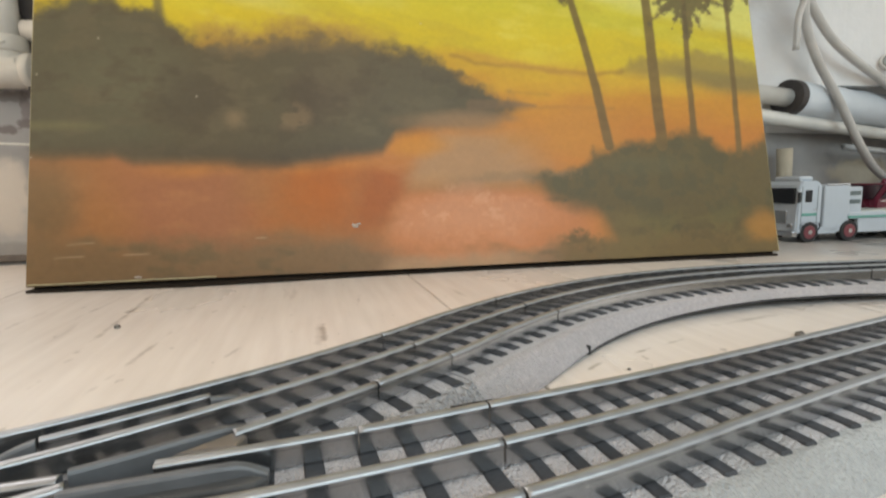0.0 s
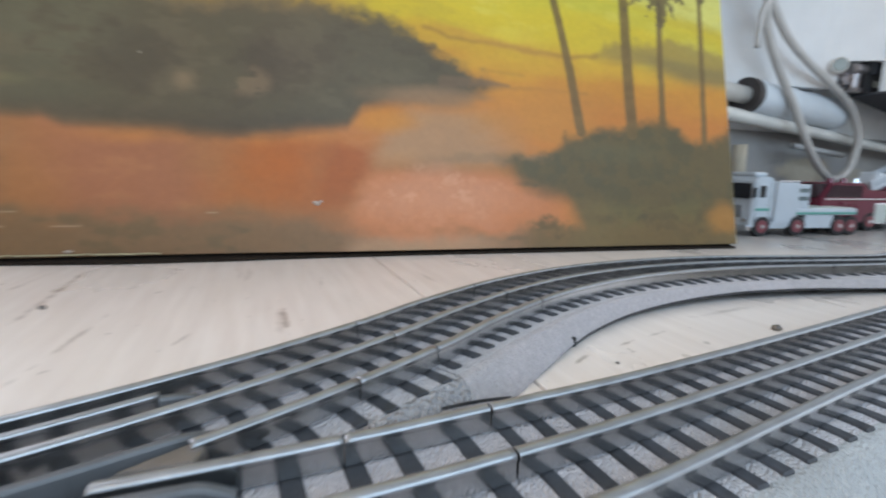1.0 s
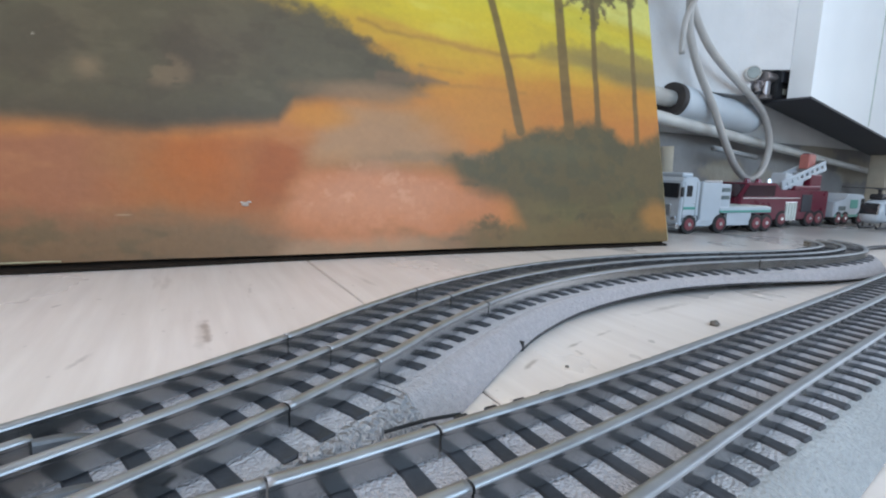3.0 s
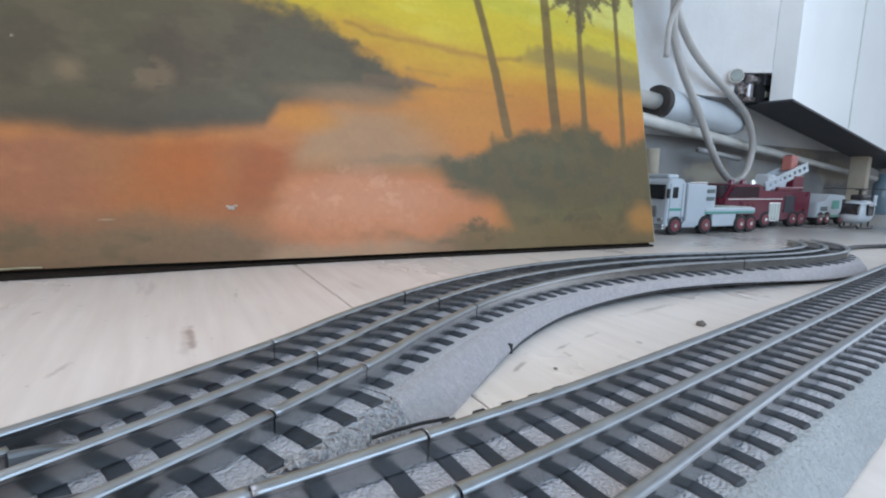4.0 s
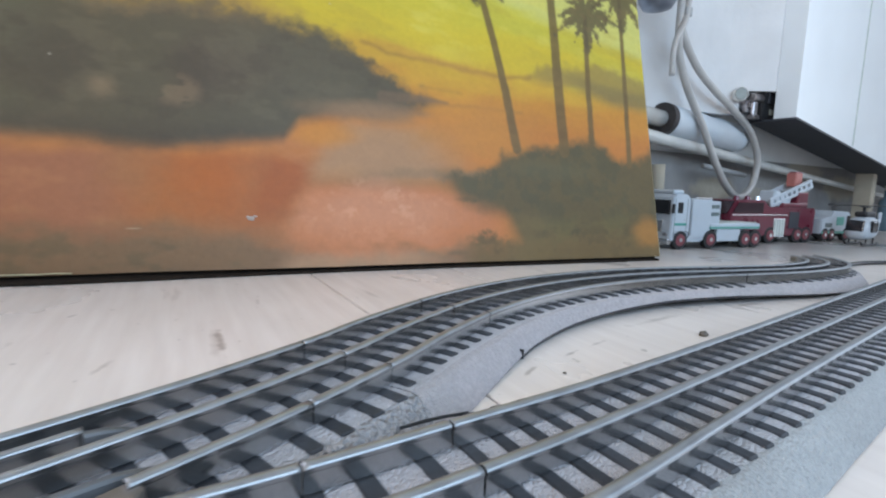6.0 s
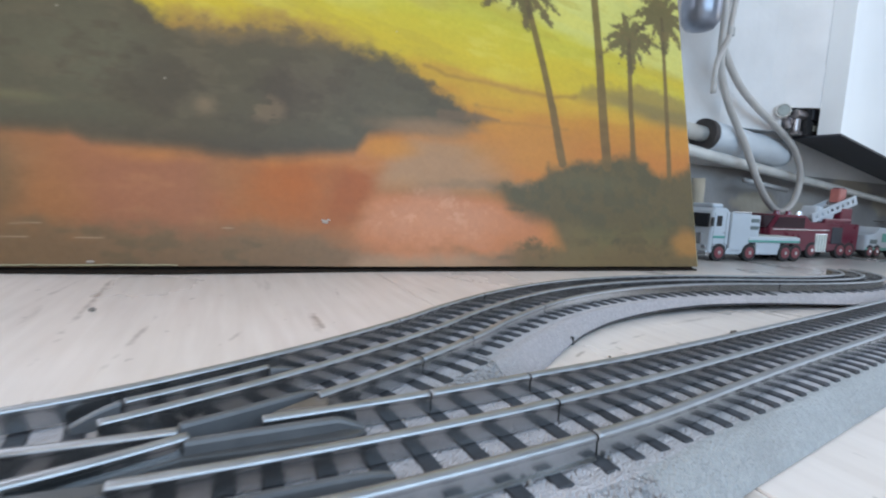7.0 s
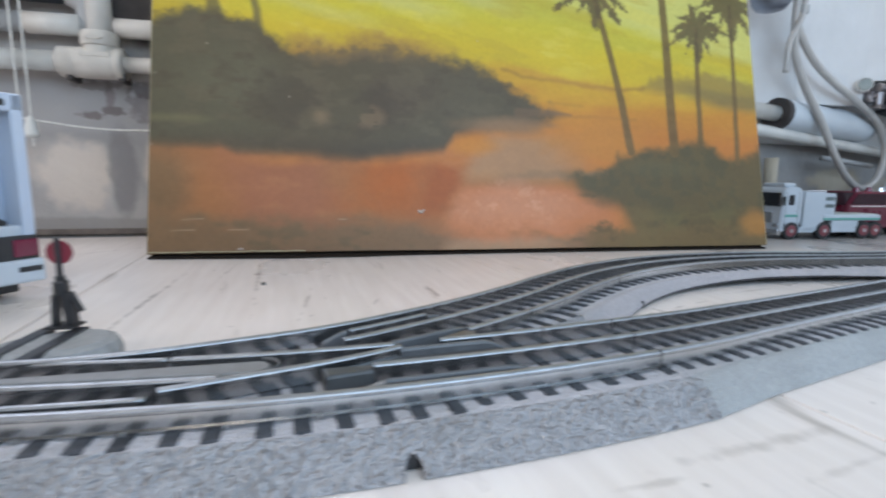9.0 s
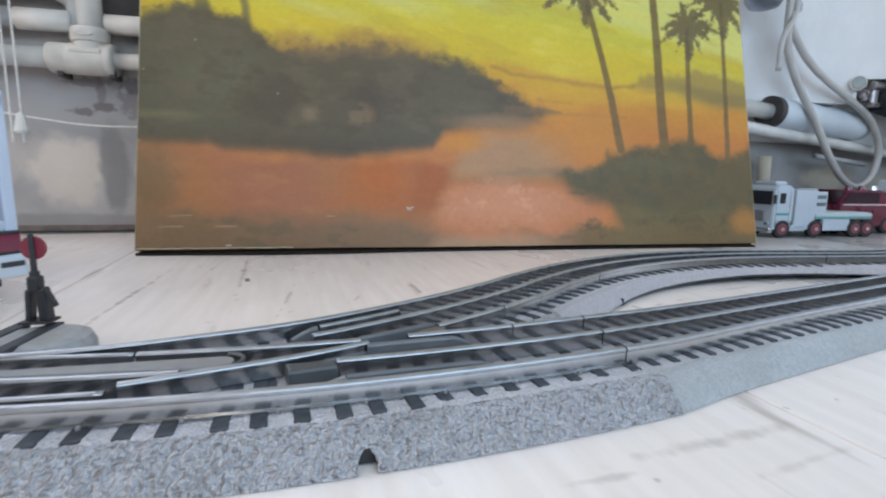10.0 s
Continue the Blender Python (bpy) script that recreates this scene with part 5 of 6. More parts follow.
def make_painting():
    t = thing("painting", Matrix.Translation((-0.2412, 0.3247, 0.0042)) @ Matrix.Rotation(-0.11326, 4, "Z") @ Matrix.Rotation(-0.2320, 4, "X"), "unframed oil painting of a tropical sunset leaning back", "painting")
    nx, ny = 680, 398
    us, vs = np.linspace(0, PW, nx + 1), np.linspace(0, PH, ny + 1)
    U, V = np.meshgrid(us, vs)
    sag = 0.0012 * np.sin(U / PW * 9.0) * np.exp(-V / 0.03) + 0.0016 * (clouds(U, V, 9, 71, 3) - 0.5)
    low = (0.0012 * (clouds(U, V, 14, 81, 3) - 0.5) + 0.0006 * np.exp(-((U - 0.15) / 0.13) ** 2)) * np.exp(-V / 0.02)
    co = np.stack([U, sag, V + low], -1).reshape(-1, 3)
    idx = np.arange((nx + 1) * (ny + 1)).reshape(ny + 1, nx + 1)
    faces = np.stack([idx[:-1, :-1], idx[:-1, 1:], idx[1:, 1:], idx[1:, :-1]], -1).reshape(-1, 4)
    me = bpy.data.meshes.new("canvas")
    me.from_pydata(co.tolist(), [], faces.tolist())
    me.materials.append(OIL)
    c = picture(U, V).reshape(-1, 3)
    at = me.color_attributes.new("paint", "FLOAT_COLOR", "POINT")
    at.data.foreach_set("color", np.concatenate([c, np.ones((len(c), 1))], 1).ravel().astype(np.float32))
    me.polygons.foreach_set("use_smooth", [True] * len(me.polygons))
    ob = new("canvas", me)
    ob.parent = t
    tagged(ob, "painted canvas face")
    for nm, s, p in (("bottom_bar", (PW, 0.016, 0.030), (PW / 2, 0.0105, 0.0155)), ("top_bar", (PW, 0.016, 0.030), (PW / 2, 0.0105, PH - 0.0155)), ("side_bar", (0.030, 0.016, PH - 0.063), (0.0155, 0.0105, PH / 2)), ("side_bar", (0.030, 0.016, PH - 0.063), (PW - 0.0155, 0.0105, PH / 2))):
        part(nm, boxed(s, p, 0.001), CANVAS_EDGE, t)
    for x in (-0.0004, PW + 0.0004):
        part("canvas_fold", boxed((0.0010, 0.018, PH), (x, 0.0096, PH / 2), 0.0003), CREAM_EDGE, t)
    # dark strip drawing the shadow below the canvas
    part("foot_strip", boxed((PW - 0.004, 0.010, 0.0044), (PW / 2, 0.0100, -0.0018), 0.0005), GAP_SHADOW, t, "dark strip put in for the shadow under the lower edge")
    bm = bmesh.new()
    tube(bm, [(0.001 + 0.0045 * k, -0.0006 + 0.0003 * noise.noise(Vector((k * 0.7, 2, 0))), 0.0012 + 0.0006 * noise.noise(Vector((k * 0.5, 5, 0)))) for k in range(30)], 0.0006, 6)
    part("frayed_edge", bm, CREAM_EDGE, t, "pale frayed lower edge")
    # the torn spot and the pale chip on the lower edge
    bm = bmesh.new()
    for k, (dx, dz, s) in enumerate(((0, 0, 0.0022), (-0.0024, 0.0012, 0.0012), (0.0022, 0.0016, 0.0012))):
        vs_ = bmesh.ops.create_icosphere(bm, subdivisions=2, radius=s)["verts"]
        for v in vs_:
            v.co = Vector((v.co.x * 1.2, v.co.y * 0.25, v.co.z * 0.7)) * (1 + 0.5 * noise.noise(v.co * 700))
            v.co += Vector((0.2385 + dx, -0.0011, 0.0366 + dz))
    part("torn_flap", bm, PAPER, t, "pale torn flap of canvas")
    bm = bmesh.new()
    vs_ = bmesh.ops.create_icosphere(bm, subdivisions=2, radius=0.0022)["verts"]
    for v in vs_:
        v.co = Vector((v.co.x * 1.3, v.co.y * 0.3, v.co.z * 0.5)) + Vector((0.0760, -0.0009, 0.0035))
    part("flaked_spot", bm, PAPER, t, "pale flaked chip on the lower edge")


make_painting()

# a dark strip along the foot of the painting, put in for its shadow gap
strip = thing("gap_shadow_strip", Matrix.Translation((-0.2412, 0.3247, 0)) @ Matrix.Rotation(-0.11326, 4, "Z"), "thin dark strip put in for the shadow gap under the painting", "strip")
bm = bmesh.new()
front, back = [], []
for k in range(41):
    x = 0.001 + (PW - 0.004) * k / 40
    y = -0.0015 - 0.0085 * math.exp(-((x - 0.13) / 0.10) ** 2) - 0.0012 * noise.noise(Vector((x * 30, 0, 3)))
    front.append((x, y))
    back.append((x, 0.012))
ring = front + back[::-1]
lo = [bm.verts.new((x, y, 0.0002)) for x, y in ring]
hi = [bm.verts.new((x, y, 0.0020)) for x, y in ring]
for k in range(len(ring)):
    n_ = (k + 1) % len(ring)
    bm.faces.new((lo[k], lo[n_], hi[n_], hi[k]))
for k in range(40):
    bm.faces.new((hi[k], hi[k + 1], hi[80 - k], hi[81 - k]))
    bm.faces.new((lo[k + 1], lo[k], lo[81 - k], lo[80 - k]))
part("shadow_slab", bm, GAP_SHADOW, strip)


# ---- pipes, hoses and fittings on the wall ----


def on_east(x, z, out=0.0):
    """A place in the plane of the pipes on the east part of the wall; out: metres towards the room."""
    return Vector((x + 0.0698 * out, 0.40 + 0.0699 * (x - 0.47) - out, z))


def on_west(x, z, out=0.0):
    return Vector((x - 0.0698 * out, 0.50 - 0.0699 * (x + 0.29) - out, z))


def sag(points, r, seg=12):
    bm = bmesh.new()
    tube(bm, smooth_path(points, 0.004), r, seg)
    return bm


def pipe_ring(bm, a, b, r0, r1, seg=28):
    """A sleeve from a to b with a round edge."""
    a, b = Vector(a), Vector(b)
    tube(bm, [a, a.lerp(b, 0.04), a.lerp(b, 0.12), a.lerp(b, 0.88), a.lerp(b, 0.96), b], lambda t: r1 if t in (0.0, 1.0) else (r0 * 0.97 if t < 0.3 or t > 0.7 else r0), seg)


# east: insulated pipe, thin drain pipe, hoses
ins = thing("insulated_pipe", Matrix.Translation((0, 0, 0)), "white wrapped insulated pipe with an open dark end", "pipe")
bm = bmesh.new()
a, b = on_east(0.553, 0.1685, -0.006), on_east(0.752, 0.1555, -0.006)
pts = [a.lerp(b, k / 16) for k in range(17)]
tube(bm, pts, lambda t: 0.0215 * (1 + 0.035 * math.sin(t * 21)) * (0.9 if t > 0.97 else 1), 28)
part("jacket", bm, INSULATION, ins, "white wrapped jacket", smooth=True)
bm = bmesh.new()
tube(bm, [a - (b - a).normalized() * 0.004, a - (b - a).normalized() * 0.001, a + (b - a).normalized() * 0.006], 0.0222, 28)
part("end_ring", bm, DARK_RUBBER, ins, "brown worn end ring")
bm = bmesh.new()
tube(bm, [on_east(0.30, 0.1850, -0.006), a - (b - a).normalized() * 0.003], 0.0110, 20)
part("inner_pipe", bm, PIPE_WHITE, ins, "bare white pipe", smooth=True)

drain = thing("drain_pipe", Matrix.Translation((0, 0, 0)), "thin white painted pipe sloping along the wall", "pipe")
bm = bmesh.new()
tube(bm, [on_east(x, 0.1424 - 0.0826 * (x - 0.5306), -0.004) for x in (0.28, 0.39, 0.50, 0.61, 0.72, 0.83, 0.94, 1.05, 1.16, 1.27, 1.38, 1.5)], lambda t: 0.0104 - 0.0052 * min(1.0, t * 1.5), 18)
part("pipe", bm, PIPE_WHITE, drain, smooth=True)
bm = bmesh.new()
tube(bm, [on_east(0.5535, 0.030, -0.006), on_east(0.5535, 0.075, -0.006), on_east(0.552, 0.106, -0.006)], 0.0088, 16)
part("drop_leg", bm, CREAM_POST, drain, "cream painted leg under the pipe", smooth=True)

thin = thing("conduit", Matrix.Translation((0, 0, 0)), "thin pale conduit clipped under the drain pipe", "pipe")
bm = bmesh.new()
tube(bm, [on_east(x, 0.1185 - 0.0826 * (x - 0.5306), -0.002) for x in (0.655, 0.70, 0.775)], 0.0038, 12)
part("tube", bm, PIPE_GREY, thin, smooth=True)

hose = thing("hose", Matrix.Translation((0, 0, 0)), "limp ivory hose hanging in a loop before the pipes", "hose")
loop = [(0.520, 0.46), (0.524, 0.38), (0.527, 0.310), (0.530, 0.280), (0.539, 0.248), (0.5645, 0.2075), (0.6076, 0.1576), (0.6418, 0.1108), (0.6754, 0.0778), (0.7157, 0.0629), (0.7523, 0.0769), (0.7685, 0.1072), (0.7607, 0.1341), (0.7295, 0.1631), (0.6831, 0.1847), (0.616, 0.2138), (0.5764, 0.2391), (0.5443, 0.2741), (0.534, 0.300), (0.537, 0.39), (0.541, 0.47)]
part("tube", sag([on_east(x, z, 0.022 + 0.003 * math.sin(i)) for i, (x, z) in enumerate(loop)], 0.0050, 12), HOSE, hose, smooth=True)
hose2 = thing("hose", Matrix.Translation((0, 0, 0)), "short greyish hose end hanging beside the loop", "hose")
part("tube", sag([on_east(x, z, 0.030) for x, z in ((0.548, 0.47), (0.541, 0.37), (0.534, 0.310), (0.5298, 0.2857), (0.5126, 0.2545), (0.5110, 0.2118))], 0.0036, 10), HOSE, hose2, smooth=True)
bm = bmesh.new()
box(bm, (0.012, 0.010, 0.012), on_east(0.534, 0.298, 0.028), 0.002)
part("clip", bm, PIPE_GREY, hose2, "small grey hose clip")

meter = thing("meter", Matrix.Translation(on_east(0.484, 0.316, 0.02)), "round dark steel vessel fixed to the wall", "vessel")
bm = bmesh.new()
tube(bm, [(0, 0, 0.09), (0, 0, 0.0), (0, 0, -0.014), (0, 0, -0.022), (0, 0, -0.025)], lambda t: (0.0245, 0.0245, 0.0228, 0.0170, 0.007)[round(t * 4)], 28)
part("body", bm, VESSEL_STEEL, meter, smooth=True)

valve = thing("valve", Matrix.Translation((0.7378, 0.3359, 0.0)) @ Matrix.Rotation(radians(4), 4, "Z") @ pose(-0.050, 0.0555, 0.2128) @ Matrix.Scale(0.82, 4), "small round white valve with a grey face", "valve")
bm = bmesh.new()
m = Matrix.Rotation(radians(-46), 4, "Z") @ Matrix.Rotation(radians(90), 4, "X")
cyl(bm, 0.0125, 0.012, m, 32, bevel=0.001)
part("ring", bm, PIPE_WHITE, valve)
bm = bmesh.new()
cyl(bm, 0.0108, 0.0130, m, 32, bevel=0.0004)
part("rim", bm, STEEL_DULL, valve, "dark metal rim")
bm = bmesh.new()
cyl(bm, 0.0094, 0.0140, m, 32, bevel=0.0004)
part("face", bm, GAUGE_FACE, valve, "dim grey glass face")
bm = bmesh.new()
tube(bm, [(0.010, 0.005, -0.006), (0.020, 0.006, -0.014), (0.026, 0.004, -0.022), (0.025, 0.002, -0.030)], 0.0075, 14)
cyl(bm, 0.0095, 0.008, pose(0.026, 0.002, -0.016, 0, 90, 0), 16, bevel=0.001)
part("stem", bm, BRASS, valve, "tarnished brass stem")

unit = thing("control_box", Matrix.Translation((0.7290, 0.3865, 0.1795)) @ Matrix.Rotation(radians(4), 4, "Z") @ Matrix.Diagonal((1.3, 1, 1, 1)), "small black control box with brass fittings at its side", "box")
bm = bmesh.new()
prism(bm, [(-0.004, 0.0), (0.024, 0.0), (0.024, 0.056), (0.006, 0.054), (0.002, 0.047), (-0.004, 0.044)], -0.010, 0.012)
bmesh.ops.bevel(bm, geom=list(bm.edges), offset=0.0012, segments=2, affect="EDGES")
part("housing", bm, BLACK_PLASTIC, unit)
bm = bmesh.new()
cyl(bm, 0.0065, 0.020, pose(-0.011, -0.004, 0.030, 0, 90, 0), 18, bevel=0.0012)
cyl(bm, 0.0050, 0.026, pose(-0.012, -0.002, 0.016), 16, bevel=0.001)
box(bm, (0.012, 0.012, 0.006), (-0.012, -0.002, 0.003), 0.001)
part("gland", bm, BRASS, unit, "tarnished brass fittings")
part("cover", boxed((0.016, 0.003, 0.020), (0.012, -0.0112, 0.034), 0.0008), DARK_UNDER, unit)
part("tag", boxed((0.007, 0.001, 0.008), (0.014, -0.0107, 0.012), 0.0), PLATE_PALE, unit, "small pale tag")

# the white cabinet with its dark underside
cab = thing("wall_cabinet", Matrix.Translation((0.7378, 0.3359, 0.0)) @ Matrix.Rotation(radians(4), 4, "Z"), "white enamelled wall cabinet with a dark open underside", "cabinet")
bm = bmesh.new()
prism(bm, [(0.0, 0.1785), (0.62, 0.0865), (0.62, 0.95), (0.0, 0.95)], 0.0, 0.0300)
part("body", bm, CABINET_WHITE, cab)
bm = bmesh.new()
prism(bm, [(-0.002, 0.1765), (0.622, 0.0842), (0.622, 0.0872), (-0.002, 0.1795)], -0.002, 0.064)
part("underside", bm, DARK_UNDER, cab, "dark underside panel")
part("seam_strip", boxed((0.0013, 0.0016, 0.796), (0.205, -0.0006, 0.550), 0.0), PLATE_PALE, cab)

# whitewashed boxing between the cabinet and the wall, sloping back to the wall on one side
bm = bmesh.new()
for plan, foot in (([(0.60, 0.0304), (-0.002, 0.0304), (-0.020, 0.0440), (-0.042, 0.0600), (-0.042, 0.1250), (0.60, 0.1250)], 0.2195),
                   ([(-0.042, 0.0600), (-0.062, 0.0700), (-0.100, 0.0790), (-0.150, 0.0870), (-0.230, 0.1200), (-0.230, 0.1250), (-0.042, 0.1250)], 0.1850)):
    lo = [bm.verts.new((x, y, foot)) for x, y in plan]
    hi = [bm.verts.new((x, y, 0.95)) for x, y in plan]
    bm.faces.new(lo)
    bm.faces.new(hi[::-1])
    for i in range(len(plan)):
        bm.faces.new((lo[i - 1], lo[i], hi[i], hi[i - 1]))
bmesh.ops.recalc_face_normals(bm, faces=bm.faces)
boxing = solid("wall_boxing", bm, BOXING_PAINT)
boxing.matrix_world = Matrix.Translation((0.7378, 0.3359, 0.0)) @ Matrix.Rotation(radians(4), 4, "Z")
tagged(boxing, "whitewashed plaster boxing behind the white cabinet", "wall", kind="structure")

# a stud behind, jars on the far sill
post = thing("wooden_post", pose(1.16, 0.412, 0, 0, 0, 4), "cream painted wooden post beyond the toys", "post")
part("shaft", boxed((0.018, 0.03, 0.118), (0, 0, 0.059), 0.002), CREAM_POST, post)
jar = thing("jar", pose(1.25, 0.40, 0), "blue-grey glass jar standing on the table", "jar")
bm = bmesh.new()
tube(bm, [(0, 0, 0), (0, 0, 0.004), (0, 0, 0.06), (0, 0, 0.07), (0, 0, 0.085)], lambda t: (0.018, 0.020, 0.020, 0.013, 0.013)[round(t * 4)], 20)
part("glass", bm, GLASS_JAR, jar, smooth=True)
bm = bmesh.new()
cyl(bm, 0.014, 0.012, pose(0, 0, 0.088), 20, bevel=0.001)
part("lid", bm, CHROME, jar)

# west: two horizontal pipes, the tee and its riser
low = thing("water_pipe", Matrix.Translation((0, 0, 0)), "white painted water pipe with a tee and riser", "pipe")
bm = bmesh.new()
tube(bm, [on_west(x, 0.1918) for x in (-1.55, -0.8, -0.348)], 0.0108, 20)
tube(bm, [on_west(x, 0.1918) for x in (-0.296, -0.2, -0.07)], 0.0086, 20)
part("run", bm, PIPE_WHITE, low, smooth=True)
bm = bmesh.new()
pipe_ring(bm, on_west(-0.3570, 0.1918), on_west(-0.3370, 0.1918), 0.0160, 0.0142)
pipe_ring(bm, on_west(-0.3385, 0.1918), on_west(-0.3000, 0.1918), 0.0166, 0.0158)
pipe_ring(bm, on_west(-0.3010, 0.1918), on_west(-0.2935, 0.1918), 0.0172, 0.0166)
pipe_ring(bm, on_west(-0.3165, 0.196), on_west(-0.3165, 0.2130), 0.0162, 0.0158)
pipe_ring(bm, on_west(-0.3165, 0.2085), on_west(-0.3165, 0.2235), 0.0186, 0.0172)
part("tee", bm, TEE_CREAM, low, "bulky pipe tee with collars", smooth=True)
bm = bmesh.new()
tube(bm, [on_west(-0.3155, 0.2170), on_west(-0.3150, 0.30), on_west(-0.3140, 0.7), on_west(-0.3140, 1.40)], 0.0122, 20)
part("riser", bm, PIPE_WHITE, low, smooth=True)
# moulded band and mark on the front of the tee
part("band", boxed((0.030, 0.0030, 0.0050), on_west(-0.3175, 0.1985, 0.0152), 0.0010, heading(-4)), TEE_CREAM, low)
bm = bmesh.new()
cyl(bm, 0.0045, 0.0030, Matrix.Translation(on_west(-0.3165, 0.2155, 0.0178)) @ Matrix.Rotation(radians(-4), 4, "Z") @ Matrix.Diagonal((2.0, 1, 0.55, 1)) @ Matrix.Rotation(radians(90), 4, "X"), 20, bevel=0.0006)
part("embossed_mark", bm, TEE_CREAM, low)
for x in (-0.347, -0.297):
    bm = bmesh.new()
    box(bm, (0.006, 0.026, 0.010), on_west(x, 0.1770, -0.006), 0.001)
    part("bracket", bm, DARK_RUBBER, low)
up = thing("water_pipe", Matrix.Translation((0, 0, 0)), "greyish white pipe running behind the riser", "pipe")
bm = bmesh.new()
tube(bm, [on_west(x, 0.2310 + 0.004 * max(0, x + 0.30), -0.004) for x in (-1.55, -0.8, -0.372)], 0.0108, 20)
part("run", bm, PIPE_GREY, up, smooth=True)
bm = bmesh.new()
tube(bm, [on_west(x, 0.2310, -0.004) for x in (-0.386, -0.336)], 0.0112, 20)
tube(bm, [on_west(x, 0.2310, -0.004) for x in (-0.301, -0.26, -0.07)], 0.0104, 20)
part("sleeve", bm, PIPE_WHITE, up, "white sleeve", smooth=True)
dark = thing("drain_pipe", Matrix.Translation((0, 0, 0)), "dark blue-grey iron pipe high on the wall", "pipe")
bm = bmesh.new()
tube(bm, [on_west(x, 0.2720, -0.006) for x in (-1.55, -0.8, -0.348)], 0.0190, 22)
part("run", bm, DARK_UNDER, dark, smooth=True)
bm = bmesh.new()
tube(bm, [on_west(-0.352, 0.268, -0.006), on_west(-0.332, 0.256, -0.010), on_west(-0.328, 0.236, -0.012), on_west(-0.330, 0.215, -0.014)], 0.0125, 18)
part("elbow", bm, PIPE_GREY, dark, smooth=True)
flange = thing("wall_flange", Matrix.Translation((0, 0, 0)), "dark round collar on the wall behind the riser", "flange")
bm = bmesh.new()
cyl(bm, 0.026, 0.008, Matrix.Translation(on_west(-0.287, 0.262, -0.0195)) @ Matrix.Rotation(radians(-4), 4, "Z") @ Matrix.Rotation(radians(90), 4, "X"), 32, bevel=0.002)
part("collar", bm, DARK_RUBBER, flange)

cord = thing("pull_cord", Matrix.Translation((0, 0, 0)), "two thin white cords with a small tassel", "cord")
for x, end in ((-0.3895, 0.100), (-0.3795, 0.100)):
    bm = bmesh.new()
    tube(bm, [on_west(x + 0.001 * math.sin(z * 9), z, 0.022) for z in (1.40, 1.0, 0.7, 0.45, 0.30, 0.2, end)], 0.0010, 8)
    part("strand", bm, CORD, cord)
bm = bmesh.new()
tube(bm, [on_west(-0.3795, z, 0.022) for z in (0.131, 0.127, 0.112, 0.1095)], lambda t: (0.002, 0.0042, 0.0072, 0.006)[round(t * 3)], 10)
part("tassel", bm, CORD, cord)
wire = thing("wire", Matrix.Translation((0, 0, 0)), "thin pale wire sagging along the wall", "wire")
bm = bmesh.new()
tube(bm, smooth_path([on_west(x, z, 0.004) for x, z in ((-0.62, 0.140), (-0.45, 0.136), (-0.378, 0.1275), (-0.340, 0.1225), (-0.305, 0.1205), (-0.273, 0.1210), (-0.10, 0.125))], 0.006), 0.0011, 8)
part("strand", bm, CORD, wire, smooth=True)
# ceiling lamp that carries the bulb, out of sight above
lamp = thing("ceiling_lamp", Matrix.Translation((-0.40, -0.40, 1.12)), "white enamel pendant lamp with a bare bulb", "lamp")
bm = bmesh.new()
tube(bm, [(0, 0, 0.33), (0, 0, 0.16)], 0.004, 8)
part("flex", bm, BLACK_PLASTIC, lamp)
bm = bmesh.new()
tube(bm, [(0, 0, 0.16), (0, 0, 0.13), (0, 0, 0.09), (0, 0, 0.06)], lambda t: (0.02, 0.03, 0.09, 0.14)[round(t * 3)], 28, cap=False)
part("shade", bm, SHADE_METAL, lamp)

# black lead lying on the boards beyond the end of the branch
lead_wire = thing("power_lead", Matrix.Translation((0, 0, 0)), "thin black lead lying on the boards", "cable")
bm = bmesh.new()
tube(bm, smooth_path([(0.500, 0.152, 0.0022), (0.524, 0.1625, 0.0022), (0.553, 0.1655, 0.0022), (0.582, 0.161, 0.0022), (0.625, 0.149, 0.0022), (0.690, 0.140, 0.0022)], 0.004), 0.0020, 8)
part("wire", bm, BLACK_PLASTIC, lead_wire)


# ---- toy vehicles ----


def wheel(parent, x, y, r, w=0.007, rim=RED_RIM):
    bm = bmesh.new()
    cyl(bm, r, w, pose(0, 0, 0, 90, 0, 0), 24, bevel=0.001)
    tyre = part("wheel", bm, TYRE, parent)
    tyre.location = (x, y, r)
    bm = bmesh.new()
    cyl(bm, r * 0.64, w + 0.0012, pose(0, 0, 0, 90, 0, 0), 20, bevel=0.0006)
    part("rim", bm, rim, tyre, "red wheel rim" if rim == RED_RIM else "")
    bm = bmesh.new()
    cyl(bm, r * 0.22, w + 0.0026, pose(0, 0, 0, 90, 0, 0), 10)
    part("hub", bm, CHROME, tyre)
    return tyre


def block(parent, name, x0, x1, y0, y1, z0, z1, mat_, bevel=0.0012, label=""):
    return part(name, boxed((x1 - x0, y1 - y0, z1 - z0), ((x0 + x1) / 2, (y0 + y1) / 2, (z0 + z1) / 2), bevel), mat_, parent, label)


# white flatbed lorry, its cab towards the painting
T1 = thing("toy_truck", pose(0.4575, 0.3122, 0, 0, 0, -6), "white toy flatbed truck with teal stripes and red wheels", "toy truck", "toy vehicles along the wall")
W1 = 0.046
block(T1, "chassis", 0.004, 0.150, 0.006, W1 - 0.006, 0.0075, 0.0135, BLACK_PLASTIC, 0.0006)
bm = bmesh.new()
prism(bm, [(0.0, 0.010), (0.030, 0.010), (0.030, 0.060), (0.024, 0.0655), (0.006, 0.0655), (0.0015, 0.060)], 0, W1)
bmesh.ops.bevel(bm, geom=list(bm.edges), offset=0.0012, segments=2, affect="EDGES")
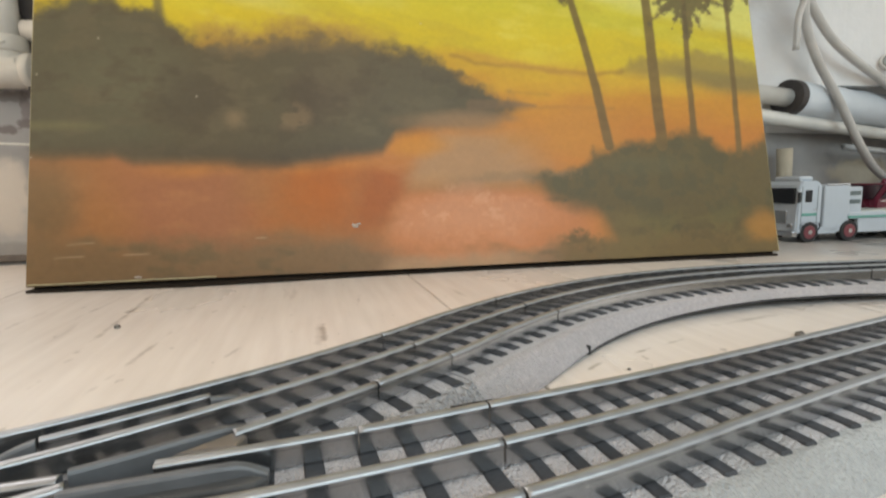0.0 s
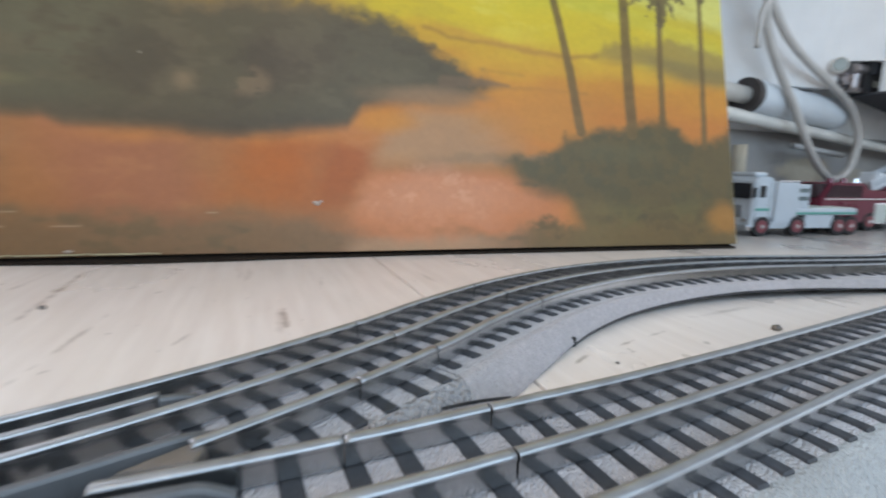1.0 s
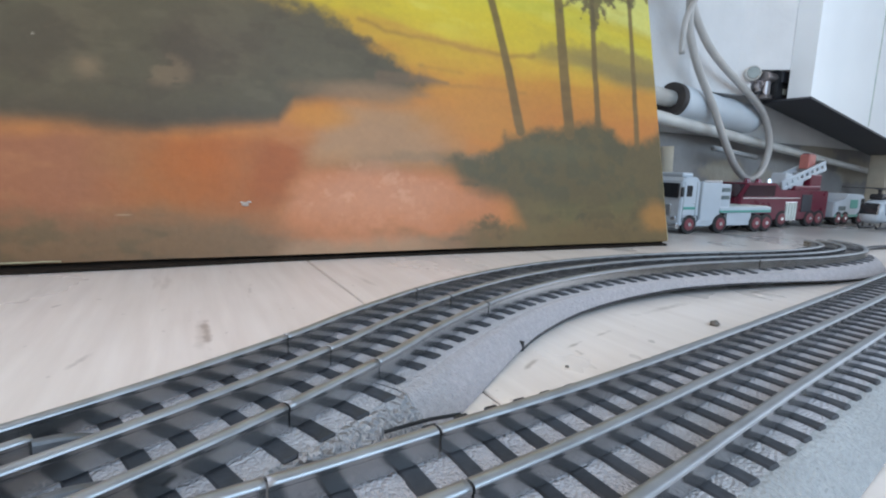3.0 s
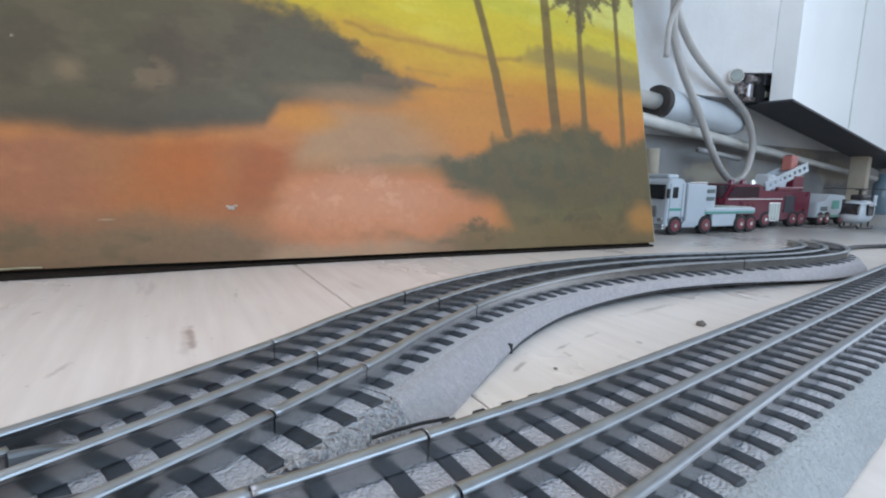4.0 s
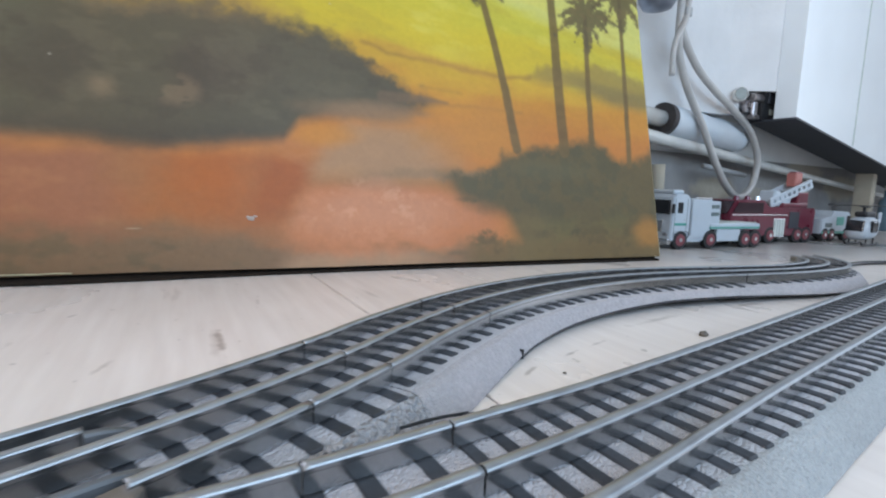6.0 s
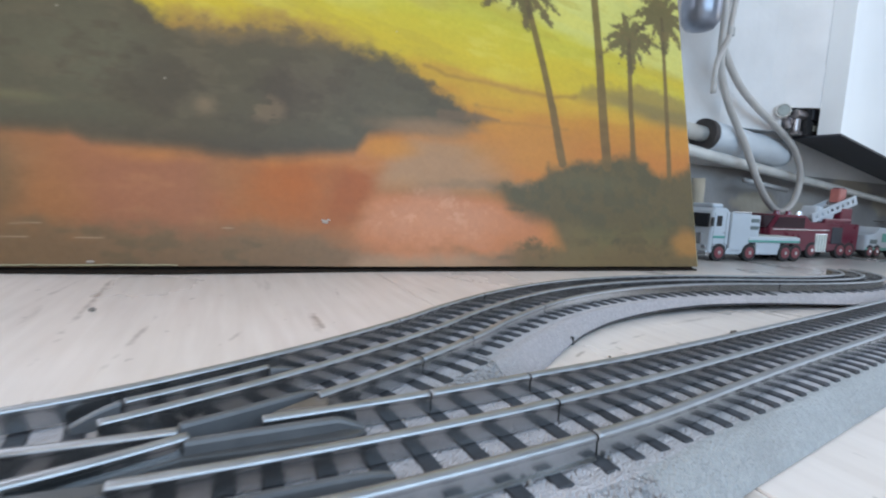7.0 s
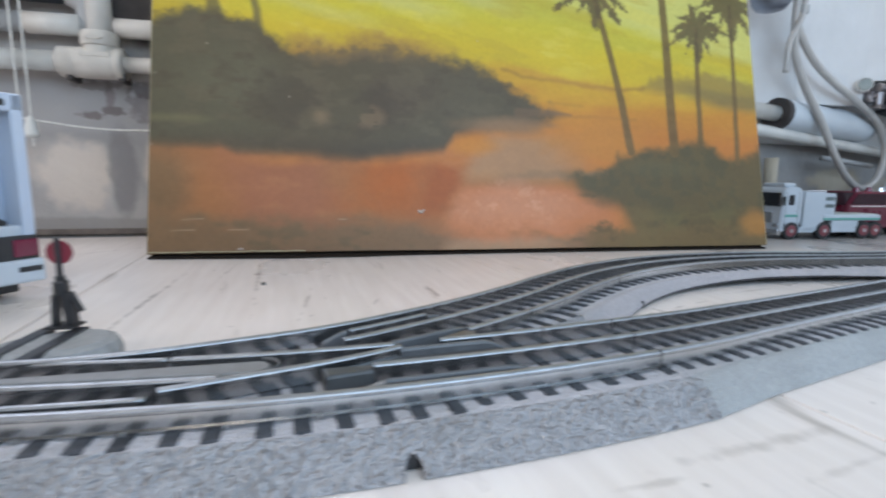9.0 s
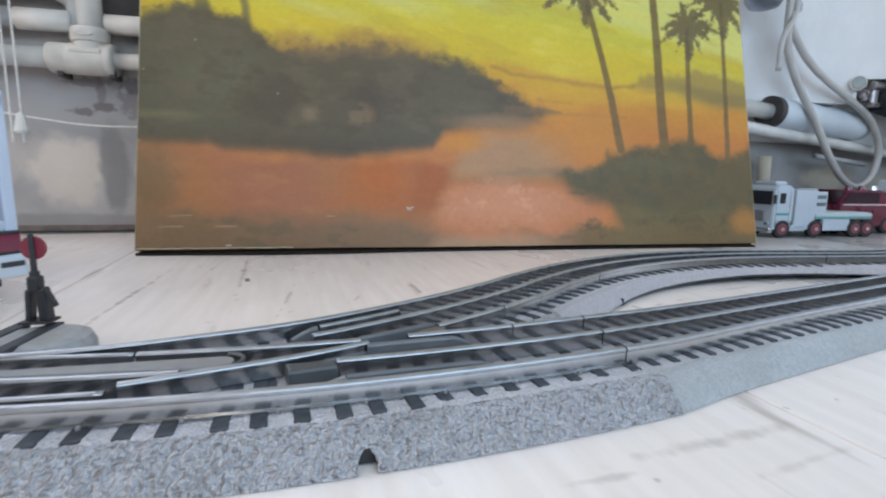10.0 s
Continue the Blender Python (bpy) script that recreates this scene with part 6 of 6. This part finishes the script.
cabp = part("cab", bm, WHITE_TOY, T1)
block(cabp, "windshield", -0.0008, 0.0030, 0.0035, W1 - 0.0035, 0.0415, 0.0585, DARK_GLASS, 0.0008, "dark tinted windshield")
block(cabp, "side_window", 0.0090, 0.0175, -0.0006, 0.002, 0.0430, 0.0560, DARK_GLASS, 0.0008, "dark side window")
block(cabp, "grille", -0.0010, 0.002, 0.012, W1 - 0.012, 0.020, 0.034, CHROME, 0.0006)
block(cabp, "roof_deflector", 0.007, 0.024, 0.006, W1 - 0.006, 0.0650, 0.0705, WHITE_TOY, 0.0022)
block(cabp, "door_stripe", 0.006, 0.024, -0.0005, 0.001, 0.0285, 0.0315, TEAL_STRIPE, 0.0002)
block(T1, "bumper", -0.002, 0.004, 0.001, W1 - 0.001, 0.0065, 0.0125, CHROME, 0.0008)
for y in (0.0035, W1 - 0.0105):
    block(cabp, "headlight", -0.0016, 0.002, y, y + 0.007, 0.0155, 0.0200, CHROME, 0.0008, "round chrome headlight")
for y in (-0.0030, W1 + 0.0006):
    block(cabp, "mirror", -0.0010, 0.0020, y, y + 0.0024, 0.0430, 0.0540, BLACK_PLASTIC, 0.0006)
block(cabp, "door_seam", 0.0050, 0.0054, -0.0003, 0.001, 0.0140, 0.0600, STICKER, 0.0)
block(cabp, "door_seam", 0.0240, 0.0244, -0.0003, 0.001, 0.0140, 0.0600, STICKER, 0.0)
block(cabp, "handle", 0.0200, 0.0230, -0.0012, 0.001, 0.0350, 0.0362, CHROME, 0.0002)
block(cabp, "wheel_arch", 0.0045, 0.0285, -0.0004, 0.002, 0.0130, 0.0215, DARK_UNDER, 0.0030)
body = block(T1, "sleeper_box", 0.034, 0.066, 0.001, W1 - 0.001, 0.010, 0.0605, WHITE_TOY, 0.0016)
block(body, "chrome_trim", 0.036, 0.064, 0.0004, 0.003, 0.0600, 0.0618, CHROME, 0.0004)
block(T1, "equipment_box", 0.062, 0.082, 0.002, W1 - 0.002, 0.030, 0.0580, WHITE_TOY, 0.0014)
for z in (0.0400, 0.0490):
    block(T1, "lettering_bar", 0.066, 0.079, 0.0012, 0.0025, z, z + 0.0045, STICKER, 0.0002, "dark unreadable lettering")
deck = block(T1, "deck", 0.064, 0.152, 0.000, W1, 0.0235, 0.0310, WHITE_TOY, 0.0012)
block(deck, "stripe", 0.064, 0.151, -0.0005, 0.001, 0.0245, 0.0270, TEAL_STRIPE, 0.0002)
block(deck, "deck_mat", 0.084, 0.150, 0.003, W1 - 0.003, 0.0308, 0.0318, PLATE_PALE, 0.0003)
block(T1, "skirt", 0.078, 0.119, 0.001, 0.006, 0.0085, 0.0235, WHITE_TOY, 0.001)
block(T1, "skirt", 0.0275, 0.052, 0.001, 0.006, 0.0085, 0.016, WHITE_TOY, 0.001)
for x in (0.0165, 0.066, 0.127, 0.145):
    for y in (0.0030, W1 - 0.0030):
        wheel(T1, x, y, 0.0112)

# red fire engine with a raised white ladder
T2 = thing("toy_fire_engine", pose(0.594, 0.3290, 0, 0, 0, -5) @ Matrix.Diagonal((1.10, 1, 1.04, 1)), "dark red toy fire engine with white ladder and chrome panels", "toy truck", "toy vehicles along the wall")
W2 = 0.048
block(T2, "chassis", 0.004, 0.160, 0.006, W2 - 0.006, 0.0075, 0.013, BLACK_PLASTIC, 0.0006)
bm = bmesh.new()
prism(bm, [(0.0, 0.010), (0.165, 0.010), (0.165, 0.0480), (0.070, 0.0480), (0.064, 0.0575), (0.014, 0.0575), (0.001, 0.040)], 0, W2)
bmesh.ops.bevel(bm, geom=list(bm.edges), offset=0.0014, segments=2, affect="EDGES")
hull = part("body", bm, RED_TOY, T2)
bm = bmesh.new()
prism(bm, [(0.0045, 0.0405), (0.060, 0.0405), (0.060, 0.0545), (0.0145, 0.0545)], -0.0007, 0.002)
part("side_window", bm, WINE_GLASS, hull, "dark wine-red cab windows")
bm = bmesh.new()
prism(bm, [(-0.0006, 0.0400), (0.0028, 0.0400), (0.0150, 0.0560), (0.0120, 0.0560)], 0.004, W2 - 0.004)
part("windshield", bm, WINE_GLASS, hull)
for x in (0.024, 0.044, 0.062):
    bm = bmesh.new()
    cyl(bm, 0.0045, 0.006, pose(x, 0.012, 0.0600), 16, r2=0.003, bevel=0.0005)
    part("beacon", bm, TAIL_RED if x != 0.062 else CHROME, hull, "red roof beacon" if x != 0.062 else "chrome lamp")
block(hull, "roller_panel", 0.082, 0.104, -0.0010, 0.002, 0.0085, 0.0335, CHROME, 0.0005, "bright ribbed panel")
for k in range(4):
    block(hull, "rib", 0.0835 + 0.0052 * k, 0.0870 + 0.0052 * k, -0.0016, 0.000, 0.0100, 0.0320, PLATE_PALE, 0.0003)
block(hull, "locker", 0.112, 0.132, -0.0008, 0.002, 0.0200, 0.0430, DARK_UNDER, 0.0005, "dark grey locker door")
block(hull, "trim_strip", 0.006, 0.108, -0.0006, 0.001, 0.0375, 0.0390, CHROME, 0.0002)
block(T2, "turntable", 0.108, 0.160, 0.008, W2 - 0.008, 0.0478, 0.0545, RED_TOY, 0.0016)
lad = Matrix.Rotation(radians(-20), 3, "Y")
bm = bmesh.new()
box(bm, (0.086, 0.003, 0.0044), (0, 0, 0.0046), 0.0006)
box(bm, (0.086, 0.003, 0.0044), (0, 0, -0.0046), 0.0006)
for k in range(9):
    box(bm, (0.0056, 0.0024, 0.0080), (-0.040 + 0.010 * k, 0, 0), 0.0004)
bmesh.ops.transform(bm, matrix=Matrix.Translation((0.128, 0.012, 0.0680)) @ lad.to_4x4(), verts=bm.verts)
ladder = part("ladder", bm, WHITE_TOY, T2, "raised white ladder with pierced sides")
part("side_rail", boxed((0.078, 0.003, 0.013), (0.128, 0.036, 0.0680), 0.0008, lad), WHITE_TOY, ladder)
for k in range(7):
    d = -0.033 + 0.011 * k
    part("rung", boxed((0.0024, 0.024, 0.0024), (0.128 + d * math.cos(radians(20)), 0.024, 0.0680 + d * math.sin(radians(20))), 0.0004), WHITE_TOY, ladder)
part("ladder_foot", boxed((0.036, 0.024, 0.020), (0.112, 0.024, 0.058), 0.003, Matrix.Rotation(radians(14), 3, "Y")), WHITE_TOY, T2)
block(T2, "basket", 0.140, 0.162, 0.010, 0.038, 0.0490, 0.0700, RED_TOY, 0.0014, "dark red basket")
nozzle = block(T2, "nozzle", 0.1400, 0.1540, 0.016, 0.030, 0.0770, 0.0970, FADED_ORANGE, 0.0016, "faded orange-red nozzle")
block(nozzle, "nozzle_tip", 0.1415, 0.1525, 0.018, 0.028, 0.0965, 0.0985, RED_TOY, 0.0008)
block(T2, "bumper", -0.002, 0.004, 0.001, W2 - 0.001, 0.0065, 0.0130, CHROME, 0.0008)
for x in (0.022, 0.078, 0.132, 0.149):
    for y in (0.0030, W2 - 0.0030):
        wheel(T2, x, y, 0.0112)

# white and green service truck, then the helicopter beyond it
T3 = thing("toy_truck", pose(0.800, 0.3150, 0, 0, 0, -4) @ Matrix.Scale(0.93, 4), "white and teal toy truck with red wheels behind the fire engine", "toy truck", "toy vehicles along the wall")
block(T3, "chassis", 0.002, 0.082, 0.006, 0.040, 0.0075, 0.0125, BLACK_PLASTIC, 0.0006)
bm = bmesh.new()
prism(bm, [(0.0, 0.012), (0.086, 0.012), (0.086, 0.030), (0.074, 0.048), (0.030, 0.050), (0.024, 0.040), (0.0, 0.036)], 0, 0.046)
bmesh.ops.bevel(bm, geom=list(bm.edges), offset=0.0014, segments=2, affect="EDGES")
b3 = part("body", bm, WHITE_TOY, T3)
block(b3, "stripe", 0.002, 0.084, -0.0006, 0.001, 0.0125, 0.0165, TEAL_STRIPE, 0.0002)
block(b3, "green_panel", 0.040, 0.060, -0.0006, 0.001, 0.0260, 0.0400, TEAL_STRIPE, 0.0003)
block(b3, "window", 0.068, 0.078, -0.0006, 0.001, 0.0300, 0.0420, DARK_GLASS, 0.0005)
block(b3, "lettering_bar", 0.010, 0.028, -0.0006, 0.001, 0.0230, 0.0300, STICKER, 0.0002)
for x in (0.012, 0.030, 0.070):
    for y in (0.003, 0.043):
        wheel(T3, x, y, 0.0108)

HELI = thing("toy_helicopter", pose(0.812, 0.2695, 0, 0, 0, -4) @ Matrix.Diagonal((0.80, 0.86, 0.97, 1)), "white toy helicopter with dark windows and black rotor", "toy helicopter", "toy vehicles along the wall")
bm = bmesh.new()
bmesh.ops.create_uvsphere(bm, u_segments=28, v_segments=16, radius=1.0)
for v in bm.verts:
    q = v.co.copy()
    q = Vector([math.copysign(abs(c) ** 0.72, c) for c in q])
    v.co = Vector((q.x * 0.024, q.y * 0.019, q.z * 0.0175)) + Vector((0, 0, 0.0250))
    v.co.x += 0.004 * (v.co.z - 0.025) / 0.0175
hull = part("fuselage", bm, WHITE_TOY, HELI, smooth=True)
bm = bmesh.new()
box(bm, (0.018, 0.003, 0.017), (-0.004, -0.0185, 0.0285), 0.0028)
part("cabin_window", bm, DARK_GLASS, hull, "large dark cabin window")
bm = bmesh.new()
box(bm, (0.003, 0.026, 0.016), (-0.0232, 0.0, 0.0290), 0.0012, Matrix.Rotation(radians(10), 3, "Y"))
part("windshield", bm, DARK_GLASS, hull)
bm = bmesh.new()
box(bm, (0.030, 0.018, 0.008), (0.004, 0, 0.0455), 0.0026)
part("engine_cowl", bm, BLACK_PLASTIC, HELI)
bm = bmesh.new()
tube(bm, [(0.018, 0.002, 0.030), (0.045, 0.004, 0.031), (0.066, 0.006, 0.034)], lambda t: 0.0065 - 0.004 * t, 12)
box(bm, (0.010, 0.002, 0.016), (0.066, 0.006, 0.040), 0.0006)
part("tail_boom", bm, WHITE_TOY, HELI, smooth=False)
bm = bmesh.new()
cyl(bm, 0.0022, 0.010, pose(0, 0, 0.0520), 10)
box(bm, (0.098, 0.0050, 0.0014), (0, 0, 0.0562), 0.0004, heading(30))
box(bm, (0.098, 0.0050, 0.0014), (0, 0, 0.0578), 0.0004, heading(120))
part("rotor", bm, BLACK_PLASTIC, HELI)
for y in (-0.012, 0.012):
    bm = bmesh.new()
    tube(bm, [(-0.024, y, 0.0045), (-0.020, y, 0.0018), (0.022, y, 0.0018), (0.026, y, 0.0030)], 0.0017, 8)
    box(bm, (0.002, 0.002, 0.010), (-0.010, y, 0.0064), 0.0003)
    box(bm, (0.002, 0.002, 0.010), (0.012, y, 0.0064), 0.0003)
    part("skid", bm, BLACK_PLASTIC, HELI)

# the big white transporter with its open back, a car inside and another on the roof
VAN = thing("toy_transporter", pose(-0.2644, 0.1946, 0, 0, 0, 53.4), "large white toy transporter with an open back and red tail lamps", "toy truck")
VW, VL = 0.084, 0.20
block(VAN, "side_wall", -0.0065, 0.0, 0.0, VL, 0.0330, 0.1165, BLUE_WHITE, 0.0010)
block(VAN, "side_wall", -VW, -VW + 0.0065, 0.0, VL, 0.0330, 0.1165, BLUE_WHITE, 0.0010)
roof = block(VAN, "roof", -VW, 0.0, 0.0, VL, 0.1065, 0.1165, BLUE_WHITE, 0.0012)
for x in (-0.0110, -0.0175, -0.049, -0.055, -0.061):
    block(roof, "marker_lamp", x - 0.0018, x + 0.0018, -0.0007, 0.001, 0.1095, 0.1130, BLACK_PLASTIC, 0.0003)
block(VAN, "pillar", -0.0165, -0.0064, 0.0150, 0.0180, 0.0440, 0.1066, BLUE_WHITE, 0.0008)
block(VAN, "front_wall", -VW + 0.006, -0.006, VL - 0.006, VL - 0.001, 0.0440, 0.1066, BLUE_WHITE, 0.0008)
block(VAN, "bed", -VW + 0.002, -0.002, 0.002, VL - 0.002, 0.0345, 0.0432, WHITE_TOY, 0.0008)
sill = block(VAN, "tail_panel", -VW, 0.0, -0.0015, 0.012, 0.0235, 0.0375, BLACK_PLASTIC, 0.0010)
for x0, x1 in ((-0.0135, -0.0008), (-VW + 0.0008, -VW + 0.0135)):
    block(sill, "tail_lamp", x0, x1, -0.0026, 0.000, 0.0255, 0.0355, TAIL_RED, 0.0006, "dark red tail lamp")
block(sill, "number_plate", -0.0490, -0.0270, -0.0026, 0.000, 0.0250, 0.0352, PLATE_PALE, 0.0004, "pale plate with unreadable marks")
for x0, x1 in ((-0.0465, -0.0385), (-0.0370, -0.0295)):
    block(sill, "lettering_bar", x0, x1, -0.0031, -0.002, 0.0280, 0.0320, STICKER, 0.0001)
bump = block(VAN, "bumper", -VW - 0.001, 0.001, -0.0040, 0.012, 0.0105, 0.0240, WHITE_TOY, 0.0016)
block(bump, "reflector", -0.0130, -0.0012, -0.0047, -0.003, 0.0170, 0.0200, BLACK_PLASTIC, 0.0003)
block(VAN, "chassis", -VW + 0.006, -0.006, 0.010, VL - 0.01, 0.0035, 0.0345, BLACK_PLASTIC, 0.0010)
for y in (0.040, 0.060, 0.165):
    for x in (-0.007, -VW + 0.007):
        bm = bmesh.new()
        cyl(bm, 0.0125, 0.008, pose(0, 0, 0, 0, 90, 0), 24, bevel=0.001)
        wh = part("wheel", bm, TYRE, VAN)
        wh.location = (x, y, 0.0125)
        bm = bmesh.new()
        cyl(bm, 0.0075, 0.0092, pose(0, 0, 0, 0, 90, 0), 18, bevel=0.0006)
        part("rim", bm, CHROME, wh)
block(VAN, "mud_flap", -0.016, -0.004, 0.018, 0.020, 0.0020, 0.0115, BLACK_PLASTIC, 0.0004)
bm = bmesh.new()
prism(bm, [(-VW + 0.012, 0.0435), (-0.012, 0.0435), (-0.012, 0.0455), (-0.020, 0.0500), (-VW + 0.012, 0.0500)], 0.004, VL - 0.02)
part("loading_ramp", bm, BLACK_PLASTIC, VAN, "black loading ramp")

CAR = thing("toy_car", pose(-0.2644, 0.1946, 0, 0, 0, 53.4) @ pose(-0.0445, 0.006, 0.0505), "white toy car with a dark green roof parked in the transporter", "toy car")
bm = bmesh.new()
prism(bm, [(-0.027, 0.004), (0.027, 0.004), (0.028, 0.018), (0.026, 0.0265), (-0.026, 0.0265), (-0.028, 0.018)], 0.0, 0.085)
bmesh.ops.bevel(bm, geom=list(bm.edges), offset=0.0014, segments=2, affect="EDGES")
cb = part("body", bm, WHITE_TOY, CAR)
bm = bmesh.new()
prism(bm, [(-0.0275, 0.0255), (0.0275, 0.0255), (0.010, 0.0380), (-0.010, 0.0380)], 0.004, 0.060)
bmesh.ops.bevel(bm, geom=list(bm.edges), offset=0.0012, segments=2, affect="EDGES")
part("canopy", bm, GREEN_TOY, CAR, "dark green canopy")
block(cb, "rear_bumper", -0.0285, 0.0285, -0.0030, 0.003, 0.0030, 0.0080, WHITE_TOY, 0.0010)
block(cb, "rear_window", -0.010, 0.0150, -0.0007, 0.001, 0.0195, 0.0240, DARK_GLASS, 0.0004)
plate = block(cb, "plate", -0.011, 0.0150, -0.0007, 0.001, 0.0088, 0.0146, PLATE_PALE, 0.0002, "pale plate")
block(plate, "lettering_bar", -0.009, 0.0130, -0.0010, 0.001, 0.0102, 0.0132, GREEN_TOY, 0.0001, "dark unreadable lettering")
block(cb, "plate_bar", 0.000, 0.0090, -0.0036, -0.002, 0.0042, 0.0068, STICKER, 0.0002)
block(cb, "tail_lamp", 0.0175, 0.0265, -0.0007, 0.001, 0.0085, 0.0155, DARK_GLASS, 0.0003)
for x in (-0.022, 0.022):
    for y in (0.016, 0.066):
        bm = bmesh.new()
        cyl(bm, 0.0065, 0.006, pose(0, 0, 0, 0, 90, 0), 18, bevel=0.0006)
        w_ = part("wheel", bm, TYRE, CAR)
        w_.location = (x, y, 0.0066)

TOPCAR = thing("toy_car", pose(-0.2644, 0.1946, 0, 0, 0, 53.4) @ pose(-0.0480, 0.004, 0.1166), "silver white toy racing car standing on the transporter's roof", "toy car")
block(TOPCAR, "plinth", -0.030, 0.030, 0.002, 0.110, 0.0, 0.0068, BLACK_PLASTIC, 0.0012, "black plinth")
bm = bmesh.new()
prism(bm, [(-0.032, 0.0066), (0.033, 0.0066), (0.0345, 0.0105), (0.033, 0.0150), (0.026, 0.0180), (0.014, 0.0200), (0.004, 0.0245), (-0.010, 0.0265), (-0.024, 0.0255), (-0.032, 0.0200)], 0.0, 0.108)
for v in bm.verts:
    # the tail tucks in a little towards the top
    if v.co.y < 0.001:
        v.co.y += max(0.0, v.co.z - 0.013) * 0.5
bmesh.ops.bevel(bm, geom=list(bm.edges), offset=0.0018, segments=3, affect="EDGES")
tb = part("body", bm, SILVER_TOY, TOPCAR, "silvered white body")
bm = bmesh.new()
prism(bm, [(-0.030, 0.0205), (0.006, 0.0205), (0.001, 0.0240), (-0.010, 0.0255), (-0.023, 0.0248)], 0.0020, 0.0060)
part("rear_window", bm, DARK_GLASS, tb, "dark rear window")
block(tb, "bumper", -0.031, 0.0335, -0.0018, 0.002, 0.0070, 0.0098, CHROME, 0.0007)
block(tb, "green_badge", 0.002, 0.016, -0.0006, 0.002, 0.0125, 0.0165, TEAL_STRIPE, 0.0003)
block(tb, "tail_lamp", 0.0255, 0.0325, -0.0006, 0.002, 0.0105, 0.0150, DARK_GLASS, 0.0003)
block(tb, "tail_lamp", -0.031, -0.0245, -0.0006, 0.002, 0.0105, 0.0150, DARK_GLASS, 0.0003)
for x in (-0.027, 0.029):
    for y in (0.022, 0.086):
        bm = bmesh.new()
        cyl(bm, 0.0060, 0.007, pose(0, 0, 0, 0, 90, 0), 18, bevel=0.0006)
        w_ = part("wheel", bm, TYRE, TOPCAR)
        w_.location = (x, y, 0.0095)
